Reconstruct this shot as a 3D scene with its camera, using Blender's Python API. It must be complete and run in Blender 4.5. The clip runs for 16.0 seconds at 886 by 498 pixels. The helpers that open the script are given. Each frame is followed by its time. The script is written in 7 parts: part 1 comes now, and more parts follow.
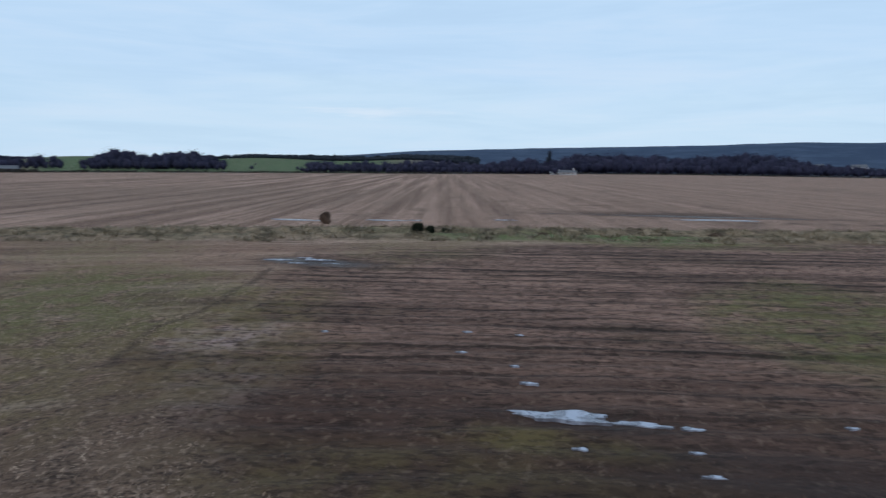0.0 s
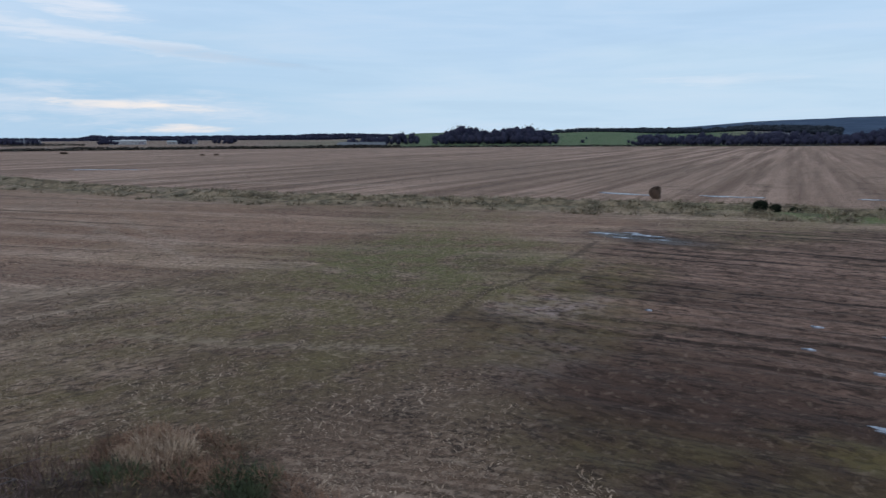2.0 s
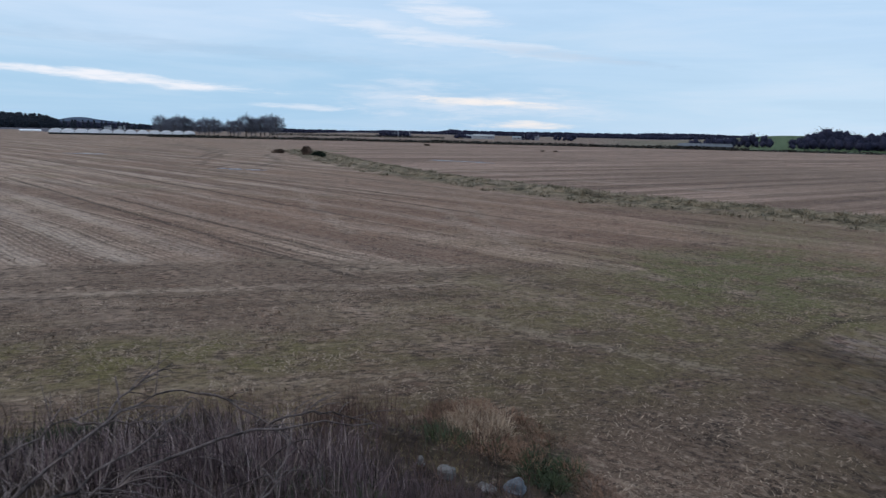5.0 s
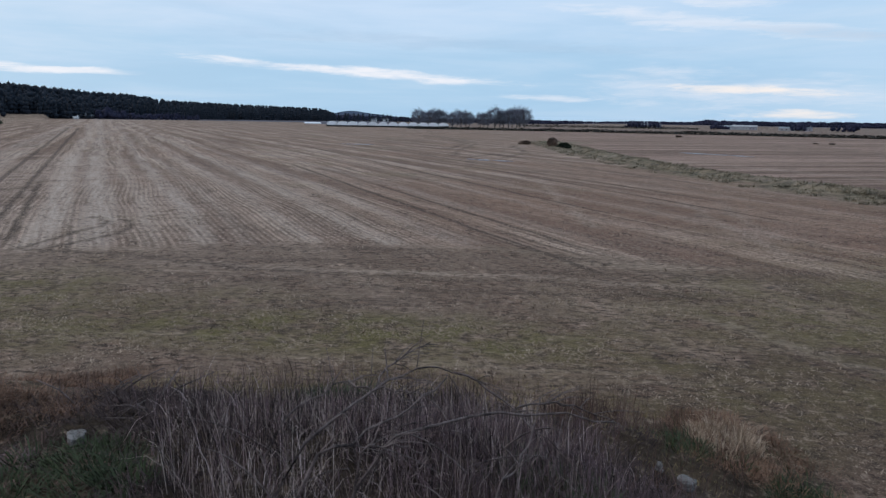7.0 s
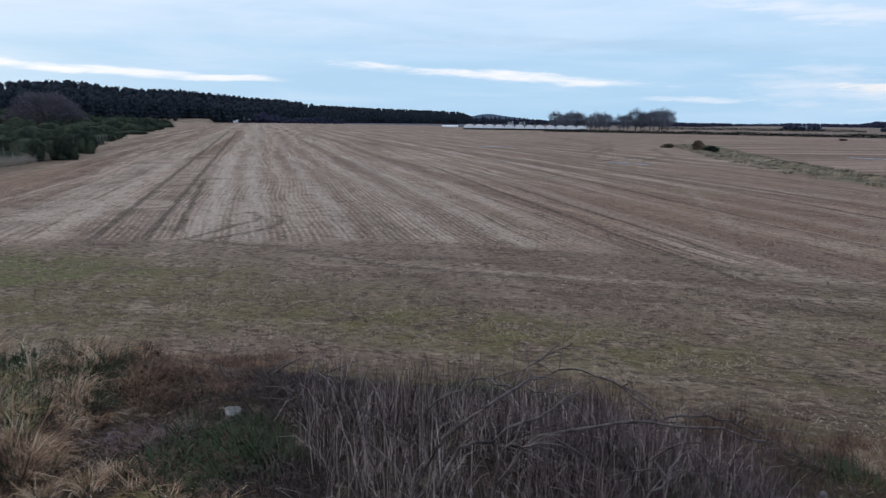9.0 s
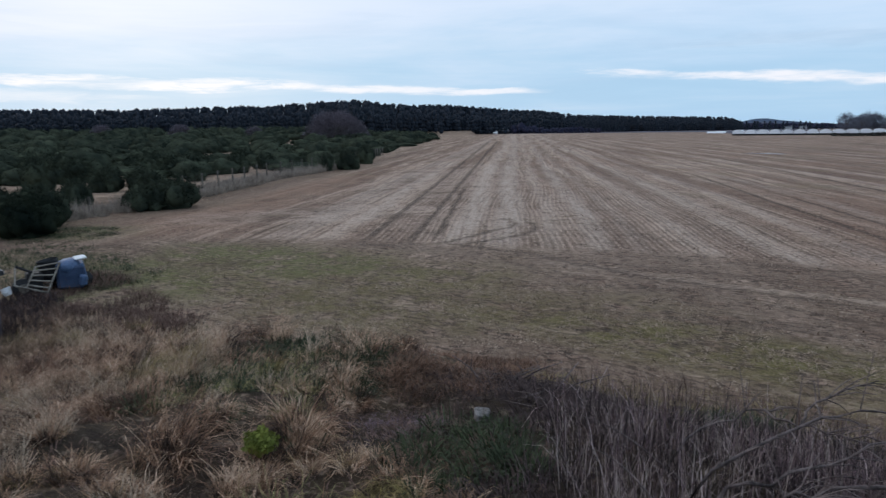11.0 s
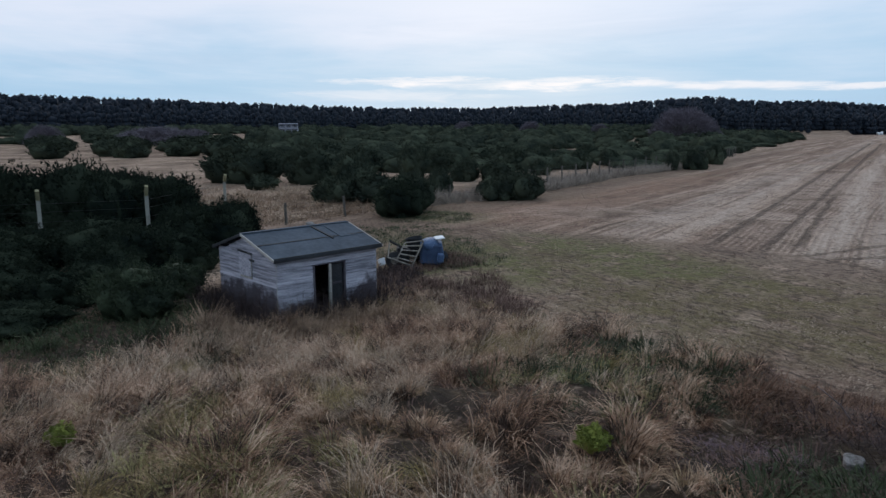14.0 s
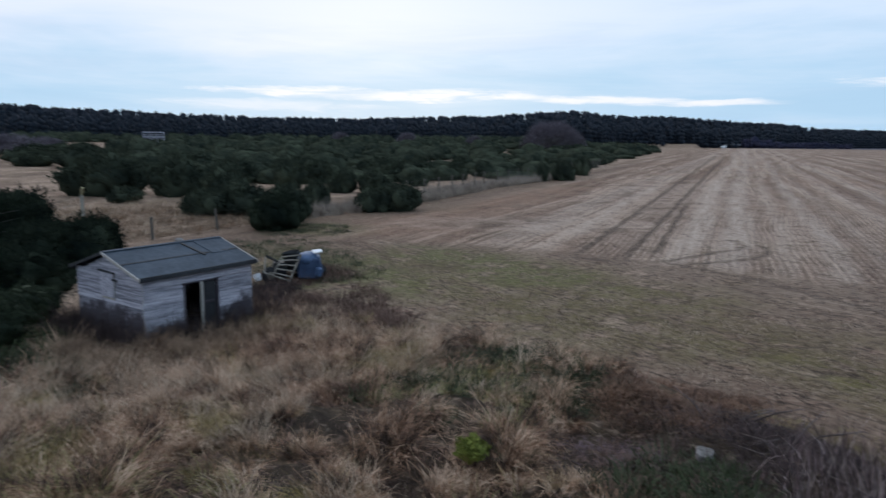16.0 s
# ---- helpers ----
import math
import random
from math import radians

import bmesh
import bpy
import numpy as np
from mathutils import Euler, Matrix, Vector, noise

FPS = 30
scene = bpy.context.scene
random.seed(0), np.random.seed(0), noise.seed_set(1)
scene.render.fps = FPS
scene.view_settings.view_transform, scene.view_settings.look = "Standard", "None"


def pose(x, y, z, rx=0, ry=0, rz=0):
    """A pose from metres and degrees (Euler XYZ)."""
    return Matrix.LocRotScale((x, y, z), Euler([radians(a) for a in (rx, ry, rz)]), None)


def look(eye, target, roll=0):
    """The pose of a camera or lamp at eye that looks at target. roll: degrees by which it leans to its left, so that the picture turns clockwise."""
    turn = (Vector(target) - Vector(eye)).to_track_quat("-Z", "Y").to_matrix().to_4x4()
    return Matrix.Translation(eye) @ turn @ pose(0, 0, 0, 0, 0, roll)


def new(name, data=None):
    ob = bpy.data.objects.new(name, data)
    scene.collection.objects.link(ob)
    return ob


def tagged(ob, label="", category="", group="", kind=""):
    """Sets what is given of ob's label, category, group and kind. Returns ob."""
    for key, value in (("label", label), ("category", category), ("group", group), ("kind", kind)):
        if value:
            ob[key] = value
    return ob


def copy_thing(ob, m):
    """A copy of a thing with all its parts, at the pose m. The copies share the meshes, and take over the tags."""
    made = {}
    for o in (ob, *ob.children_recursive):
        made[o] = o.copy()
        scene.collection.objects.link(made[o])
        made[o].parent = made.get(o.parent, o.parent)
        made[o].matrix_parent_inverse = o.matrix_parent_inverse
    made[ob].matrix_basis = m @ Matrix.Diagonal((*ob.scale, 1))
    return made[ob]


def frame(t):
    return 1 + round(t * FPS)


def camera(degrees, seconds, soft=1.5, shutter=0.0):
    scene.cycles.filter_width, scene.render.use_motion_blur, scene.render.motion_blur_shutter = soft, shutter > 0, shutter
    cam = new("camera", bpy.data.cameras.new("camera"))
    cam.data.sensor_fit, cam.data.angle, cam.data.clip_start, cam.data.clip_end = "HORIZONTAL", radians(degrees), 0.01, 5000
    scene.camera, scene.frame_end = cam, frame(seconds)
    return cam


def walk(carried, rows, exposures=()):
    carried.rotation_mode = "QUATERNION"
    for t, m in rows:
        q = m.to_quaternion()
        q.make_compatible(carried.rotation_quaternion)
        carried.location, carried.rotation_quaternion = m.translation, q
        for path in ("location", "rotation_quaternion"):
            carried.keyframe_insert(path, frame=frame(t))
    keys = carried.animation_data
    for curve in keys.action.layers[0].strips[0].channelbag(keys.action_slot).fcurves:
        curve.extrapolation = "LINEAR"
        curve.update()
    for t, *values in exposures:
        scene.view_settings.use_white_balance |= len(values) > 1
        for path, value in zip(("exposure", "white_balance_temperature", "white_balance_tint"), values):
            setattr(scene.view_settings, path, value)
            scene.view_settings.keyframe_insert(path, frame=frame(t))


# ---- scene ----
FOV = 65.9
cam = camera(FOV, 16.0, soft=1.35, shutter=0.35)
# seconds, x, y, z, degrees below the horizon, heading to the left of +y, lean
PATH = [
    (0.0, 0.030, 0.190, 4.828, 7.05, -74.40, 0.53),
    (0.5, 0.196, 0.274, 4.784, 7.13, -65.87, 0.75),
    (1.0, 0.345, 0.311, 4.738, 7.74, -59.69, -0.13),
    (1.5, 0.263, 0.317, 4.764, 8.53, -54.03, -0.32),
    (2.0, 0.297, 0.353, 4.766, 9.27, -47.35, -0.29),
    (2.5, 0.322, 0.449, 4.730, 9.16, -43.16, -0.78),
    (3.0, 0.303, 0.401, 4.746, 9.27, -37.90, -0.34),
    (3.5, 0.293, 0.402, 4.751, 9.19, -33.07, 0.17),
    (3.7, 0.304, 0.433, 4.748, 9.28, -30.62, 0.17),
    (5.8, 0.042, 0.016, 4.998, 9.95, -11.14, 0.92),
    (6.0, 0.031, 0.033, 4.987, 10.07, -7.87, 0.51),
    (6.5, 0.024, 0.042, 4.970, 10.86, -2.76, 0.86),
    (7.0, -0.000, 0.000, 5.000, 10.78, -0.00, 0.99),
    (7.5, -0.010, 0.016, 4.985, 11.17, 2.43, 0.66),
    (8.0, -0.024, -0.010, 4.997, 11.05, 5.59, 0.57),
    (8.2, -0.038, -0.017, 4.993, 10.87, 6.47, 0.57),
    (10.3, -0.298, 0.342, 4.785, 10.41, 25.19, 0.26),
    (10.5, -0.307, 0.355, 4.793, 10.23, 27.90, -0.06),
    (11.0, -0.286, 0.335, 4.806, 9.93, 32.42, -0.69),
    (11.5, -0.324, 0.301, 4.814, 10.01, 37.09, -1.03),
    (12.0, -0.354, 0.326, 4.802, 9.63, 41.44, -1.17),
    (12.5, -0.427, 0.395, 4.778, 9.43, 45.76, -0.75),
    (13.0, -0.504, 0.389, 4.773, 9.63, 49.51, -0.20),
    (13.5, -0.568, 0.364, 4.754, 10.27, 55.98, 0.03),
    (14.0, -0.551, 0.349, 4.744, 9.94, 60.21, -0.09),
    (14.5, -0.558, 0.321, 4.746, 9.63, 62.15, -0.25),
    (15.0, -0.538, 0.349, 4.771, 10.20, 62.05, -0.51),
    (15.5, -0.510, 0.342, 4.764, 8.19, 58.34, -0.44),
    (16.0, -0.496, 0.336, 4.830, 9.05, 50.00, 0.45),
]
walk(cam, [(t, pose(x, y, z, 90 - dep, 0, yaw) @ pose(0, 0, 0, 0, 0, lean)) for t, x, y, z, dep, yaw, lean in PATH],
     exposures=[(0.0, 0.0), (2.0, -0.07), (3.5, -0.03), (6.0, 0.0), (7.5, -0.03), (8.0, 0.10), (10.5, 0.05), (12.0, -0.02), (13.5, -0.11), (14.5, 0.03), (16.0, 0.08)])


# ---- small node language ----
class Nodes:
    def __init__(self, tree):
        self.t = tree
        tree.nodes.clear()

    def add(self, kind, **attrs):
        n = self.t.nodes.new(kind)
        for k, val in attrs.items():
            setattr(n, k, val)
        return n

    def put(self, socket, val):
        if isinstance(val, bpy.types.NodeSocket):
            self.t.links.new(val, socket)
        elif val is not None:
            socket.default_value = val

    def math(self, op, a, b=None, c=None, clamp=False):
        n = self.add("ShaderNodeMath", operation=op, use_clamp=clamp)
        for s, val in zip(n.inputs, (a, b, c)):
            self.put(s, val)
        return n.outputs[0]

    def noise(self, vec, scale, detail=4.0, rough=0.55, dist=0.0):
        n = self.add("ShaderNodeTexNoise")
        self.put(n.inputs["Vector"], vec)
        for k, val in (("Scale", scale), ("Detail", detail), ("Roughness", rough), ("Distortion", dist)):
            n.inputs[k].default_value = val
        return n.outputs["Fac"]

    def voro(self, vec, scale):
        n = self.add("ShaderNodeTexVoronoi")
        self.put(n.inputs["Vector"], vec)
        n.inputs["Scale"].default_value = scale
        return n.outputs["Distance"]

    def map(self, val, a, b, lo=0.0, hi=1.0):
        n = self.add("ShaderNodeMapRange", interpolation_type="SMOOTHSTEP")
        for s, x in zip(n.inputs, (val, a, b, lo, hi)):
            self.put(s, x)
        return n.outputs[0]

    def mix(self, fac, a, b, blend="MIX"):
        n = self.add("ShaderNodeMix", data_type="RGBA", blend_type=blend)
        self.put(n.inputs[0], fac)
        for s, x in ((n.inputs[6], a), (n.inputs[7], b)):
            self.put(s, (*x, 1.0) if isinstance(x, tuple) and len(x) == 3 else x)
        return n.outputs[2]

    def scaled(self, vec, s, rz=0.0):
        n = self.add("ShaderNodeMapping")
        self.put(n.inputs[0], vec)
        n.inputs["Scale"].default_value = s
        n.inputs["Rotation"].default_value = (0, 0, rz)
        return n.outputs[0]

    def xyz(self, vec):
        n = self.add("ShaderNodeSeparateXYZ")
        self.put(n.inputs[0], vec)
        return n.outputs

    def bump(self, height, strength=0.4, distance=0.02):
        n = self.add("ShaderNodeBump")
        self.put(n.inputs["Height"], height)
        n.inputs["Strength"].default_value, n.inputs["Distance"].default_value = strength, distance
        return n.outputs[0]


def material(name, build):
    """build(nodes) returns base colour, roughness, normal or None, and further Principled inputs."""
    m = bpy.data.materials.new(name)
    m.use_nodes = True
    g = Nodes(m.node_tree)
    colour, rough, normal, more = build(g)
    b = g.add("ShaderNodeBsdfPrincipled")
    g.put(b.inputs["Base Color"], (*colour, 1.0) if isinstance(colour, tuple) else colour)
    g.put(b.inputs["Roughness"], rough)
    if normal is not None:
        g.put(b.inputs["Normal"], normal)
    b.inputs["Specular IOR Level"].default_value = 0.25
    for k, val in more.items():
        g.put(b.inputs[k], val)
    g.t.links.new(b.outputs[0], g.add("ShaderNodeOutputMaterial").inputs[0])
    return m


# ---- sky ----
def make_sky():
    w = bpy.data.worlds.new("evening_sky")
    scene.world = w
    w.use_nodes = True
    g = Nodes(w.node_tree)
    d = g.add("ShaderNodeTexCoord").outputs["Generated"]
    x, y, z = g.xyz(d)
    elev = g.math("ARCSINE", z)
    az = g.math("ARCTAN2", g.math("MULTIPLY", x, -1.0), y)
    comb = g.add("ShaderNodeCombineXYZ")
    g.put(comb.inputs[0], g.math("MULTIPLY", az, 1.0))
    g.put(comb.inputs[1], g.math("MULTIPLY", elev, 5.0))
    flat = comb.outputs[0]
    sky = g.add("ShaderNodeTexSky", sky_type="NISHITA", sun_disc=False)
    sky.sun_elevation, sky.sun_rotation = radians(14), radians(-55)
    nishita = g.mix(1.0, sky.outputs[0], (0.10, 0.10, 0.10), "MULTIPLY")
    # blue air low down, an even cloud deck above
    low = g.mix(g.map(az, -0.9, -0.3), (0.57, 0.76, 0.95), (0.42, 0.645, 0.875))
    west = g.map(az, -0.6, 1.5)
    deck = g.mix(west, (0.525, 0.722, 0.955), (0.775, 0.845, 1.0))
    ragged = g.noise(flat, 2.2, 5.0, 0.6, 0.4)
    fine = g.noise(g.scaled(flat, (1.2, 2.2, 1.0)), 2.4, 5.0, 0.6, 0.4)
    edge = g.math("ADD", elev, g.math("MULTIPLY", g.math("SUBTRACT", ragged, 0.5), 0.20))
    base = g.mix(g.map(edge, 0.05, 0.17), low, deck)
    base = g.mix(g.math("MULTIPLY", g.map(fine, 0.42, 0.72), 0.26), base, (0.77, 0.85, 0.98))
    base = g.mix(g.math("MULTIPLY", g.map(fine, 0.52, 0.30), 0.17), base, (0.36, 0.54, 0.76))

    def streak(az0, el0, half, thick, slant, strength, colour):
        nonlocal base
        wob = g.math("MULTIPLY", g.math("SUBTRACT", g.noise(g.scaled(flat, (6.0, 6.0, 1.0)), 1.0, 4.0, 0.6), 0.5), thick * 2.2)
        a = g.math("DIVIDE", g.math("SUBTRACT", az, radians(az0)), radians(half))
        e = g.math("SUBTRACT", elev, g.math("ADD", radians(el0), g.math("MULTIPLY", g.math("SUBTRACT", az, radians(az0)), slant)))
        e = g.math("DIVIDE", g.math("ADD", e, g.math("MULTIPLY", wob, radians(1.0))), radians(thick))
        q = g.math("ADD", g.math("MULTIPLY", a, a), g.math("MULTIPLY", e, e))
        m = g.math("MULTIPLY", g.map(g.math("ADD", q, g.math("MULTIPLY", wisp, 2.0)), 1.85, 0.80), g.math("MULTIPLY", g.map(fine, 0.25, 0.50), strength))
        base = g.mix(m, base, colour)

    # bright gaps low in the west
    wisp = g.noise(g.scaled(flat, (7.0, 11.0, 1.0)), 2.0, 6.0, 0.70, 0.5)
    warm, white, grey = (1.0, 0.93, 0.90), (0.90, 0.92, 1.0), (0.36, 0.52, 0.72)
    streak(56.0, 3.7, 17.0, 0.70, 0.01, 1.0, white)
    streak(64.0, 2.6, 12.0, 0.6, 0.0, 0.45, white)
    streak(36.0, 3.2, 14.0, 0.45, 0.035, 0.85, white)
    streak(7.5, 3.6, 17.0, 0.55, 0.055, 1.0, white)
    streak(28.0, 2.95, 6.5, 0.35, 0.0, 0.85, white)
    streak(-22.0, 2.6, 15.0, 1.9, 0.03, 0.55, (0.79, 0.85, 0.97))
    streak(-23.5, 2.5, 8.0, 0.60, 0.045, 1.0, warm)
    streak(-27.0, 0.75, 5.0, 0.35, 0.0, 0.85, warm)
    streak(-8.0, 1.8, 5.0, 0.30, 0.02, 0.7, white)
    streak(-20.0, 9.3, 6.0, 1.0, 0.12, 0.7, white)
    streak(-21.0, 7.3, 17.0, 0.8, 0.12, 0.55, white)
    streak(-30.0, 6.2, 12.0, 0.5, 0.10, 0.35, grey)
    streak(0.0, 6.0, 24.0, 0.7, 0.03, 0.30, grey)
    streak(-69.0, 4.2, 8.0, 0.6, 0.0, 0.35, white)
    col = g.mix(0.96, nishita, base)
    bg = g.add("ShaderNodeBackground")
    g.put(bg.inputs[0], col)
    bg.inputs[1].default_value = 1.0
    g.t.links.new(bg.outputs[0], g.add("ShaderNodeOutputWorld").inputs[0])


make_sky()
lamp = bpy.data.lights.new("sun", "SUN")
lamp.energy, lamp.angle, lamp.color = 0.5, radians(40), (1.0, 0.93, 0.86)
sun = new("sun", lamp)
sun.matrix_world = look((60, 40, 60), (60 + 50 * math.sin(radians(60)), 40 - 50 * math.cos(radians(60)), 30))

# ---- noise and land form ----
RNG = np.random.default_rng(7)
TABLE = RNG.random((256, 256))


def vnoise(x, y):
    x, y = np.asarray(x, float), np.asarray(y, float)
    xi, yi = np.floor(x).astype(int), np.floor(y).astype(int)
    fx, fy = x - xi, y - yi
    fx, fy = fx * fx * (3 - 2 * fx), fy * fy * (3 - 2 * fy)
    a, b = TABLE[xi & 255, yi & 255], TABLE[(xi + 1) & 255, yi & 255]
    c, e = TABLE[xi & 255, (yi + 1) & 255], TABLE[(xi + 1) & 255, (yi + 1) & 255]
    return (a * (1 - fx) + b * fx) * (1 - fy) + (c * (1 - fx) + e * fx) * fy


def fbm(x, y, octaves=4):
    s, amp, tot = 0.0, 1.0, 0.0
    for k in range(octaves):
        s = s + amp * vnoise(x * 2 ** k + 17.3 * k, y * 2 ** k - 9.1 * k)
        tot += amp
        amp *= 0.5
    return s / tot


def smooth(a, b, v):
    s = np.clip((np.asarray(v, float) - a) / (b - a), 0, 1)
    return s * s * (3 - 2 * s)


def from_line(x, y, pts):
    """Distance from a broken line."""
    best = np.full(np.shape(x), 1e9)
    for (ax, ay), (bx, by) in zip(pts, pts[1:]):
        dx, dy = bx - ax, by - ay
        s = np.clip(((x - ax) * dx + (y - ay) * dy) / (dx * dx + dy * dy), 0, 1)
        best = np.minimum(best, np.hypot(x - ax - s * dx, y - ay - s * dy))
    return best


def inside(x, y, pts):
    odd = np.zeros(np.shape(x), bool)
    for (ax, ay), (bx, by) in zip(pts, pts[1:] + pts[:1]):
        if ay != by:
            odd ^= ((ay > y) != (by > y)) & (x < (bx - ax) * (y - ay) / (by - ay) + ax)
    return odd


BANK = [(6.2, -30), (5.7, 0), (5.5, 7.4), (5.8, 9.2), (5.2, 11.0), (2.9, 12.2), (0.2, 13.1), (-3.3, 13.3), (-6.0, 12.8), (-8.3, 12.1), (-10.4, 11.6),
        (-13.9, 10.9), (-16.9, 9.9), (-18.6, 8.8), (-22, 9.4), (-29, 8.5), (-36, 4), (-52, -30)]
DITCH = [(24, 164), (23, 110), (24.5, 75), (31.5, 47), (40, 30), (46.5, 14), (50, -2), (53.5, -15), (60, -40), (75, -90)]
FENCE = [(-33.0, 6.0), (-34.2, 10.5), (-35.8, 14.3), (-38.9, 20.0), (-40.5, 26.5), (-44.6, 35.3), (-52, 49), (-60.2, 69.4), (-81, 107), (-128, 194), (-165, 251), (-261, 450)]
PLOUGH = [(26.5, 15.2), (20.3, 13.6), (13.6, 12.2), (10.2, 8.0), (7.0, 2.5), (6.4, -40), (55, -40), (48, -12), (43.5, 2), (39, 10), (33.5, 17)]


def bank_in(x, y):
    return np.where(inside(x, y, BANK), from_line(x, y, BANK), 0.0)


def polar(x, y):
    return np.hypot(x, y), np.degrees(np.arctan2(-x, y))


def west_of_fence(x, y):
    return inside(x, y, FENCE + [(-2000, 3600), (-4000, 0), (-2000, -3000), (-33, -60)])


def height(x, y):
    x, y = np.asarray(x, float), np.asarray(y, float)
    r, az = polar(x, y)
    z = 1.5 * smooth(0, 1, bank_in(x, y) / (4.0 + 2.2 * smooth(-7.5, -4.0, x))) * (0.12 + 0.88 * smooth(-15.5, -6.0, x))
    z = z + 0.45 * (fbm(x * 0.75, y * 0.75, 3) - 0.5) * smooth(0.3, 2.5, bank_in(x, y)) * smooth(-15.5, -12.5, x)
    z = z + 0.07 * (fbm(x * 0.5, y * 0.5) - 0.5) + 0.05 * (fbm(x * 3.1, y * 3.1, 3) - 0.5) * smooth(60, 20, r)
    # ditch with rough banks
    dd = from_line(x, y, DITCH)
    z = z - 0.35 * smooth(1.6, 0.2, dd) + 0.20 * smooth(4.0, 2.2, dd) * smooth(0.6, 2.2, dd)
    # rows of the harvested crop, and deeper wheel ruts in the wet corner
    p = x * 0.899 + y * 0.438
    rows = np.sin(2 * np.pi * (x + 0.22 * y + 1.5 * fbm(x * .15, y * .15)) / 1.05)
    z = z + 0.035 * rows * inside(x, y, PLOUGH)
    # scrub land climbs a little to the wood
    scrub = west_of_fence(x, y)
    z = z + np.where(scrub, (3.2 * smooth(60, 330, r) + 0.5 * (fbm(x * .05, y * .05) - .5)) * smooth(0, 60, from_line(x, y, FENCE)), 0)
    z = z + np.where(scrub, 12 * smooth(380, 900, r) * smooth(80, 100, az), 0)
    # green rise in the north-east, long ridge beyond
    rise = smooth(-36, -46, az) * smooth(-84, -70, az)
    z = z + rise * (8.6 + 1.2 * np.sin(az * 0.5)) * smooth(380, 760, r)
    z = z + 2.5 * smooth(-8, -14, az) * smooth(-44, -34, az) * smooth(500, 1100, r)
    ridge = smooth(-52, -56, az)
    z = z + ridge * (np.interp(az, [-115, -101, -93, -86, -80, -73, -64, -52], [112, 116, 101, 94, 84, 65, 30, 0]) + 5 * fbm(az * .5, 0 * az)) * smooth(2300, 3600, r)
    hill = np.interp(az, [2.0, 4.2, 6.5, 7.4, 8.2, 9.2, 10.5], [0, .38, .78, 1.0, .95, .6, 0])
    z = z + hill * 28 * smooth(1700, 2500, r)
    return z


def zat(x, y):
    return float(height(np.array([x]), np.array([y]))[0])


def tri_mesh(name, v, f, mat):
    me = bpy.data.meshes.new(name)
    v, f = np.asarray(v, np.float32), np.asarray(f, np.int32)
    me.vertices.add(len(v))
    me.vertices.foreach_set("co", v.ravel())
    me.loops.add(f.size)
    me.loops.foreach_set("vertex_index", f.ravel())
    me.polygons.add(len(f))
    me.polygons.foreach_set("loop_start", np.arange(0, f.size, f.shape[1], dtype=np.int32))
    me.update(calc_edges=True)
    me.validate()
    me.materials.append(mat)
    return me


def blank(name, place, turn=0.0):
    ob = new(name)
    ob.matrix_world = pose(*place, 0, 0, turn)
    return ob


def part(name, bm, mat, parent, label="", smoothed=False):
    me = bpy.data.meshes.new(name)
    bm.normal_update()
    bm.to_mesh(me)
    bm.free()
    me.materials.append(mat)
    if smoothed:
        me.polygons.foreach_set("use_smooth", [True] * len(me.polygons))
    ob = new(name, me)
    ob.parent = parent
    return tagged(ob, label)


def box(bm, size, at=(0, 0, 0), rot=(0, 0, 0), bevel=0.0):
    m = pose(*at, *rot) @ Matrix.Diagonal((*size, 1))
    made = bmesh.ops.create_cube(bm, size=1.0, matrix=m)["verts"]
    if bevel:
        edges = list({e for q in made for e in q.link_edges})
        bmesh.ops.bevel(bm, geom=edges, offset=bevel, segments=1, affect="EDGES")
    return bm


def boxed(size, at=(0, 0, 0), rot=(0, 0, 0), bevel=0.0):
    return box(bmesh.new(), size, at, rot, bevel)


def tube(bm, pts, radii, sides=6):
    """A tapered tube along points."""
    rings = []
    for i, p in enumerate(pts):
        p = Vector(p)
        t = (Vector(pts[min(i + 1, len(pts) - 1)]) - Vector(pts[max(i - 1, 0)])).normalized()
        a = t.orthogonal().normalized()
        b = t.cross(a)
        rings.append([bm.verts.new(p + (a * math.cos(k * math.tau / sides) + b * math.sin(k * math.tau / sides)) * radii[i]) for k in range(sides)])
    for lo, hi in zip(rings, rings[1:]):
        for k in range(sides):
            bm.faces.new((lo[k], lo[(k + 1) % sides], hi[(k + 1) % sides], hi[k]))
    bm.faces.new(rings[0][::-1])
    bm.faces.new(rings[-1])
    return bm


def stuff(name, v, f, mat, label, category):
    return tagged(new(name, tri_mesh(name, v, f, mat)), label, category, kind="stuff")


# ---- materials ----
def object_vec(g):
    return g.add("ShaderNodeTexCoord").outputs["Object"]


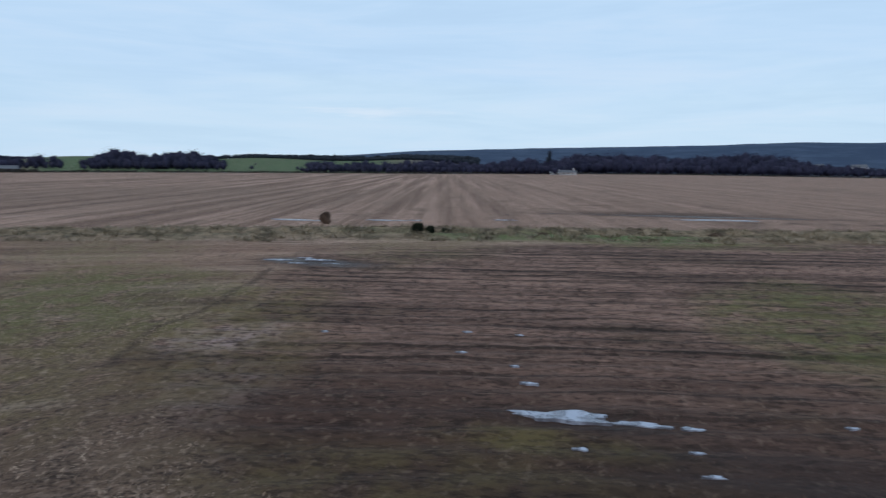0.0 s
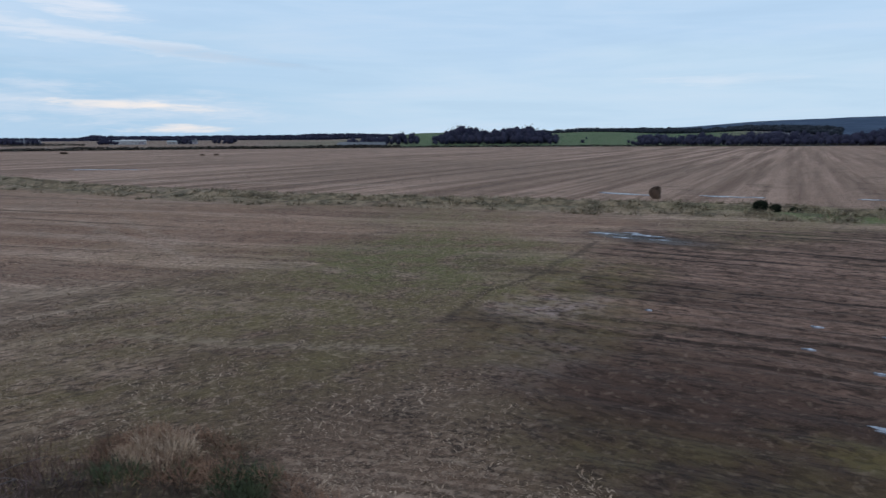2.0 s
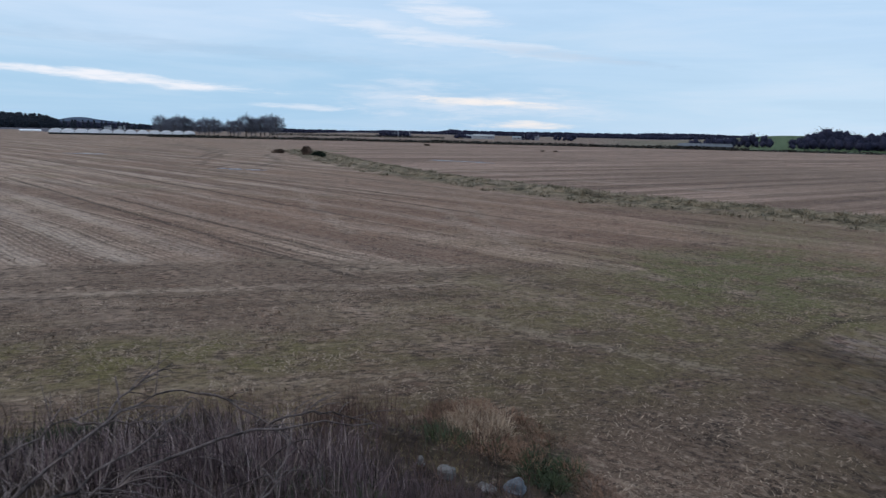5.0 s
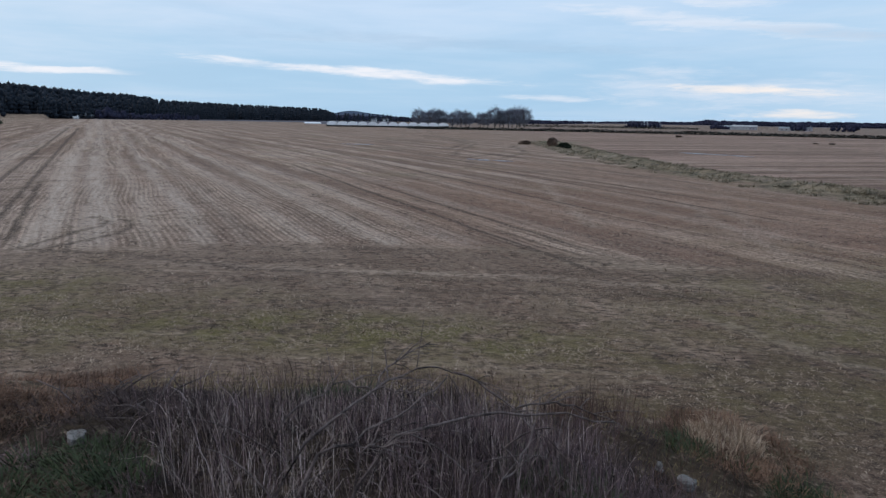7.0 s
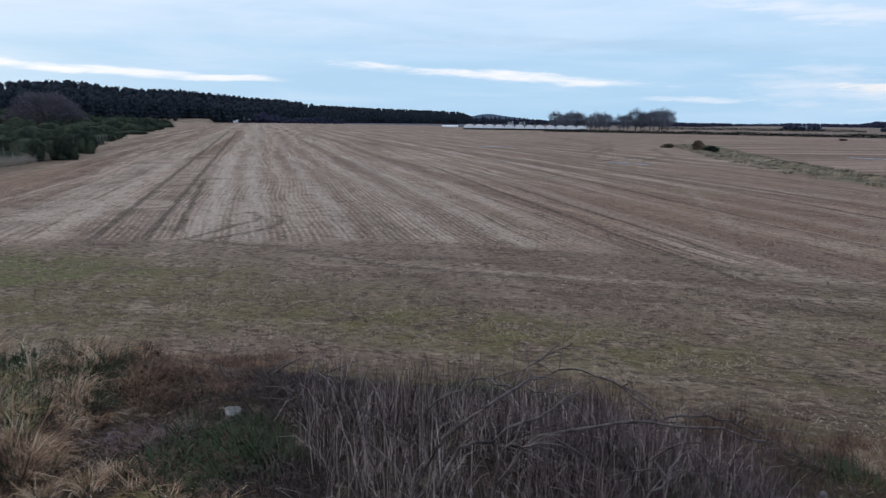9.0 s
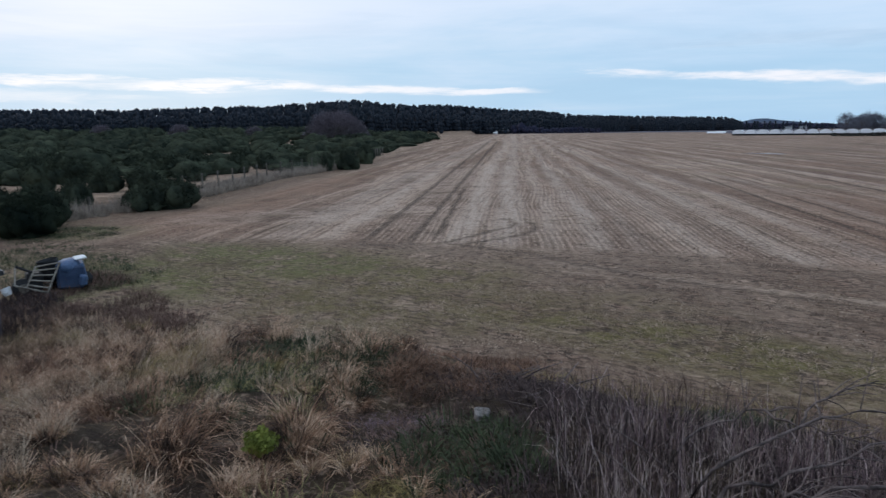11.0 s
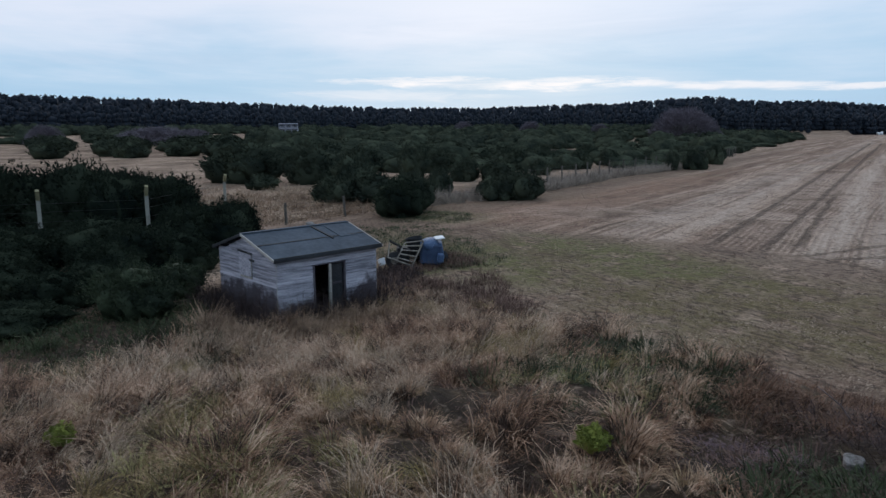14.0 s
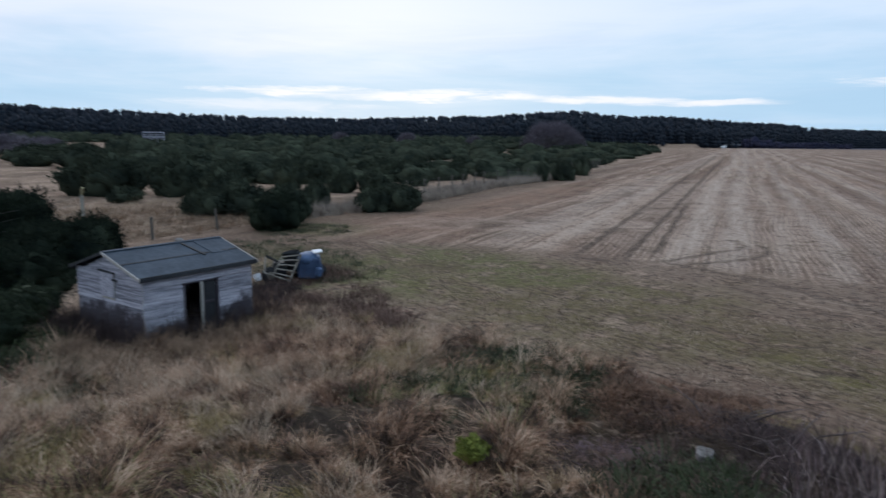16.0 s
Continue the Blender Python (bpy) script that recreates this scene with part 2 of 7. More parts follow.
def ground_colours(g):
    v = object_vec(g)
    x, y, z = g.xyz(v)

    def cover(name):
        n = g.add("ShaderNodeAttribute", attribute_name=name)
        s = g.add("ShaderNodeSeparateColor")
        g.put(s.inputs[0], n.outputs["Color"])
        return s.outputs[0], s.outputs[1], s.outputs[2], n.outputs["Alpha"]

    def lined(heading, across, along, scale, detail=5.0, rough=0.62, warp=0.0):
        """Noise drawn out along rows that run on a heading, and the distance across them."""
        c, s = math.cos(radians(heading)), math.sin(radians(heading))
        p = g.math("ADD", g.math("MULTIPLY", x, c), g.math("MULTIPLY", y, s))
        q = g.math("ADD", g.math("MULTIPLY", x, -s), g.math("MULTIPLY", y, c))
        if warp:
            p = g.math("ADD", p, g.math("MULTIPLY", g.math("SUBTRACT", g.noise(v, 0.03, 2.0), 0.5), warp))
        comb = g.add("ShaderNodeCombineXYZ")
        g.put(comb.inputs[0], g.math("MULTIPLY", p, across))
        g.put(comb.inputs[1], g.math("MULTIPLY", q, along))
        return g.noise(comb.outputs[0], scale, detail, rough), p

    bank, plough, green, ditch = cover("cover_a")
    heath, farfield, olive, lawn = cover("cover_b")
    dark, pale, wet, worn = cover("cover_c")
    ruts, trodden, tanned, swathed = cover("cover_d")
    russet, lilac, turned, umber = cover("cover_e")
    big = g.noise(v, 0.07, 3.0, 0.6)
    mid = g.noise(v, 0.8, 5.0, 0.65)
    clod = g.noise(v, 2.8, 4.0, 0.7)
    fine = g.noise(v, 8.0, 4.0, 0.65)
    grit = g.noise(v, 40.0, 3.0, 0.7)
    fine = g.mix(turned, fine, lined(86, 1.0, 0.40, 7.0, 4.0, 0.65)[0])
    fine = g.mix(plough, fine, lined(12, 1.0, 0.34, 7.0, 4.0, 0.65)[0])
    # harvested rows along one heading
    streaky, p = lined(26, 1.0, 0.035, 0.50, 6.0, 0.66, 3.0)
    narrow, _ = lined(26, 1.0, 0.05, 2.6, 5.0, 0.7, 3.0)
    swath = g.math("SINE", g.math("MULTIPLY", p, 2 * math.pi / 5.2))
    band = g.map(g.math("ADD", g.math("MULTIPLY", swath, 0.07), streaky), 0.42, 0.60)
    drill = g.map(g.math("SINE", g.math("MULTIPLY", p, 2 * math.pi / 0.40)), -0.5, 0.9)
    drill = g.math("MULTIPLY", g.math("MULTIPLY", drill, g.map(streaky, 0.46, 0.60)), g.math("SUBTRACT", 1.0, worn, clamp=True))
    rut = g.map(g.math("ABSOLUTE", g.math("SUBTRACT", g.math("PINGPONG", p, 11.0), 5.0)), 0.50, 0.08)
    stub = g.mix(band, (0.240, 0.155, 0.112), (0.520, 0.385, 0.290))
    stub = g.mix(g.map(narrow, 0.40, 0.56, 0.70, 0.0), stub, (0.130, 0.082, 0.060))
    stub = g.mix(g.math("MULTIPLY", drill, 0.70), stub, (0.62, 0.49, 0.37))
    stub = g.mix(g.math("MULTIPLY", rut, g.map(streaky, 0.35, 0.55, 0.05, 0.25)), stub, (0.060, 0.043, 0.031))
    pair = g.map(g.math("ABSOLUTE", g.math("SUBTRACT", g.math("PINGPONG", g.math("ADD", p, 0.7), 2.6), 1.1)), 0.20, 0.07)
    stub = g.mix(g.math("MULTIPLY", pair, g.map(streaky, 0.40, 0.60, 0.0, 0.75)), stub, (0.085, 0.056, 0.042))
    q = g.math("SUBTRACT", g.math("MULTIPLY", y, 0.899), g.math("MULTIPLY", x, 0.438))
    wheel = None
    level = g.math("ADD", g.math("ADD", g.math("MULTIPLY", x, 0.899), g.math("MULTIPLY", y, 0.438)), g.math("MULTIPLY", g.math("SUBTRACT", g.noise(v, 0.25, 2.0), 0.5), 0.35))
    # wheel lines: place across the rows, drift with distance along them, where they begin and end
    for at, drift, q0, q1 in ((-6.2, -.021, 29, 260), (-4.35, -.0165, 28, 260), (-2.95, -.029, 29, 52), (13.7, .050, 16, 64), (15.9, .045, 20, 44), (22.8, .065, 28, 110), (29.9, .080, 22, 62), (38.7, .133, 40, 230), (33.4, .070, 30, 120)):
        one = g.map(g.math("ABSOLUTE", g.math("SUBTRACT", g.math("SUBTRACT", level, at), g.math("MULTIPLY", q, drift))), g.math("ADD", 0.20, g.math("MULTIPLY", q, 0.0022)), 0.06)
        one = g.math("MULTIPLY", one, g.math("MULTIPLY", g.map(q, q0, q0 + 3.0), g.map(q, q1 + 12.0, q1)))
        wheel = one if wheel is None else g.math("MAXIMUM", wheel, one)
    stub = g.mix(g.map(big, 0.42, 0.68, 0.0, 0.55), stub, (0.315, 0.195, 0.135))
    stub = g.mix(g.map(g.noise(v, 0.11, 4.0, 0.6), 0.52, 0.70, 0.0, 0.5), stub, (0.235, 0.180, 0.100))
    stub = g.mix(g.math("MULTIPLY", russet, g.map(narrow, 0.36, 0.60, 0.35, 0.9)), stub, (0.270, 0.155, 0.102))
    comb = cover("cover_f")[0]
    rows = g.map(g.math("SINE", g.math("MULTIPLY", p, 2 * math.pi / 0.28)), -0.35, 0.45)
    stub = g.mix(g.math("MULTIPLY", comb, g.math("MULTIPLY", g.math("SUBTRACT", 1.0, rows), g.map(clod, 0.36, 0.60, 0.15, 0.80))), stub, (0.135, 0.092, 0.066))
    stub = g.mix(g.math("MULTIPLY", comb, g.math("MULTIPLY", rows, g.map(clod, 0.40, 0.62, 0.0, 0.45))), stub, (0.62, 0.49, 0.38))
    # the wider field beyond the ditch, rows on another heading
    rows2, _ = lined(-75, 1.0, 0.02, 0.42, 6.0, 0.68)
    tram = g.map(g.math("SINE", g.math("MULTIPLY", g.math("SUBTRACT", g.math("MULTIPLY", y, 0.966), g.math("MULTIPLY", x, 0.259)), 2 * math.pi / 6.5)), 0.80, 1.0)
    leftward = g.map(g.math("SUBTRACT", y, g.math("MULTIPLY", x, 0.27)), -15.0, 25.0, 0.25, 1.0)
    rows2 = g.math("ADD", 0.5, g.math("MULTIPLY", g.math("SUBTRACT", rows2, 0.5), leftward))
    far = g.mix(g.map(rows2, 0.43, 0.58), (0.200, 0.128, 0.094), (0.465, 0.325, 0.250))
    far = g.mix(g.math("MULTIPLY", g.math("MULTIPLY", tram, leftward), g.map(big, 0.40, 0.60, 0.0, 0.5)), far, (0.09, 0.062, 0.050))
    col = g.mix(farfield, stub, far)
    # bare wet corner with rows of stalks
    furrow, _ = lined(12, 1.0, 0.05, 0.95, 5.0, 0.68, 1.0)
    soil = g.mix(g.map(furrow, 0.36, 0.60), (0.088, 0.057, 0.045), (0.290, 0.190, 0.146))
    fleck, _ = lined(12, 1.0, 0.16, 4.5, 4.0, 0.65, 1.0)
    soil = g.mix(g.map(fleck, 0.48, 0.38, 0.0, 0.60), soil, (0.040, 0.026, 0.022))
    soil = g.mix(g.map(mid, 0.45, 0.75, 0.0, 0.5), soil, (0.275, 0.185, 0.146))
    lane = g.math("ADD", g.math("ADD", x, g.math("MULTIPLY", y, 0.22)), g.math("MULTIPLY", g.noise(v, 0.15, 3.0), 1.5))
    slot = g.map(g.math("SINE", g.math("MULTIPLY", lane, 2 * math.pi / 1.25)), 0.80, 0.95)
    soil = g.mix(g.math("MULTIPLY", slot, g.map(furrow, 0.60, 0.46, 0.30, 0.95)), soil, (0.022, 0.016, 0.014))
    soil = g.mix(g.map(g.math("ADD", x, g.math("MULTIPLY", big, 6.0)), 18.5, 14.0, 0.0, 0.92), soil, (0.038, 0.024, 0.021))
    col = g.mix(plough, col, soil)
    col = g.mix(g.math("MULTIPLY", worn, g.map(mid, 0.25, 0.55)), col, (0.168, 0.118, 0.084))
    lap, _ = lined(86, 1.0, 0.10, 0.85, 5.0, 0.66, 2.0)
    col = g.mix(g.math("MULTIPLY", turned, g.map(lap, 0.47, 0.36, 0.0, 0.55)), col, (0.085, 0.058, 0.042))
    col = g.mix(g.math("MULTIPLY", turned, g.map(lap, 0.53, 0.66, 0.0, 0.60)), col, (0.43, 0.335, 0.245))
    col = g.mix(g.math("MULTIPLY", umber, g.map(mid, 0.25, 0.55, 0.50, 0.88)), col, (0.078, 0.047, 0.036))
    col = g.mix(g.math("MULTIPLY", lilac, g.map(clod, 0.30, 0.60)), col, (0.42, 0.34, 0.32))
    sown = g.map(g.math("SINE", g.math("MULTIPLY", p, 2 * math.pi / 0.25)), -0.6, 0.7)
    col = g.mix(g.math("MULTIPLY", pale, g.map(mid, 0.28, 0.56)), col, g.mix(g.map(pale, 0.30, 0.95), (0.54, 0.42, 0.335), g.mix(g.math("MULTIPLY", sown, g.map(clod, 0.35, 0.6, 0.55, 1.0)), (0.40, 0.30, 0.232), (0.63, 0.50, 0.40))))
    col = g.mix(g.math("MULTIPLY", olive, g.map(mid, 0.28, 0.62)), col, (0.142, 0.122, 0.046))
    col = g.mix(g.math("MULTIPLY", green, g.map(mid, 0.28, 0.62, 0.0, 0.9)), col, (0.120, 0.130, 0.045))
    col = g.mix(g.math("MULTIPLY", trodden, g.map(clod, 0.34, 0.62, 0.0, 0.7)), col, (0.46, 0.37, 0.29))
    rough_grass = g.mix(g.map(mid, 0.35, 0.65), (0.092, 0.090, 0.054), (0.28, 0.228, 0.150))
    col = g.mix(ditch, col, rough_grass)
    col = g.mix(g.math("MULTIPLY", g.math("MULTIPLY", ditch, green), g.map(mid, 0.3, 0.6)), col, (0.066, 0.150, 0.040))
    earth = g.mix(g.map(mid, 0.35, 0.7), (0.034, 0.027, 0.019), (0.105, 0.075, 0.046))
    col = g.mix(bank, col, earth)
    moor = g.mix(g.map(g.noise(v, 0.16, 5.0, 0.65), 0.38, 0.62), (0.190, 0.130, 0.090), (0.44, 0.325, 0.235))
    col = g.mix(heath, col, moor)
    col = g.mix(lawn, col, g.mix(g.map(big, 0.3, 0.7), (0.044, 0.108, 0.044), (0.072, 0.145, 0.054)))
    # ridge and land past the fields: blue distance haze put into the colour
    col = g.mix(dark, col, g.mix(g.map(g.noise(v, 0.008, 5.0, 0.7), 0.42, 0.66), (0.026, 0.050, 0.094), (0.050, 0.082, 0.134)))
    col = g.mix(tanned, col, g.mix(g.map(big, 0.35, 0.65), (0.19, 0.135, 0.105), (0.27, 0.205, 0.16)))
    # pale straw over clods, near black where the fine and clod noise dips
    near = g.math("SUBTRACT", 1.0, dark, clamp=True)
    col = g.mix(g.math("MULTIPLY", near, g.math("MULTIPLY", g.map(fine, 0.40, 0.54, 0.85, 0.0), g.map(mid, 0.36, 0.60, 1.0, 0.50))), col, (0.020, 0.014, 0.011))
    fibre = g.noise(v, 4.6, 4.0, 0.65)
    col = g.mix(g.math("MULTIPLY", g.math("SUBTRACT", near, g.math("MULTIPLY", plough, 0.6), clamp=True), g.map(fibre, 0.54, 0.68, 0.0, 0.34)), col, (0.54, 0.42, 0.32))
    straw = g.map(g.math("ADD", g.math("MULTIPLY", narrow, 0.45), g.math("MULTIPLY", fibre, 0.55)), 0.40, 0.56, 0.12, 0.80)
    col = g.mix(g.math("MULTIPLY", swathed, straw), col, (0.560, 0.472, 0.388))
    wheel = g.math("MULTIPLY", wheel, g.math("SUBTRACT", 1.0, g.math("MAXIMUM", g.math("MAXIMUM", plough, bank), g.math("MAXIMUM", ditch, farfield)), clamp=True))
    ruts = g.math("MAXIMUM", ruts, g.math("MULTIPLY", wheel, 0.95))
    col = g.mix(g.math("MULTIPLY", ruts, g.map(fibre, 0.38, 0.62, 0.95, 0.45)), col, (0.045, 0.032, 0.024))
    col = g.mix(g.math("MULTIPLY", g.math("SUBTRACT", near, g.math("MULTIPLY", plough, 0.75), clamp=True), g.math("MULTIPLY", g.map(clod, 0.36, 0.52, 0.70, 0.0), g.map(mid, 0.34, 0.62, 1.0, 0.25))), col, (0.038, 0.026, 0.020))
    col = g.mix(g.math("MULTIPLY", g.math("SUBTRACT", g.math("SUBTRACT", near, g.math("MULTIPLY", plough, 0.75)), bank, clamp=True), g.map(grit, 0.50, 0.70, 0.0, 0.40)), col, (0.52, 0.41, 0.30))
    col = g.mix(wet, col, (0.028, 0.022, 0.020))
    col = g.mix(1.0, col, (0.920, 0.880, 0.886), "MULTIPLY")
    hgt = g.math("ADD", g.math("ADD", fine, g.math("MULTIPLY", grit, 0.5)), g.math("MULTIPLY", drill, 0.4))
    return col, g.map(wet, 0.2, 1.0, 0.95, 0.35), g.bump(hgt, 0.9, 0.06), {"Specular IOR Level": 0.12}


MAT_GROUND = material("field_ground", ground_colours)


def tinted(name, dark, light, scale=2.0, rough=0.8, bump=0.3, stretch=(1, 1, 1), random_by="island", spec=0.2, distance=0.01, metal=0.0):
    """Two-tone surface with grain at two scales and a drift from piece to piece."""
    def build(g):
        v = g.scaled(object_vec(g), stretch)
        a, b = g.noise(v, scale, 5.0, 0.6), g.noise(v, scale * 9, 4.0, 0.65)
        f = g.math("ADD", g.math("MULTIPLY", a, 0.6), g.math("MULTIPLY", b, 0.4))
        if random_by == "island":
            rnd = g.add("ShaderNodeNewGeometry").outputs["Random Per Island"]
            drift = g.map(g.noise(object_vec(g), scale, 3.0, 0.6), 0.36, 0.64)
            f = g.math("ADD", g.math("MULTIPLY", drift, 0.55), g.math("MULTIPLY", rnd, 0.45))
        elif random_by == "object":
            rnd = g.add("ShaderNodeObjectInfo").outputs["Random"]
            f = g.math("ADD", g.map(f, 0.3, 0.7), g.math("MULTIPLY", g.math("SUBTRACT", rnd, 0.5), 0.5), clamp=True)
        else:
            f = g.map(f, 0.32, 0.68)
        return g.mix(f, dark, light), rough, (g.bump(b, bump, distance) if bump else None), {"Specular IOR Level": spec, "Metallic": metal}
    return material(name, build)


def bank_grass_look(g):
    v = object_vec(g)
    rnd = g.add("ShaderNodeNewGeometry").outputs["Random Per Island"]
    tuft, patch = g.map(g.noise(v, 1.9, 3.0, 0.6), 0.34, 0.66), g.noise(v, 0.55, 3.0, 0.6)
    f = g.math("ADD", g.math("MULTIPLY", tuft, 0.66), g.math("MULTIPLY", rnd, 0.34))
    col = g.mix(g.map(f, 0.27, 0.62), (0.028, 0.015, 0.010), (0.300, 0.168, 0.102))
    col = g.mix(g.map(f, 0.56, 0.90), col, (0.610, 0.430, 0.305))
    col = g.mix(g.map(patch, 0.55, 0.66, 0.0, 0.75), col, g.mix(rnd, (0.095, 0.078, 0.026), (0.40, 0.31, 0.115)))
    col = g.mix(g.map(patch, 0.44, 0.30, 0.0, 0.55), col, g.mix(rnd, (0.075, 0.034, 0.022), (0.25, 0.135, 0.088)))
    return col, 0.75, None, {"Specular IOR Level": 0.2}


MAT_BANK = material("bank_grass", bank_grass_look)
MAT_DARK_STUBBLE = tinted("wet_stubble", (0.028, 0.018, 0.015), (0.14, 0.088, 0.068), 0.5, 0.8, 0)
MAT_STRAW = tinted("dead_grass", (0.060, 0.034, 0.022), (0.42, 0.285, 0.195), 1.6, 0.75, 0)
MAT_EDGE_TURF = tinted("edge_turf", (0.075, 0.056, 0.026), (0.30, 0.225, 0.115), 1.2, 0.8, 0)
MAT_PALE_STALK = tinted("pale_stalk", (0.16, 0.115, 0.098), (0.56, 0.45, 0.40), 1.5, 0.75, 0)
MAT_YELLOW = tinted("yellow_grass", (0.085, 0.080, 0.030), (0.40, 0.34, 0.150), 1.2, 0.75, 0)
MAT_GREY_GRASS = tinted("grey_grass", (0.130, 0.105, 0.085), (0.42, 0.350, 0.295), 1.2, 0.75, 0)
MAT_STRAW_PALE = tinted("pale_grass", (0.17, 0.110, 0.072), (0.58, 0.44, 0.32), 1.8, 0.75, 0)
MAT_STUBBLE = tinted("stubble", (0.125, 0.084, 0.060), (0.47, 0.355, 0.265), 0.6, 0.8, 0)
MAT_GREENGRASS = tinted("green_grass", (0.016, 0.024, 0.012), (0.066, 0.082, 0.036), 1.2, 0.7, 0)
MAT_TUSSOCK = tinted("ditch_tussock", (0.065, 0.060, 0.040), (0.37, 0.305, 0.215), 0.8, 0.75, 0)


def stem_look(g):
    v = object_vec(g)
    rnd = g.add("ShaderNodeNewGeometry").outputs["Random Per Island"]
    patch = g.noise(v, 0.9, 3.0, 0.6)
    f = g.math("ADD", rnd, g.math("MULTIPLY", g.math("SUBTRACT", patch, 0.5), 0.8))
    col = g.mix(g.map(f, 0.28, 0.76), (0.018, 0.012, 0.013), (0.195, 0.128, 0.134))
    col = g.mix(g.map(f, 0.76, 0.95), col, (0.58, 0.455, 0.43))
    return col, 0.8, None, {"Specular IOR Level": 0.2}


MAT_STEM = material("dead_stem", stem_look)
MAT_TANGLE = tinted("dark_tangle", (0.012, 0.009, 0.009), (0.120, 0.080, 0.076), 1.5, 0.85, 0)
MAT_BRACKEN = tinted("dead_bracken", (0.060, 0.032, 0.022), (0.290, 0.170, 0.112), 1.5, 0.8, 0)
MAT_REDSTEM = tinted("dock_stem", (0.042, 0.025, 0.021), (0.20, 0.122, 0.098), 1.5, 0.8, 0)
MAT_BRANCH = tinted("bare_branch", (0.012, 0.008, 0.008), (0.185, 0.138, 0.128), 7.0, 0.6, 0.6, random_by="")
MAT_GORSE = tinted("gorse", (0.0060, 0.0095, 0.0082), (0.0360, 0.0450, 0.0300), 0.7, 0.85, 0, spec=0.0)
MAT_LOW_GORSE = tinted("low_gorse", (0.012, 0.018, 0.013), (0.062, 0.078, 0.044), 0.7, 0.75, 0, spec=0.1)
MAT_TWIG = tinted("purple_twigs", (0.045, 0.029, 0.035), (0.270, 0.185, 0.195), 1.2, 0.8, 0)
# lighter copy of the gorse, with distance haze put into its colour
MAT_HAZY_GORSE = tinted("hazy_gorse", (0.015, 0.020, 0.017), (0.068, 0.079, 0.053), 0.5, 0.85, 0, spec=0.0)
# far trees: bluish distance haze is mixed into these base colours
MAT_PINE = tinted("hazy_pine", (0.0105, 0.0155, 0.024), (0.0155, 0.022, 0.033), 0.05, 0.8, 0)
MAT_WOODLAND = tinted("hazy_bare_wood", (0.011, 0.013, 0.032), (0.029, 0.030, 0.058), 0.05, 0.85, 0)
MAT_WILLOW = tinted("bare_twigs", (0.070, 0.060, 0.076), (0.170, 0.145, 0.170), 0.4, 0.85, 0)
MAT_HAZE_TWIG = tinted("hazy_twigs", (0.085, 0.090, 0.120), (0.19, 0.195, 0.235), 0.3, 0.85, 0)
MAT_WEED = tinted("black_weeds", (0.012, 0.009, 0.010), (0.075, 0.052, 0.050), 1.5, 0.85, 0)
MAT_BROWNBUSH = tinted("brown_bush", (0.050, 0.036, 0.029), (0.155, 0.106, 0.080), 0.8, 0.8, 0)
MAT_BARK = tinted("bark", (0.035, 0.030, 0.027), (0.10, 0.085, 0.075), 1.0, 0.9, 0.4, random_by="")
MAT_MOSS = tinted("moss", (0.070, 0.088, 0.016), (0.235, 0.250, 0.052), 2.0, 0.85, 0)
MAT_BOARD = tinted("weathered_board", (0.13, 0.13, 0.155), (0.50, 0.48, 0.54), 1.6, 0.85, 0.5, (14.0, 1.0, 14.0), "object")


def stained_boards(name, level, stretch, climb=0.0):
    """Bleached boards, rotted black by damp up to an uneven line."""
    def build(g):
        o = object_vec(g)
        v = g.scaled(o, stretch)
        grain, fibre = g.noise(v, 1.6, 5.0, 0.6), g.noise(v, 14.0, 4.0, 0.65)
        rnd = g.add("ShaderNodeObjectInfo").outputs["Random"]
        f = g.math("ADD", g.map(g.math("ADD", g.math("MULTIPLY", grain, 0.6), g.math("MULTIPLY", fibre, 0.4)), 0.3, 0.7), g.math("MULTIPLY", g.math("SUBTRACT", rnd, 0.5), 0.5), clamp=True)
        col = g.mix(f, (0.13, 0.13, 0.155), (0.50, 0.48, 0.54))
        up = g.math("ADD", g.xyz(o)[2], g.math("MULTIPLY", g.math("SUBTRACT", g.noise(o, 2.4, 4.0, 0.65), 0.5), 1.1))
        up = g.math("SUBTRACT", up, g.map(g.xyz(o)[1], 0.35, 1.25, 0.0, climb))
        rot = g.map(g.math("ADD", up, g.math("MULTIPLY", g.math("SUBTRACT", rnd, 0.5), 0.12)), level + 0.22, level - 0.12, 0.0, 0.93)
        return g.mix(rot, col, g.mix(fibre, (0.020, 0.016, 0.020), (0.060, 0.050, 0.060))), 0.85, g.bump(fibre, 0.5, 0.01), {"Specular IOR Level": 0.2}
    return material(name, build)


MAT_SHED_SIDE = stained_boards("shed_side_board", 0.46, (14.0, 1.0, 14.0), 0.55)
MAT_SHED_GABLE = stained_boards("shed_gable_board", 0.92, (1.0, 14.0, 14.0))
MAT_BOARD_DARK = tinted("damp_board", (0.026, 0.022, 0.028), (0.105, 0.092, 0.108), 2.0, 0.85, 0.5, (14.0, 1.0, 14.0), "object")
MAT_TRIM = tinted("pale_timber", (0.22, 0.20, 0.18), (0.46, 0.43, 0.40), 2.0, 0.85, 0.4, (8.0, 1.0, 8.0), "object")
MAT_FELT = tinted("roofing_felt", (0.032, 0.045, 0.063), (0.070, 0.091, 0.118), 1.1, 0.8, 0.5, (1, 1, 1), "")
MAT_FELT_DARK = tinted("tarred_edge", (0.018, 0.019, 0.022), (0.045, 0.047, 0.052), 2.0, 0.7, 0.4, (1, 1, 1), "")
MAT_POST = tinted("fence_post_wood", (0.050, 0.045, 0.040), (0.150, 0.135, 0.120), 3.0, 0.9, 0.5, (5, 5, 0.6), "object")
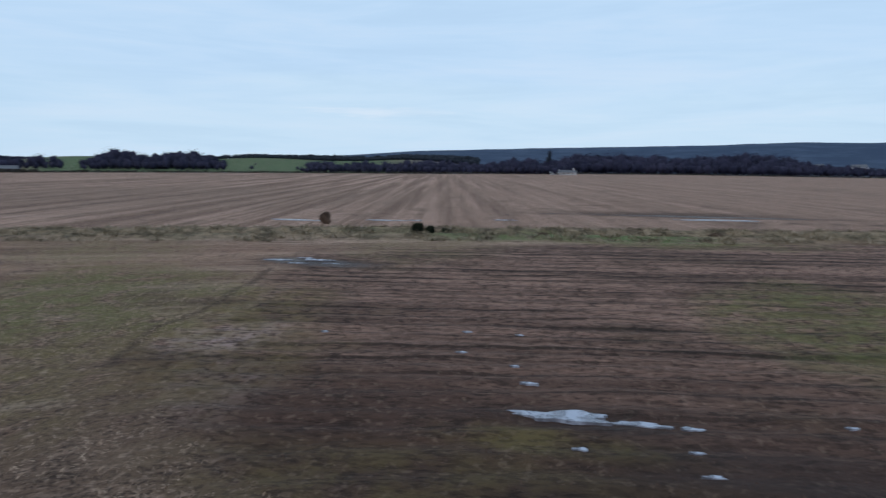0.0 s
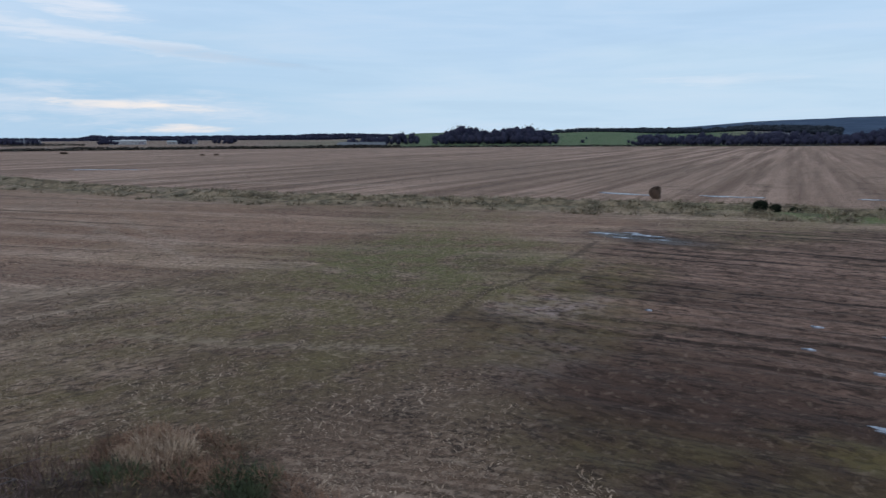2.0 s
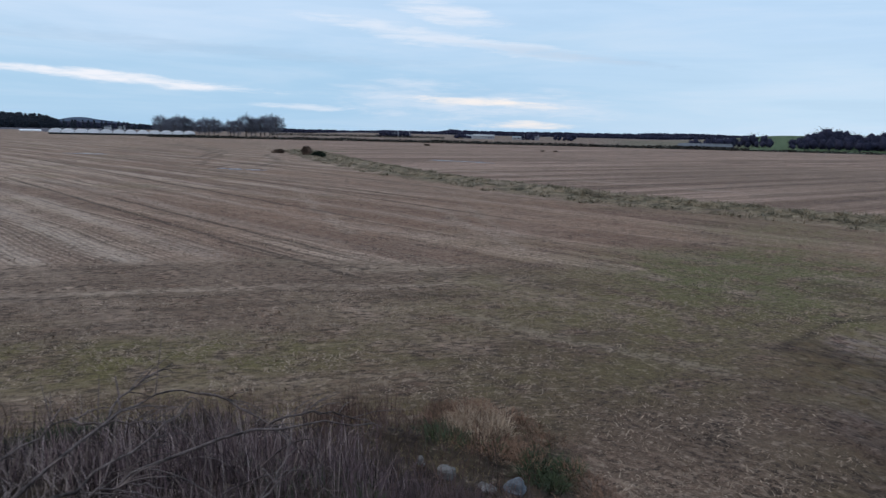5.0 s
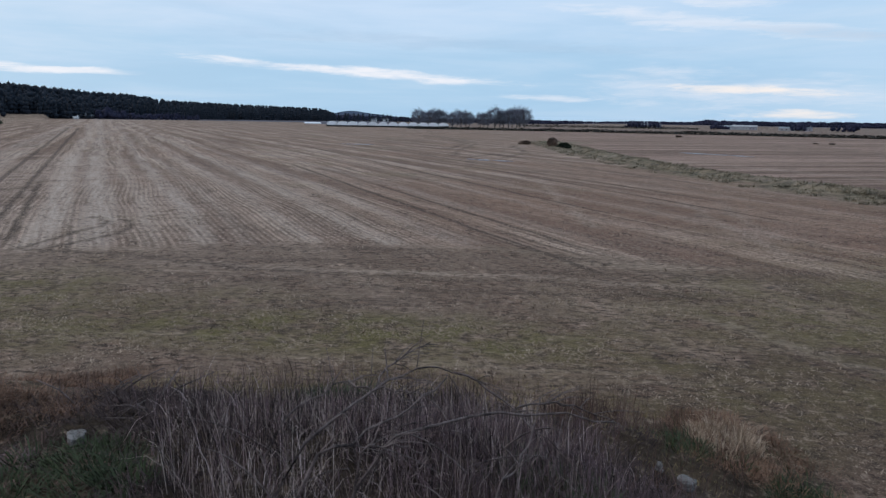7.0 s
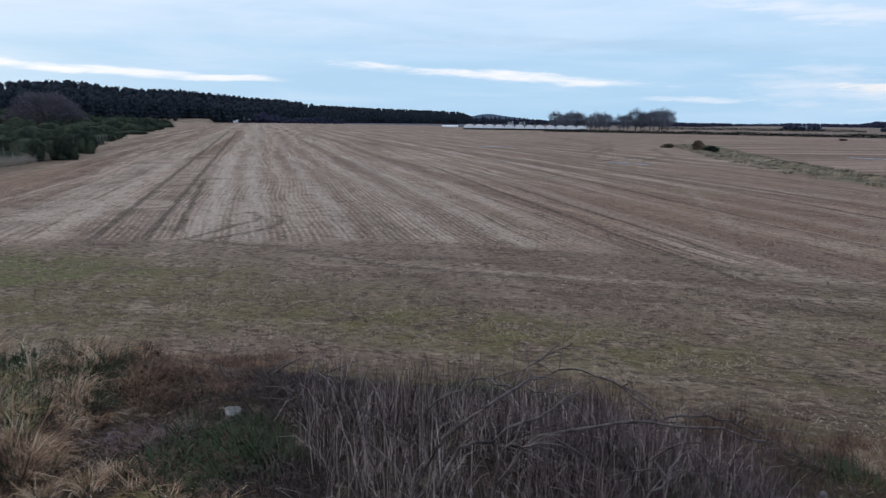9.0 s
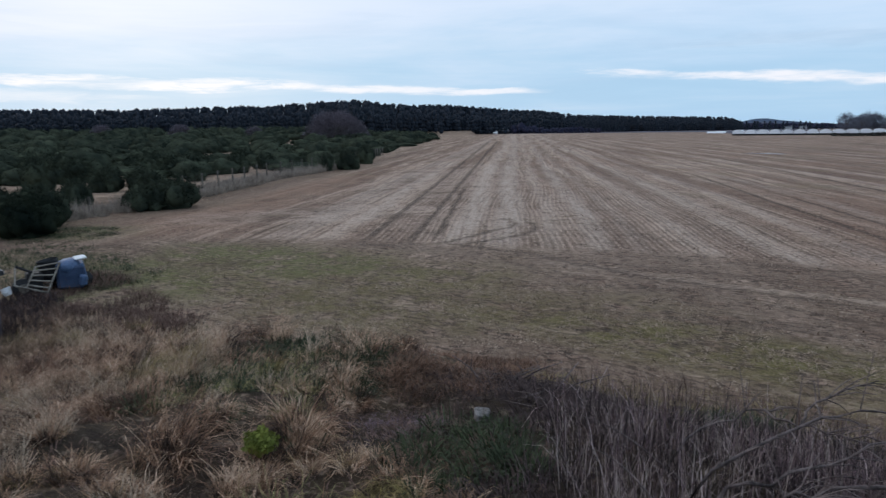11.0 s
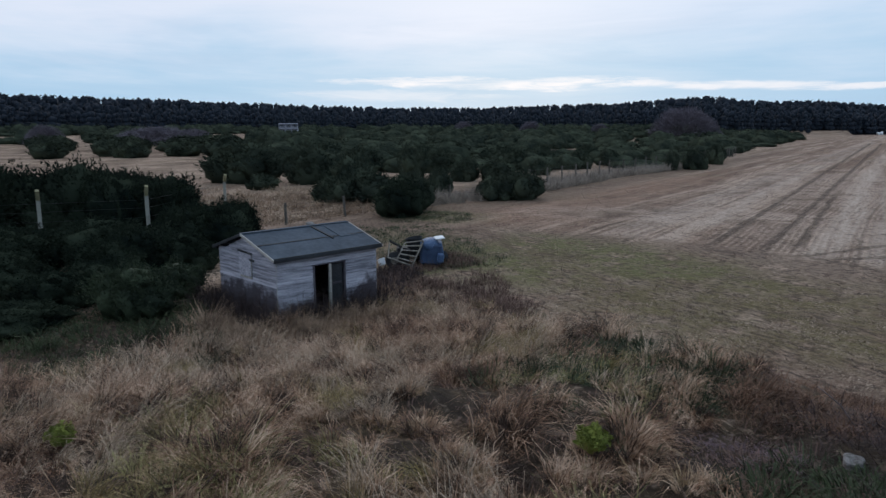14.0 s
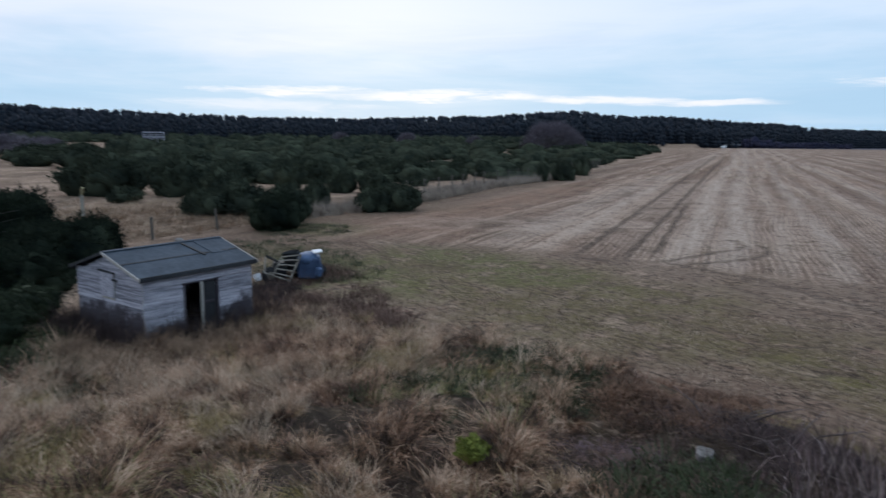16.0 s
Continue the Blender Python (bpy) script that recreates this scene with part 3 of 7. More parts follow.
MAT_CONCRETE = tinted("old_concrete", (0.17, 0.165, 0.145), (0.36, 0.345, 0.30), 3.0, 0.9, 0.5, (1, 1, 1), "")
MAT_LICHEN = tinted("lichened_concrete", (0.17, 0.155, 0.09), (0.37, 0.33, 0.20), 6.0, 0.9, 0.5, (1, 1, 1), "")
MAT_WIRE = tinted("galvanised_wire", (0.04, 0.04, 0.04), (0.12, 0.12, 0.12), 4.0, 0.6, 0, (1, 1, 1), "", 0.4, 0.01, 0.6)
MAT_STONE = tinted("field_stone", (0.055, 0.050, 0.046), (0.26, 0.24, 0.23), 5.0, 0.9, 0.7, (1, 1, 1), "")
MAT_STONE_DARK = tinted("dark_stone", (0.05, 0.055, 0.065), (0.15, 0.16, 0.18), 5.0, 0.85, 0.7, (1, 1, 1), "")
MAT_BLUE = tinted("blue_tarpaulin", (0.030, 0.060, 0.125), (0.080, 0.135, 0.25), 2.5, 0.5, 0.6, (1, 1, 1), "", 0.4, 0.03)
MAT_NAVY = tinted("dark_blue_paint", (0.020, 0.035, 0.075), (0.055, 0.085, 0.15), 3.0, 0.55, 0.4, (1, 1, 1), "")
MAT_BLACK = tinted("black_plastic", (0.010, 0.010, 0.011), (0.035, 0.035, 0.038), 3.0, 0.55, 0.3, (1, 1, 1), "")
MAT_STEEL = tinted("rusty_steel", (0.10, 0.085, 0.070), (0.33, 0.30, 0.26), 5.0, 0.7, 0.4, (1, 1, 1), "", 0.4, 0.005, 0.3)
MAT_WHITE = tinted("white_plastic", (0.52, 0.53, 0.55), (0.80, 0.81, 0.83), 3.0, 0.6, 0.3, (1, 1, 1), "")
MAT_SHEET = tinted("tunnel_sheet", (0.70, 0.72, 0.76), (0.90, 0.92, 0.95), 0.2, 0.6, 0.2, (1, 1, 1), "object")
MAT_RENDERED = tinted("pale_wall", (0.30, 0.305, 0.32), (0.55, 0.555, 0.575), 0.4, 0.9, 0.2, (1, 1, 1), "object")
MAT_SLATE = tinted("slate_roof", (0.060, 0.065, 0.078), (0.13, 0.14, 0.155), 0.5, 0.7, 0.3, (1, 1, 1), "object")
MAT_TIN = tinted("tin_roof", (0.15, 0.17, 0.19), (0.30, 0.33, 0.36), 0.4, 0.6, 0.2, (1, 1, 1), "object")
MAT_GLASS = tinted("dark_window", (0.015, 0.018, 0.022), (0.05, 0.055, 0.06), 1.0, 0.2, 0, (1, 1, 1), "", 0.5)
MAT_HEDGE = tinted("far_hedge", (0.016, 0.018, 0.015), (0.050, 0.048, 0.040), 0.3, 0.85, 0)


def puddle_look(g):
    v = object_vec(g)
    n, m = g.noise(v, 3.2, 5.0, 0.7), g.noise(g.scaled(v, (1, 2.2, 1)), 1.1, 4.0, 0.6)
    frost = g.map(g.math("ADD", g.math("MULTIPLY", n, 0.5), g.math("MULTIPLY", m, 0.5)), 0.44, 0.58)
    return g.mix(frost, (0.13, 0.14, 0.17), (0.31, 0.35, 0.43)), g.map(n, 0.3, 0.7, 0.15, 0.5), g.bump(n, 0.25, 0.02), {"Specular IOR Level": 0.5}


MAT_ICE = material("thin_ice", puddle_look)


# ---- ground ----
# wheel ruts and trodden straw, each with its strength
DARK_RUTS = [(.5, [(-26, 17.5), (-19, 14.6), (-13, 14.3), (-7, 15.7), (0, 16.3)]), (.45, [(-26.5, 19.2), (-19.5, 16.4), (-13.2, 16), (-7, 17.4), (0, 18)]), (.4, [(-27, 22.5), (-20, 19.8), (-13, 19.2), (-6, 20.2), (2, 20)]),
             (.95, [(-6.5, 207.8), (1.6, 176.2), (4.3, 144.7), (.6, 116.4)]), (.95, [(2.3, 89.8), (7.7, 103.1), (10.7, 89.3)]), (.9, [(13.4, 135.6), (12.9, 108), (7.6, 91.1)]), (.8, [(-4, 205), (4, 176), (6.6, 146), (3, 116), (1, 96)]),
             (1.0, [(-16.0, 24.9), (-15.7, 27.5), (-15.5, 30.2), (-16.5, 32.4), (-17.3, 32.9)]), (1.0, [(-15.0, 25.0), (-14.4, 26.6), (-13.8, 28.3), (-14.4, 30.8), (-15.3, 32.1)]),
             (.9, [(-18.6, 22.6), (-15.7, 24.7), (-10.9, 23.8), (-6.3, 21.9), (-.6, 21.4), (2.9, 20.8), (8, 19)]), (.6, [(-12, 22.2), (-6.6, 20.6), (-.8, 20.0), (5, 19.0)]),
             (.95, [(78, 11), (71.2, 4.8), (67, -1), (64.9, -6), (66, -20.5), (70, -40)]), (.9, [(74, 5), (69.5, 2.8), (66.2, -2), (64.1, -8), (65.0, -20)]),
             (.7, [(.2, 33.6), (3.4, 26), (5.8, 23.9), (8.5, 21.5)]),
             (1.0, [(29.0, 17.4), (27.8, 16.2), (23.9, 14.9), (18.0, 13.5), (15.6, 13.2), (13.2, 12.3)]), (.6, [(19.5, 9.8), (18.5, 6.8), (21.4, 3.9), (23.3, 2.3)])]
PALE_TRACKS = [(.7, [(8.1, 58.8), (7.5, 42.6), (7.3, 32.5)]), (.7, [(15.4, 43.7), (14.2, 35.1), (13.9, 30.1), (13.3, 26.3)]), (.6, [(17.7, 44.0), (15.5, 34.3), (15.1, 30.7)]), (.6, [(12, 118), (16, 140), (15, 165)]),
               (.5, [(7.0, 16.8), (9.1, 13.6), (10.7, 11.3)]), (.22, [(15.0, 12.3), (21, 12.6), (25, 13.4)]),
               (.5, [(8, 130), (4, 100), (6, 85)]), (.6, [(-10, 22.9), (-5, 22.1), (1, 21.9), (7, 20.6)])]
# pale swaths of chopped straw left by the harvester: place across the rows, half width, strength
SWATHS = [(-11.0, .9, .6), (-8.9, .5, .7), (-3.0, .55, 1.0), (-.9, .65, 1.0), (1.3, .35, .5), (3.3, .45, .8), (5.0, .3, .4), (7.5, .45, .6), (10.4, .55, .75), (13.4, .45, .6), (18.6, .5, .45),
          (22.9, .4, .4), (27.6, .5, .4), (31.2, .3, .3), (38.6, .5, .3), (44.5, .4, .3), (53, .8, .3), (66, .9, .3)]


def make_ground():
    rings = np.concatenate([[0.0, 1.5], np.geomspace(3.0, 60, 270), np.geomspace(61.0, 600, 150), np.geomspace(615, 4600, 60)])
    ang = np.concatenate([np.linspace(-1.98, 1.98, 580), np.linspace(1.98, 2 * np.pi - 1.98, 42)[1:-1]])
    n = len(ang)
    R_, A_ = np.meshgrid(rings[1:], ang, indexing="ij")
    x, y = np.concatenate([[0.0], (-R_ * np.sin(A_)).ravel()]), np.concatenate([[0.0], (R_ * np.cos(A_)).ravel()])
    z = height(x, y)
    m = len(rings) - 1
    i, k = np.meshgrid(np.arange(m - 1), np.arange(n), indexing="ij")
    a, b = 1 + i * n + k, 1 + i * n + (k + 1) % n
    quads = np.stack([a, b, b + n, a + n], -1).reshape(-1, 4)[:, ::-1]
    fan = np.stack([np.zeros(n, int), 1 + (np.arange(n) + 1) % n, 1 + np.arange(n)], -1)
    tris = np.concatenate([quads[:, [0, 1, 2]], quads[:, [0, 2, 3]], fan[:, ::-1]])
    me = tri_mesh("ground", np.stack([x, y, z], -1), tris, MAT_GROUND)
    r, az = polar(x, y)
    wob = fbm(x * .35, y * .35) - .5

    def blob(cx, cy, rx, ry, turn=0.0, soft=0.6):
        c, s = math.cos(radians(turn)), math.sin(radians(turn))
        u, w = (x - cx) * c + (y - cy) * s, -(x - cx) * s + (y - cy) * c
        return smooth(1.0 + soft * .5, 1.0 - soft, np.hypot(u / rx, w / ry) + wob * .8)

    bankd = bank_in(x, y)
    bank = smooth(0.0, 0.8, bankd + wob * 1.2 - 1.5 * smooth(-26, -14, az) * smooth(30, 20, az))
    plough = smooth(-1.6, 1.4, np.where(inside(x, y, PLOUGH), 1, -1) * from_line(x, y, PLOUGH + PLOUGH[:1]) + wob * 2.0)
    dd = from_line(x, y, DITCH)
    ditch = smooth(5.4, 1.8, dd + wob * 3.5)
    scrub = west_of_fence(x, y)
    fd = from_line(x, y, FENCE)
    heath = np.where(scrub, smooth(-.3, 1.2, fd + wob), 0.0)
    heath = np.maximum(heath, blob(-27, 5, 7, 8, 0, .5))
    east = np.where(x > np.interp(y, [p[1] for p in DITCH[::-1]], [p[0] for p in DITCH[::-1]]), 1.0, 0.0) * smooth(0.5, 2.5, dd)
    east = np.where(y > 170, smooth(20, 40, x), east)
    lawn = smooth(345, 365, r) * smooth(-38, -45, az) * smooth(-76, -68, az) * smooth(1500, 1100, r)
    lawn = np.maximum(lawn, .65 * smooth(345, 365, r) * smooth(-30, -36, az) * smooth(-46, -40, az) * smooth(900, 700, r))
    lawn = np.maximum(lawn, blob(27, 162, 7, 4) * .8)
    field_end = np.interp(az, [-115, -100, -93, -80, -74, -52, -20, -2, 9, 12, 34], [400, 410, 430, 380, 352, 338, 330, 345, 420, 610, 640])
    # mask of the far land that takes the haze-blue colour
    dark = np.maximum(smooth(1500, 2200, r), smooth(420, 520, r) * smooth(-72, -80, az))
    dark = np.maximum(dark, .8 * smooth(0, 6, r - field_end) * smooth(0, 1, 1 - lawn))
    green = np.maximum.reduce([.8 * blob(20.5, 20, 8, 5.5, 30), .9 * blob(24, -6.5, 7, 4.5, 0), blob(46, 4, 3.6, 15, 0), .9 * blob(-33, 19, 3.0, 3.0), .5 * blob(4, 9.3, 1.6, 1.2), .6 * blob(30, 28, 6, 6),
                               .9 * blob(-20, 18.5, 6, 2.4), .95 * blob(-23, 13, 6, 4), .4 * blob(38, 12, 8, 5)])
    olive = np.maximum.reduce([blob(-2, 15.2, 9, 2.0, -8), .8 * blob(-11, 15.5, 7, 3, 20), .85 * blob(-15.5, 17, 9, 4.5, 0), .7 * blob(11.6, 1.3, 0.7, 2.6, 0), .75 * blob(16, 17, 12, 8, 20), .5 * blob(9, 3, 2, 6, 0)])
    head = smooth(14.6, 12.6, from_line(x, y, BANK[2:14]) + wob * 2.2) * (~scrub) * smooth(-46, -20, az)
    pr, qr = x * .899 + y * .438 + 1.6 * (fbm(x * .05, y * .05) - .5), y * .899 - x * .438
    pr = pr + .012 * np.maximum(qr - 30, 0) * smooth(3, -8, pr) - .03 * np.maximum(qr - 30, 0) * smooth(8, 24, pr) * smooth(120, 60, qr)
    swath = np.maximum.reduce([s * smooth(wd * 1.7 + r * .002, wd * .4, np.abs(pr - c)) for c, wd, s in SWATHS]) * (1 - head) * (1 - plough) * smooth(20, 27, qr) * (.45 + 1.1 * np.clip(fbm(x * .12 + 7, y * .12) - .1, 0, .5))
    russet = np.maximum.reduce([.85 * blob(6, 43, 13, 15, 25, .8), .8 * blob(-40, 42, 3.2, 30, 25, .7), .5 * blob(18, 70, 14, 20, 20, .8), .65 * blob(20, 36, 13, 20, 20, .8)])
    umber = np.maximum.reduce([.9 * blob(11.5, 5, 5, 7, 0, .8), .7 * blob(14.5, -2, 4, 9, 0, .8), .75 * blob(7.5, 11.5, 4.5, 4.0, 0, .8), .40 * blob(18, 5, 6, 6, 0, .9), .95 * blob(72.5, -3, 4.2, 13, 6, .7), .7 * blob(10.8, -3.5, 2.2, 5, 0, .8)])
    lilac = np.maximum(.65 * blob(15.9, 11.2, 2.4, 1.3, -20), .2 * blob(12.5, 8.8, 2.2, 1.3, 30))
    pale = np.maximum(.95 * blob(-27, 31, 9, 4, 50), .6 * blob(-36, 60, 8, 26, 25))
    pale = np.maximum.reduce([pale, .20 * blob(-22, 48, 16, 34, 25), .50 * blob(-18, 33, 7, 8, 26, .95)])
    pale = np.maximum(pale, np.maximum(.2 * blob(15, 31, 4, 2.5, 20), .6 * blob(-16.5, 40, 1.2, 16, 25)))
    wetness = np.maximum.reduce([.6 * blob(12.7, .6, .7, 2.2, 0, .9), .85 * blob(30.5, 15.2, 1.6, 3.6, 0), .8 * blob(70.5, -6, 1.5, 17, 4, .5), .4 * blob(11.2, -2.5, 1.5, 4), .25 * blob(9.0, -1, 2.0, 9)])
    worn = np.maximum.reduce([.95 * blob(11, 12, 10, 8), .9 * blob(-24, 15, 10, 6), .5 * blob(85, 65, 45, 42), .8 * head, .85 * smooth(3.5, 0.6, np.abs(fd - 2.5)) * (~scrub) * smooth(250, 60, r)])

    worn = worn * (1 - .85 * plough)
    ruts = np.maximum.reduce([w * smooth(.13 + r * .0036, .05 + r * .0012, from_line(x + .9 * wob, y + .9 * wob, line)) for w, line in DARK_RUTS]) * np.clip(.45 + 2.0 * (fbm(x * .6 + 3, y * .6) - .25), .3, 1)
    trodden = np.maximum.reduce([w * smooth(.45 + r * .004, .10, from_line(x + .8 * wob, y + .8 * wob, line)) for w, line in PALE_TRACKS])
    tanned = smooth(2, 8, r - field_end) * smooth(1000, 900, r) * smooth(-46, -43, az) * smooth(5, 2, az) * (1 - lawn)

    def put(name, *chan):
        at = me.attributes.new(name, "FLOAT_COLOR", "POINT")
        at.data.foreach_set("color", np.stack([np.broadcast_to(c, x.shape) for c in chan], -1).astype(np.float32).ravel())

    put("cover_a", bank * (1 - heath), plough * (1 - ditch), np.clip(green, 0, 1), ditch)
    put("cover_b", heath, east, np.clip(olive, 0, 1), lawn)
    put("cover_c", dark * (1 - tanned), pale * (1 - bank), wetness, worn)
    put("cover_d", np.clip(ruts, 0, 1) * (1 - bank), np.clip(trodden, 0, 1) * (1 - bank), tanned, np.clip(swath, 0, 1))
    put("cover_f", np.clip((1 - head) * smooth(70, 46, qr) * smooth(-8.5, -6.5, pr) * smooth(15, 9, pr) * (1 - .8 * ruts), 0, 1), 0.0, 0.0, 0.0)
    put("cover_e", russet * (1 - head), np.clip(lilac, 0, 1), head * (1 - plough), np.clip(umber, 0, 1))
    me.polygons.foreach_set("use_smooth", np.ones(len(me.polygons), bool))
    tagged(new("ground", me), "harvested brown fields, rough banks and scrub land", "ground", kind="structure")


make_ground()


# ---- leafy and grassy meshes ----
def lumps(d, ph, lump):
    return 1 + lump * (np.sin(d[:, 0] * 5 + ph[0]) * np.sin(d[:, 1] * 5 + ph[1]) + .6 * np.sin(d[:, 2] * 7 + ph[2] + d[:, 0] * 6) + .35 * np.sin(d[:, 1] * 11 + ph[3]))


def leaves(rng, n, radii, size, lump=0.25, shell=0.55, floor=-1.0, ph=None, flat=0.0):
    """Many small leaf clumps filling the outer part of a lumpy mound."""
    d = rng.normal(size=(n, 3))
    d /= np.linalg.norm(d, axis=1)[:, None]
    d[:, 2] = np.where(d[:, 2] < floor, -d[:, 2], d[:, 2])
    lumpy = lumps(d, rng.random(6) * 6.28 if ph is None else ph, lump)
    c = d * (lumpy * (shell + (1 - shell) * rng.random(n) ** .6))[:, None] * np.array(radii)
    e = rng.normal(size=(n, 3, 3)) * (size * (0.6 + .8 * rng.random((n, 1, 1))))
    o = d * [1, 1, 1.3] + rng.normal(size=(n, 3)) * .25
    o /= np.linalg.norm(o, axis=1)[:, None]
    e = e - flat * (e * o[:, None, :]).sum(2, keepdims=True) * o[:, None, :]
    v = (c[:, None, :] + e).reshape(-1, 3)
    return v, np.arange(3 * n).reshape(-1, 3)


def sprigs(rng, n, radii, size, lump, ph):
    """Short pointed shoots standing out from a lumpy mound."""
    d = rng.normal(size=(n, 3))
    d[:, 2] = np.where(d[:, 2] < -.3, -d[:, 2], d[:, 2])
    d /= np.linalg.norm(d, axis=1)[:, None]
    c = d * (lumps(d, ph, lump) * (.74 + .24 * rng.random(n)))[:, None] * np.array(radii)
    o = d + [0, 0, .5] + rng.normal(size=(n, 3)) * .45
    o /= np.linalg.norm(o, axis=1)[:, None]
    side = rng.normal(size=(n, 3))
    side -= (side * o).sum(1, keepdims=True) * o
    side *= size / np.linalg.norm(side, axis=1)[:, None]
    tip = c + o * (size * (2.2 + 2.6 * rng.random(n)))[:, None]
    return np.stack([c - side, c + side, tip], 1).reshape(-1, 3), np.arange(3 * n).reshape(-1, 3)


def mound(rng, radii, lump=0.25, seg=14, ph=None):
    """A closed lumpy core."""
    u, w = np.meshgrid(np.linspace(0, np.pi, seg), np.linspace(0, 2 * np.pi, 2 * seg, endpoint=False), indexing="ij")
    d = np.stack([np.sin(u) * np.cos(w), np.sin(u) * np.sin(w), np.cos(u)], -1).reshape(-1, 3)
    k = lumps(d, rng.random(6) * 6.28 if ph is None else ph, lump)
    m = 2 * seg
    i, j = np.meshgrid(np.arange(seg - 1), np.arange(m), indexing="ij")
    a, b = i * m + j, i * m + (j + 1) % m
    q = np.stack([a, a + m, b + m, b], -1).reshape(-1, 4)
    return d * k[:, None] * np.array(radii), np.concatenate([q[:, [0, 1, 2]], q[:, [0, 2, 3]]])


def joined(pieces):
    vs, fs, o = [], [], 0
    for v, f in pieces:
        vs.append(v)
        fs.append(np.asarray(f) + o)
        o += len(v)
    return np.concatenate(vs), np.concatenate(fs)


def blades(rng, x, y, z, length, width, lean, lean_dir, bend=0.5):
    """Curved tapering blades, three triangles each."""
    n = len(x)
    length, width = np.broadcast_to(length, n), np.broadcast_to(width, n)
    a = rng.random(n) * 6.283
    side = np.stack([np.cos(a), np.sin(a), 0 * a], -1)
    out = np.stack([np.cos(lean_dir), np.sin(lean_dir), 0 * a], -1)
    base = np.stack([x, y, z], -1)
    up = np.array([0, 0, 1.0])
    s1, s2 = np.sin(lean)[:, None], np.sin(np.minimum(lean * (1 + 2.2 * bend), 2.0))[:, None]
    c1, c2 = np.cos(lean)[:, None], np.cos(np.minimum(lean * (1 + 2.2 * bend), 2.0))[:, None]
    L = length[:, None]
    mid = base + (out * s1 + up * c1) * L * .55
    tip = mid + (out * s2 + up * c2) * L * .45
    w = side * (width[:, None] * .5)
    v = np.stack([base - w, base + w, mid - w * .8, mid + w * .8, tip], 1).reshape(-1, 3)
    o = np.arange(n)[:, None] * 5
    return v, np.concatenate([o + [0, 1, 3], o + [0, 3, 2], o + [2, 3, 4]])


# ---- far woods ----
def pine_pieces(rng, h, n):
    """A broad-crowned pine: a bare lower stem and several merging clumps of needles."""
    out = []
    k = 4
    for i in range(k):
        s = i / (k - 1)
        rad = h * (.22 - .10 * s * s) * (.85 + .3 * rng.random())
        v, f = leaves(rng, n // k, (rad, rad, h * .16), h * .022, .14, .6)
        at = [rng.normal() * h * .05, rng.normal() * h * .05, h * (.16 + .70 * s)]
        out.append((v + at, f))
        v, f = mound(rng, (rad * .76, rad * .76, h * .15), .25, 4)
        out.append((v + at, f))
    w = h * .014
    v = np.array([[-w, -w, -.05 * h], [w, -w, -.05 * h], [0, w, -.05 * h], [0, 0, h * .8]])
    out.append((v, np.array([[0, 1, 3], [1, 2, 3], [2, 0, 3]])))
    return out


def round_pieces(rng, h, n, wide=.34):
    v, f = leaves(rng, n, (h * wide, h * wide, h * .48), h * .020, .2, .5)
    w = h * .02
    t = np.array([[-w, -w, -.05 * h], [w, -w, -.05 * h], [0, w, -.05 * h], [0, 0, h * .6]])
    c, cf = mound(rng, (h * wide * .64, h * wide * .64, h * .36), .3, 6)
    return [(v + [0, 0, h * .48], f), (c + [0, 0, h * .45], cf), (t, np.array([[0, 1, 3], [1, 2, 3], [2, 0, 3]]))]


def wood(name, mat, label, kinds, spots, seed):
    """spots: x, y, height of each tree."""
    rng = np.random.default_rng(seed)
    pieces = []
    for x, y, h in spots:
        v, f = kinds[rng.integers(len(kinds))]
        a = rng.random() * 6.28
        wide = .95 + .55 * rng.random() ** 2
        c, s = math.cos(a) * wide, math.sin(a) * wide
        q = np.stack([v[:, 0] * c - v[:, 1] * s, v[:, 0] * s + v[:, 1] * c, v[:, 2]], -1) * h
        pieces.append((q + [x, y, zat(x, y)], f))
    v, f = joined(pieces)
    return stuff(name, v, f, mat, label, "woodland")


def at_az(az, r):
    return -r * math.sin(radians(az)), r * math.cos(radians(az))


def belt(seed, tops, r0, r1, step, rows, uneven=.018, reach=None):
    """Trees along a belt; tops: heading and how many degrees the tree tops stand above the horizon."""
    rng = np.random.default_rng(seed)
    spots = []
    a0, a1 = tops[0][0], tops[-1][0]
    for k in range(rows):
        r = r0 + (r1 - r0) * k / max(1, rows - 1)
        az = a0
        while az < a1:
            rr = (r + rng.normal() * (r1 - r0) / rows * .5) * (reach(az) if reach else 1.0)
            top = np.interp(az, [t[0] for t in tops], [t[1] for t in tops])
            x, y = at_az(az, rr)
            h = 5 + rr * math.tan(radians(top)) - zat(x, y)
            h *= (.985 + rng.normal() * uneven) * (1.0 if k == rows - 1 else (.50 + .40 * k / max(1, rows - 1)) + .12 * rng.random())
            if h > 1.8:
                spots.append((x, y, h))
            az += math.degrees(step / rr) * (.6 + .8 * rng.random())
    return spots


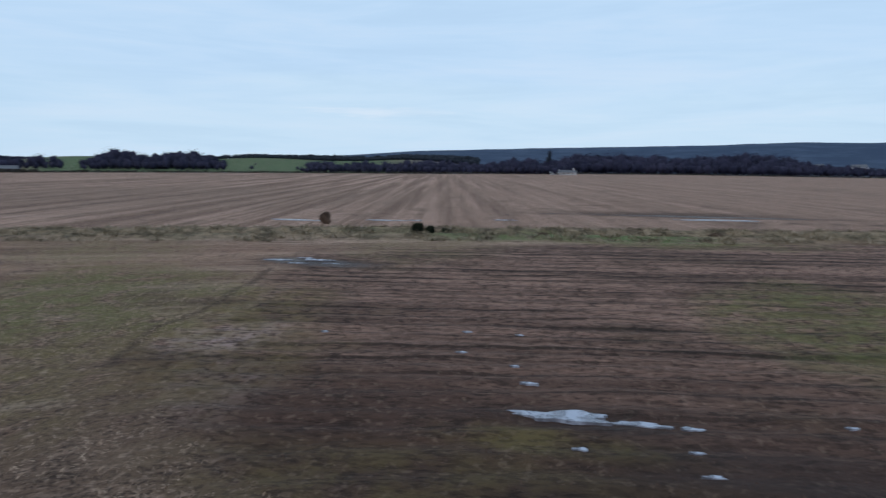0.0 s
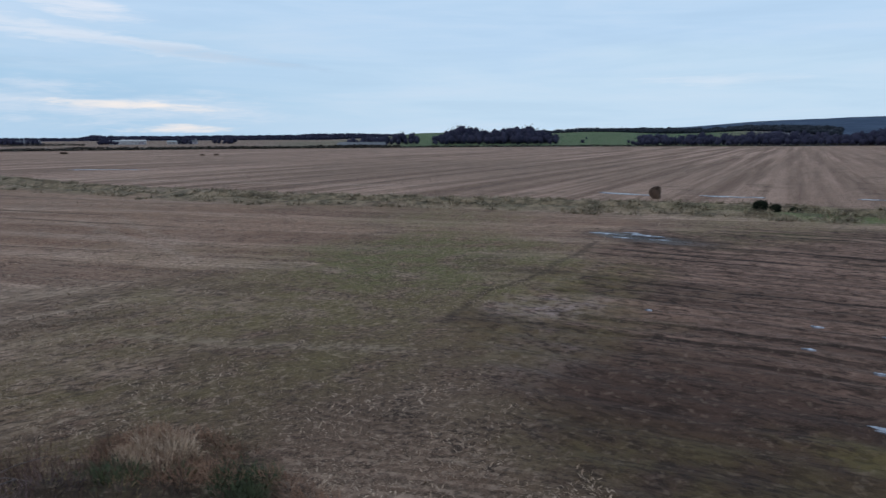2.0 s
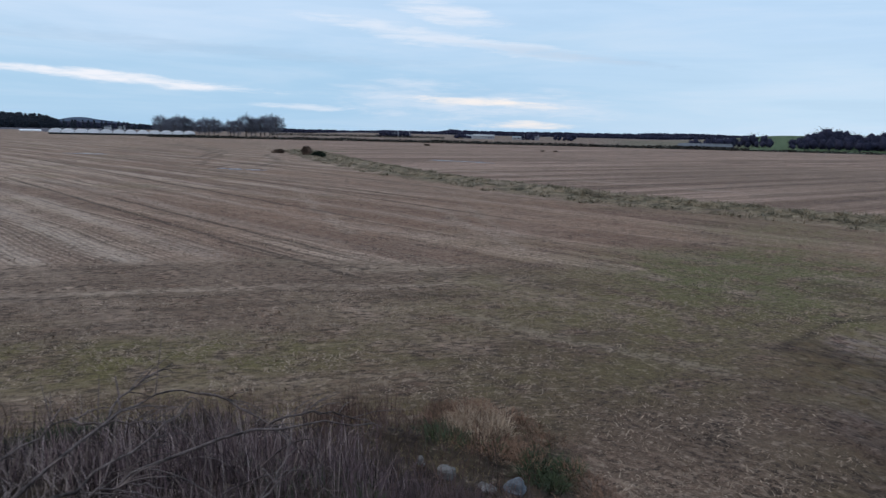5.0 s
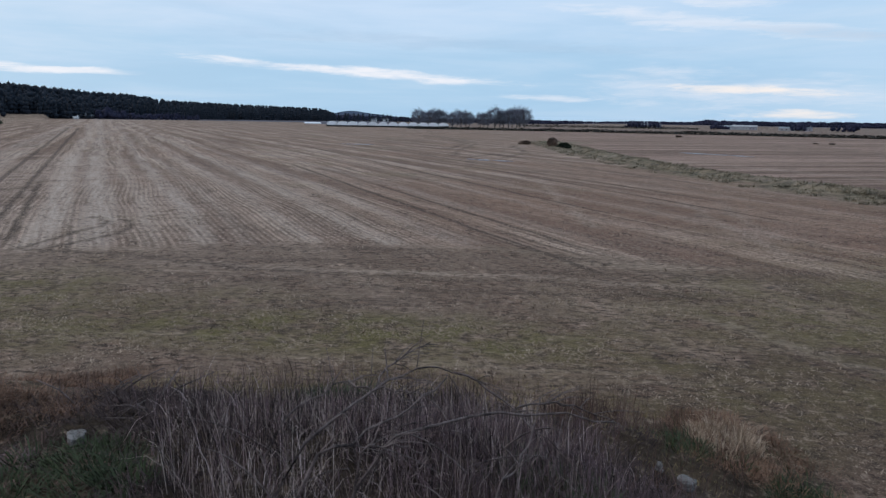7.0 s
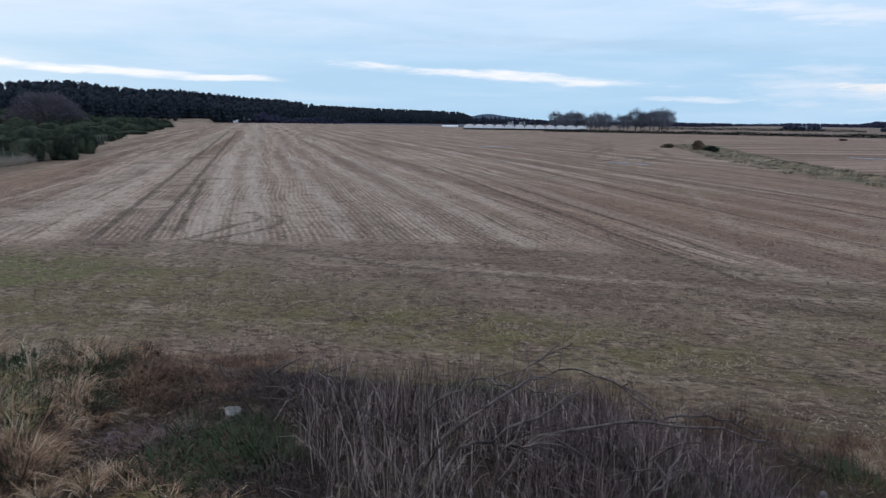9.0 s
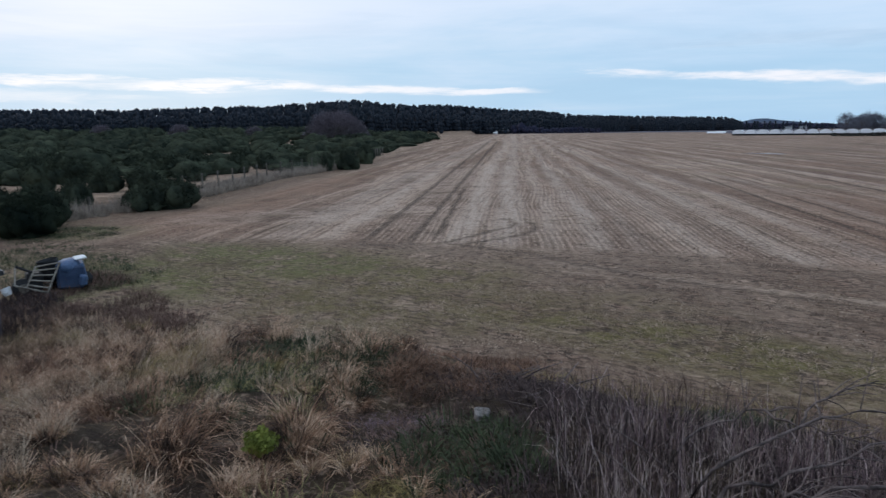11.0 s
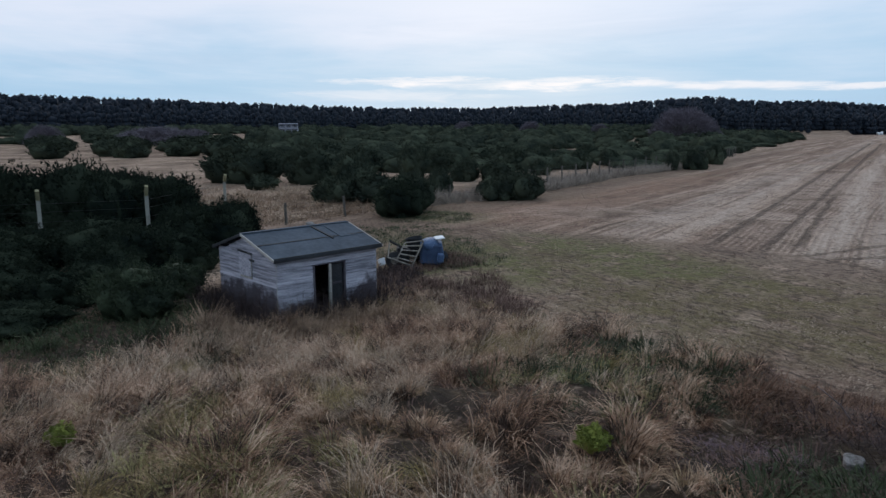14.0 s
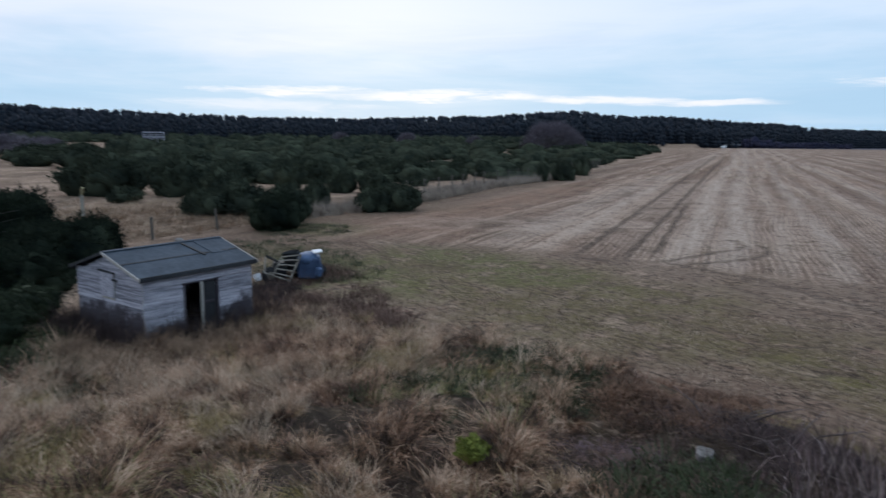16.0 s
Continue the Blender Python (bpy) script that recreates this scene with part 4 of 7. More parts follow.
def make_woods():
    rng = np.random.default_rng(11)
    pines = [joined(pine_pieces(rng, 1.0, 120)) for _ in range(9)]
    rounds = [joined(round_pieces(rng, 1.0, 330, .44)) for _ in range(5)]
    tufts = [joined(round_pieces(rng, 1.0, 90, .60)) for _ in range(5)]
    pine_tops = [(9.0, .3), (9.7, .55), (10.2, .68), (15, .8), (21.5, 1.02), (24.6, 1.42), (27.3, 1.52), (32, 1.95), (35, 1.95), (37.5, 2.15), (39.6, 2.42), (42, 2.3), (45, 2.05), (49.5, 1.9), (52, 1.87), (57, 1.72), (64.7, 1.7), (70.6, 1.87), (78, 2.1), (83.5, 2.24), (94.4, 2.45), (112, 2.7)]
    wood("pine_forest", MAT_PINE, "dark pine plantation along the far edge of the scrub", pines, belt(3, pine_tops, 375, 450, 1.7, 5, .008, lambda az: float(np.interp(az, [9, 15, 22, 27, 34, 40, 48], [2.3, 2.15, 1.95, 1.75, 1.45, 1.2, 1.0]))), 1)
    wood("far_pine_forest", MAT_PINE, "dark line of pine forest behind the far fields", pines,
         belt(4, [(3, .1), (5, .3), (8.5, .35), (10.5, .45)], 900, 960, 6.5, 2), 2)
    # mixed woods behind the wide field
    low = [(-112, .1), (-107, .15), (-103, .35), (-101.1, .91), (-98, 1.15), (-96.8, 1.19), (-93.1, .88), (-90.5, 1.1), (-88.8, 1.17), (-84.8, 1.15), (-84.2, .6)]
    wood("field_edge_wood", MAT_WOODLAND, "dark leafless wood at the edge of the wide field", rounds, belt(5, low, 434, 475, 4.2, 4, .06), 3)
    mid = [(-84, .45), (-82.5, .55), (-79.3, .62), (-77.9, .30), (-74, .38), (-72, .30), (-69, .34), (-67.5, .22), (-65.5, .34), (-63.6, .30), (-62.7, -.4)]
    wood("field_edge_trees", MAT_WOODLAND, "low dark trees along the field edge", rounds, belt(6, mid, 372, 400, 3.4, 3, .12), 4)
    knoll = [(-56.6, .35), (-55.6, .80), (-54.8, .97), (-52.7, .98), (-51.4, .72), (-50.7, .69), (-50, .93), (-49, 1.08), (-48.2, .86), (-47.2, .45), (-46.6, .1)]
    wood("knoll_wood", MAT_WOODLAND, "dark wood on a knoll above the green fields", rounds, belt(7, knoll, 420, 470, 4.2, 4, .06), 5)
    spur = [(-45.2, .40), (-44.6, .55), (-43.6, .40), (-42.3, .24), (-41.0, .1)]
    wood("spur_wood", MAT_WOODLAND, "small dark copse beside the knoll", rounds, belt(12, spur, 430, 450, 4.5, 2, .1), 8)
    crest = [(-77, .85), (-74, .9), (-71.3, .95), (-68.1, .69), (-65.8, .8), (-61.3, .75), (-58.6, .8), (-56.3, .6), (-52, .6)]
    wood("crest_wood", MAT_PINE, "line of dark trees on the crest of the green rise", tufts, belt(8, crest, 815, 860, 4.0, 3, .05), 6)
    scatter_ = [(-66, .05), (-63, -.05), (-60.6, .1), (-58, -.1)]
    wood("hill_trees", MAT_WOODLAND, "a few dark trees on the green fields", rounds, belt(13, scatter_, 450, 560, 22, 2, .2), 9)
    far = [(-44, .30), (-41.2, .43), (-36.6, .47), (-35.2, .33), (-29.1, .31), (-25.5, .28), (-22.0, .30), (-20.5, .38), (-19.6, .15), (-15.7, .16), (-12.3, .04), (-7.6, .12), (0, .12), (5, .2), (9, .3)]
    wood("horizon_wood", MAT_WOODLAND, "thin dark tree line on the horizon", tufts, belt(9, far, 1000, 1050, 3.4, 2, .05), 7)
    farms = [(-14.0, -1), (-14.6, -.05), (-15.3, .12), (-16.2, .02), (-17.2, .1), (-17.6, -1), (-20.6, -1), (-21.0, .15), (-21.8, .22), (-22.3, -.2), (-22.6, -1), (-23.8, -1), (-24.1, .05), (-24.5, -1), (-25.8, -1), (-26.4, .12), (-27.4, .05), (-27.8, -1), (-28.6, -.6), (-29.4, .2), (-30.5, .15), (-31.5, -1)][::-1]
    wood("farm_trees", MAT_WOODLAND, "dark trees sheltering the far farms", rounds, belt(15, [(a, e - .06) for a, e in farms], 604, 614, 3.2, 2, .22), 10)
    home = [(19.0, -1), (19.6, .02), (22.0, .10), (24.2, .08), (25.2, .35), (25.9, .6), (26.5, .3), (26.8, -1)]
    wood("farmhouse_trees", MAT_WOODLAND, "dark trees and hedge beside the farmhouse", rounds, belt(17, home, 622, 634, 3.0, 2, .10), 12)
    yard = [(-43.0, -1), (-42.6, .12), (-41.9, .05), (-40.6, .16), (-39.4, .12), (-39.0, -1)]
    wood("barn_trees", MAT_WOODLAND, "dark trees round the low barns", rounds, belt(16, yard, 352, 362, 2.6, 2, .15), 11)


make_woods()


# ---- scrub: gorse ----
def bush_mesh(name, seed, n, radii, size, mat, lump=.28, flat=.35):
    """A dome of several merging lobes, each a dark core under small sprigs."""
    rng = np.random.default_rng(seed)
    rx, ry, rz = radii
    lobes = [((0, 0, .32 * rz), (.80 * rx, .80 * ry, .84 * rz))]
    for k in range(14):
        a, q = k * 2.4 + rng.random(), .22 + .46 * rng.random()
        up = rz * (.60 - .75 * q + .42 * rng.random())
        s = .34 + .22 * rng.random()
        lobes.append(((rx * q * math.cos(a), ry * q * math.sin(a), up), (s * rx, s * ry, s * rz)))
    pieces = []
    for c, q in lobes:
        ph = rng.random(6) * 6.28
        v, f = mound(rng, [e * .80 for e in q], lump, 8, ph)
        pieces.append((v + c, f))
        v, f = sprigs(rng, int(n * (.22 if c[0] == 0 else .056)), q, size, lump, ph)
        pieces.append((v + c, f))
    v, f = joined(pieces)
    v = v * [1.08, 1.08, 1.22] + [0, 0, .10]
    v[:, 2] = np.maximum(v[:, 2], -.15)
    return tri_mesh(name, v, f, mat)


GORSE = [bush_mesh("gorse_bush", 20 + k, 17000, (1.2, 1.05 + .1 * k, 1.0), .019, MAT_GORSE, .23) for k in range(4)]
LOW_GORSE = [bush_mesh("gorse_bush", 40, 18000, (1.2, 1.15, 1.0), .018, MAT_LOW_GORSE, .26)]
FAR_GORSE = [bush_mesh("gorse_bush", 30 + k, 4600, (1.2, 1.05 + .1 * k, 1.0), .032, MAT_HAZY_GORSE, .23) for k in range(4)]



def stem_mesh():
    me = bpy.data.meshes.new("stem")
    bm = tube(bmesh.new(), [(0, 0, -.1), (.03, .02, .4), (.0, .06, .9)], [.05, .04, .02], 5)
    bm.to_mesh(me)
    bm.free()
    me.materials.append(MAT_BARK)
    return me


STEM = stem_mesh()


def put_bush(x, y, w, h, turn, meshes, k, name, label, category="bush", group=""):
    ob = blank(name, (x, y, zat(x, y) - .05), turn)
    grow = Matrix.Diagonal((w / 2.7, w / 2.7, h / 1.5, 1))
    crown = new("crown", meshes[k % len(meshes)])
    crown.parent = ob
    crown.matrix_local = grow
    for q in range(3):
        stem = new("stem", STEM)
        stem.parent = ob
        stem.matrix_local = grow @ pose(.25 * math.cos(q * 2.1 + k), .25 * math.sin(q * 2.1 + k), -.1, 14 * math.sin(q * 2.1 + k), 14 * math.cos(q * 2.1 + k), 0)
    return tagged(ob, label, category, group)


def make_gorse():
    rng = np.random.default_rng(31)
    label = "dense dark green gorse bush on the rough scrub land"
    k = 0
    # thick hedge behind the shed
    for x, y, w, h in ((-25.0, -4.0, 4.8, 1.9), (-25.4, -.8, 4.0, 1.45), (-25.6, 2.0, 3.8, 1.5), (-26.6, 4.9, 3.4, 1.8), (-28.5, 6.6, 2.8, 1.9), (-31.6, -3.0, 5.6, 3.4), (-31.4, 1.2, 5.0, 3.0),
                       (-23.4, -1.3, 3.2, 1.2), (-23.5, 1.5, 3.0, 1.25), (-23.9, 3.9, 2.6, 1.2), (-23.3, -4.4, 3.8, 1.5), (-27.6, -2.0, 3.8, 1.5), (-27.8, 1.6, 3.6, 1.4), (-27.4, 4.6, 3.0, 1.6), (-34.5, -6.0, 6.0, 3.5), (-18.8, -.7, 2.6, .6), (-19.2, -2.6, 3.0, .8), (-20.6, .2, 2.4, .9), (-21.2, -2.2, 3.0, .95), (-21.4, 1.6, 2.6, .9),
                       (-25.5, -8.0, 5.6, 3.2), (-31.5, 4.4, 4.4, 2.5), (-24.5, -12.5, 5.6, 3.3), (-30, -8, 6.4, 3.3), (-34, -1.5, 6.4, 3.0), (-37, 3.0, 5.5, 2.6)):
        put_bush(x, y, w, h, rng.random() * 360, GORSE, k, "gorse_bush", "tall dark green gorse bush in the thicket behind the shed", group="gorse thicket")
        k += 1
    for x, y, w, h in ((-18.7, 1.9, 2.5, 1.35), (-20.4, 3.2, 1.8, 1.0)):
        put_bush(x, y, w, h, rng.random() * 360, LOW_GORSE, k, "gorse_bush", "low green gorse bush in long grass beside the shed", group="gorse by the shed")
        k += 1
    for x, y, w, h in NEAR_GORSE:
        put_bush(x, y, w, h, rng.random() * 360, GORSE if x * x + y * y < 1500 else FAR_GORSE, k, "gorse_bush", label, group="scattered gorse bushes")
        k += 1
    # the continuous thicket farther off
    few = []
    for q in range(4):
        rg = np.random.default_rng(60 + q)
        ph = rg.random(6) * 6.28
        v, f = joined([mound(rg, (.98, .90, .78), .22, 8, ph), leaves(rg, 440, (1.22, 1.12, 1.0), .058, .22, .76, -.3, ph, .62)])
        few.append((v + [0, 0, .45], f))
    pieces = []
    made = 0
    while made < 1180:
        az, r = 27 + 71 * rng.random(), 76 + 300 * rng.random() ** .8
        x, y = at_az(az, r)
        if not west_of_fence(np.array([x]), np.array([y]))[0] or from_line(np.array([x]), np.array([y]), FENCE)[0] < 3:
            continue
        open_ground = smooth(70, 76, az) * smooth(300, 250, r)
        gap = vnoise(np.array([x * .045]), np.array([y * .045]))[0]
        if gap < (.26 - .18 * smooth(85, 130, r)) * smooth(76, 70, az) + .80 * open_ground:
            continue
        w = 3.6 + 4.4 * rng.random() + r * .006
        v, f = few[made % 4]
        a = rng.random() * 6.28
        c, s = math.cos(a), math.sin(a)
        q = np.stack([(v[:, 0] * c - v[:, 1] * s) * w / 2.4, (v[:, 0] * s + v[:, 1] * c) * w / 2.4, v[:, 2] * (1.1 + 2.5 * rng.random() ** 2) * (1 + .25 * smooth(120, 280, r)) / 1.45], -1)
        pieces.append((q + [x, y, zat(x, y) - .1], f))
        made += 1
    v, f = joined(pieces)
    stuff("gorse_thicket", v, f, MAT_HAZY_GORSE, "wide thicket of dark gorse on the scrub land", "scrub")


NEAR_GORSE = [(-63.3, 15.6, 7.6, 3.3), (-58.5, 20.1, 5.6, 3.0), (-54.1, 22.3, 4.3, 2.7), (-42.6, 16.5, 3.6, 1.7), (-41.6, 18.6, 3.8, 2.0), (-61.1, 31.7, 3.6, 2.8), (-34.6, 17.2, 3.2, 1.9), (-36.6, 18.8, 3.0, 2.2),
              (-54.2, 33.5, 3.0, 2.0), (-52.6, 35.8, 3.6, 1.8), (-39.2, 26.6, 2.6, 1.7), (-38.6, 28.4, 3.2, 1.9), (-57.9, 44.9, 2.4, 1.5), (-56.9, 63.4, 1.9, 2.1),
              (-56.4, 66.6, 2.8, 2.6), (-63.4, 79.0, 2.8, 2.6), (-123.2, .7, 7.2, 2.8), (-126.3, 8.9, 5.5, 2.3), (-120.3, 11.8, 5.5, 2.6), (-123.2, 20.6, 6.7, 2.1), (-115.0, 26.3, 10.0, 3.4),
              (-55.0, 15.0, 2.9, 1.2), (-129.1, -9.2, 2.8, 2.1), (-42.5, 24.1, 2.0, 2.0), (-64.7, 56.5, 3.4, 2.0), (-68.1, 64.0, 3.2, 2.0), (-71.0, 73.3, 3.5, 1.9), (-70.6, 54.8, 5.4, 2.4),
              (-121.4, 52.1, 9.2, 2.7), (-89.8, 52.8, 6.3, 2.8), (-81.5, 56.2, 6.0, 2.6), (-67.5, 38.0, 5.5, 2.6), (-73.0, 31.0, 6.0, 2.7), (-66.0, 47.5, 4.6, 2.4), (-80.0, 42.0, 6.4, 2.8), (-77.0, 22.0, 6.0, 2.7),
              (-88.0, 32.0, 7.0, 2.8), (-79.0, 70.0, 4.6, 2.3), (-73.9, 93.2, 2.0, 1.3), (-80.1, 102.8, 2.0, 1.3), (-88.5, 117.1, 1.9, 1.2), (-94.7, 126.6, 2.0, 1.2)]
make_gorse()


# ---- shed ----
def make_shed():
    turn = 15.0
    s = blank("garden_shed", (-17.7, 5.8, 0.0), turn)
    tagged(s, "weathered grey clapboard shed with a felt roof and open doorway", "shed")
    L, W, E_, RIDGE = 2.98, 2.74, 1.74, 2.16
    bm = boxed((W, L, .10), (0, 0, .02))
    part("floor_frame", bm, MAT_BOARD_DARK, s)
    # corner posts
    for sx in (-1, 1):
        for sy in (-1, 1):
            part("corner_post", boxed((.07, .07, E_), (sx * (W / 2 - .03), sy * (L / 2 - .03), E_ / 2), bevel=.006), MAT_TRIM if sx > 0 else MAT_BOARD, s)
    # boards of the doorway side (+x), with the opening between
    open0, open1, otop = -.44, .44, 1.48
    n, bh = 14, E_ / 14
    rng = random.Random(5)
    for i in range(n):
        z0 = .05 + i * (E_ - .05) / n
        mat = MAT_SHED_SIDE
        for side in (1, -1):
            spans = [(-L / 2 + .01, L / 2 - .01)]
            if side == 1 and z0 + bh * .3 < otop:
                spans = [(-L / 2 + .01, open0), (open1, L / 2 - .01)]
            for a, b in spans:
                sag = rng.uniform(-.018, .018)
                bm = boxed((.018, b - a, bh + .02), (side * (W / 2 + .006), (a + b) / 2, z0 + bh / 2 + sag), (rng.uniform(-.5, .5), -7 * side, 0), .003)
                part("board", bm, mat, s)
    # gable ends
    for side in (-1, 1):
        m = 18
        for i in range(m):
            z0 = .05 + i * (RIDGE - .09) / m
            h = (RIDGE - .09) / m
            half = W / 2 if z0 < E_ - .06 else (W / 2) * max(0.05, (RIDGE - z0 - h) / (RIDGE - E_ + .03))
            bm = boxed((2 * half, .018, h + .02), (0, side * (L / 2 + .006), z0 + h / 2 + rng.uniform(-.008, .008)), (7 * side, rng.uniform(-.5, .5), 0), .003)
            part("board", bm, MAT_SHED_GABLE, s)
    # plain panels behind the gable boards close the triangle under the roof
    for side in (-1, 1):
        bm = bmesh.new()
        rows = [[bm.verts.new((x, side * (L / 2 - .005) - .006 + .012 * k, z)) for x, z in ((-W / 2, E_ - .1), (W / 2, E_ - .1), (0, RIDGE + .02))] for k in (0, 1)]
        bm.faces.new(rows[0])
        bm.faces.new(rows[1][::-1])
        for k in range(3):
            bm.faces.new((rows[0][k], rows[1][k], rows[1][(k + 1) % 3], rows[0][(k + 1) % 3]))
        bmesh.ops.recalc_face_normals(bm, faces=bm.faces[:])
        part("gable_panel", bm, MAT_SHED_GABLE, s)
    # shuttered hatch on the near gable
    hatch = part("hatch", boxed((.56, .03, .62), (.02, -L / 2 - .03, 1.45), (0, 0, 0), .006), MAT_TRIM, s, "grey boarded hatch")
    for k in range(4):
        part("plank", boxed((.13, .012, .60), (-.19 + k * .142, -L / 2 - .052, 1.50), (0, rng.uniform(-1, 1), 0), .003), MAT_BOARD, hatch)
    part("hood", boxed((.66, .06, .03), (.02, -L / 2 - .05, 1.79), (12, 2, 0), .008), MAT_FELT_DARK, hatch, "tarred drip board")
    part("hinge", boxed((.22, .02, .05), (.36, -L / 2 - .06, 1.62), (0, 3, 0), .005), MAT_FELT_DARK, hatch)
    # doorway frame and the door leaf, standing half open
    frame_ = part("door_frame", boxed((.06, .06, otop), (W / 2 - .005, open0 - .02, otop / 2), (0, 0, 0), .006), MAT_BOARD_DARK, s)
    part("jamb", boxed((.06, .06, otop), (W / 2 - .005, open1 + .02, otop / 2), (0, 0, 0), .006), MAT_BOARD_DARK, frame_)
    part("mullion", boxed((.06, .07, otop), (W / 2 - .005, .02, otop / 2), (0, 0, 0), .006), MAT_TRIM, frame_)
    part("lintel", boxed((.05, open1 - open0 + .12, .06), (W / 2 - .005, (open0 + open1) / 2, otop + .02), (0, 0, 0), .006), MAT_BOARD_DARK, frame_)
    leaf = part("door", boxed((.03, .38, otop - .08), (W / 2 - .06, .23, otop / 2), (0, 0, -6), .005), MAT_FELT_DARK, s, "dark door leaf left ajar")
    part("brace", boxed((.02, .30, .06), (W / 2 - .035, .23, .95), (0, 0, -6), .004), MAT_BOARD_DARK, leaf)
    # roof
    half = W / 2 + .11
    rise = RIDGE - E_ + .04
    ang = math.degrees(math.atan2(rise, half))
    slope = math.hypot(half, rise)
    roof = part("roof", boxed((slope + .02, L + .22, .025), (half / 2, 0, E_ + rise / 2 + .03), (0, ang, 0), .004), MAT_FELT, s, "grey-blue mineral felt roof")
    part("roof_slope", boxed((slope + .02, L + .22, .025), (-half / 2, 0, E_ + rise / 2 + .03), (0, -ang, 0), .004), MAT_FELT, roof)
    # felt strips laid with lapped edges
    for sgn in (1, -1):
        for q in (0, 1):
            cx = half * (.25 + .5 * q)
            z = E_ + rise * (1 - cx / half) + .048 - .004 * q
            part("felt_strip", boxed((slope * .53, L + .225, .006), (sgn * cx, 0, z), (0, sgn * ang, 0)), MAT_FELT, roof)
        part("lap_joint", boxed((.04, L + .22, .008), (sgn * half * .5, 0, E_ + rise * .5 + .056), (0, sgn * ang, 0)), MAT_FELT_DARK, roof)
    part("ridge_cap", boxed((.16, L + .23, .02), (0, 0, E_ + rise + .05), (0, 0, 0), .008), MAT_FELT, roof)
    part("fascia", boxed((.03, L + .24, .11), (half + .005, 0, E_ + .015), (0, 0, 0), .006), MAT_FELT_DARK, roof, "dark tarred fascia")
    part("fascia", boxed((.03, L + .24, .11), (-half - .005, 0, E_ + .015), (0, 0, 0), .006), MAT_FELT_DARK, roof)
    for side in (-1, 1):
        for sgn in (-1, 1):
            part("bargeboard", boxed((slope + .04, .03, .07), (sgn * half / 2, side * (L / 2 + .125), E_ + rise / 2 + .02), (0, sgn * ang, 0), .006), MAT_TRIM if sgn > 0 else MAT_FELT_DARK, roof)
    # loose batten, patch and stone on the roof
    part("batten", boxed((.80, .07, .05), (.48, .45, E_ + rise * .60 + .085), (0, ang, 12), .008), MAT_FELT_DARK, roof, "dark batten holding the felt")
    part("felt_patch", boxed((.8, .8, .01), (.42, 1.15, E_ + rise * .70 + .06), (0, ang, 4)), MAT_FELT, roof)
    bm = bmesh.new()
    bmesh.ops.create_icosphere(bm, subdivisions=2, radius=.12, matrix=pose(-.22, .55, E_ + rise * .85 + .12) @ Matrix.Diagonal((1.3, .8, .6, 1)))
    part("stone", bm, MAT_STONE, roof, "pale stone weighing the roof down")


make_shed()


# ---- grass and stalks ----
def scatter(rng, n, ok, az0, az1, r0, r1, power=1.0):
    """Random places in a sector round the camera for which ok holds."""
    xs, ys = [], []
    have = 0
    while have < n:
        az, r = rng.uniform(az0, az1, 4 * n), np.sqrt(r0 ** 2 + (r1 ** 2 - r0 ** 2) * rng.random(4 * n) ** power)
        x, y = -r * np.sin(np.radians(az)), r * np.cos(np.radians(az))
        keep = ok(x, y)
        xs.append(x[keep])
        ys.append(y[keep])
        have += int(keep.sum())
        if not keep.any():
            break
    return np.concatenate(xs)[:n], np.concatenate(ys)[:n]


def tussocks(rng, cx, cy, per, spread, length, width, lean, wind=.8, soft=False):
    """Blades of many tufts that fall outward like fountains, pushed over by the wind."""
    n = len(cx)
    way = 2.4 + 4.0 * (vnoise(cx * .7, cy * .7) - .5) + rng.normal(0, .5, n)
    size = (.55 + .8 * rng.random(n)) * ((.45 + 1.1 * vnoise(cx * 1.3 + 4, cy * 1.3)) if soft else 1)
    t = np.repeat(np.arange(n), per)
    m = len(t)
    a, q = rng.random(m) * 6.283, np.sqrt(rng.random(m)) * spread
    x, y = cx[t] + np.cos(a) * q, cy[t] + np.sin(a) * q
    dirn = np.arctan2(np.sin(a) + wind * np.sin(way[t]), np.cos(a) + wind * np.cos(way[t]))
    return (plumes if soft else blades)(rng, x, y, height(x, y) - .03, length * size[t] * (.5 + .7 * rng.random(m)), width * (.6 + .8 * rng.random(m)), np.abs(rng.normal(lean, .28, m)), dirn, .9)


def plumes(rng, x, y, z, length, width, lean, lean_dir, bend):
    """Softly drooping blades, five triangles each."""
    n = len(x)
    a = rng.random(n) * 6.283
    side = np.stack([np.cos(a), np.sin(a), 0 * a], -1) * (width * .5)[:, None]
    out = np.stack([np.cos(lean_dir), np.sin(lean_dir), 0 * a], -1)
    p = np.stack([x, y, z], -1)
    rows = [p - side, p + side]
    for k, (share, wide) in enumerate(((.38, 1.0), (.34, .9), (.28, 0.0))):
        e = np.minimum(lean * (.55 + .75 * k), 2.1)
        if k:
            turn = lean_dir + rng.normal(0, .45 * k, n)
            out = np.stack([np.cos(turn), np.sin(turn), 0 * a], -1)
        p = p + (out * np.sin(e)[:, None] + np.array([0, 0, 1.0]) * np.cos(e)[:, None]) * (length * share)[:, None]
        rows += [p - side * wide, p + side * wide] if wide else [p]
    v = np.stack(rows, 1).reshape(-1, 3)
    o = np.arange(n)[:, None] * 7
    return v, np.concatenate([o + q for q in ([0, 1, 3], [0, 3, 2], [2, 3, 5], [2, 5, 4], [4, 5, 6])])


def clear_of_shed(x, y, pad=.2):
    c, s = math.cos(radians(15)), math.sin(radians(15))
    u, w = (x + 17.7) * c + (y - 5.8) * s, -(x + 17.7) * s + (y - 5.8) * c
    return (np.abs(u) > 1.38 + pad) | (np.abs(w) > 1.5 + pad)


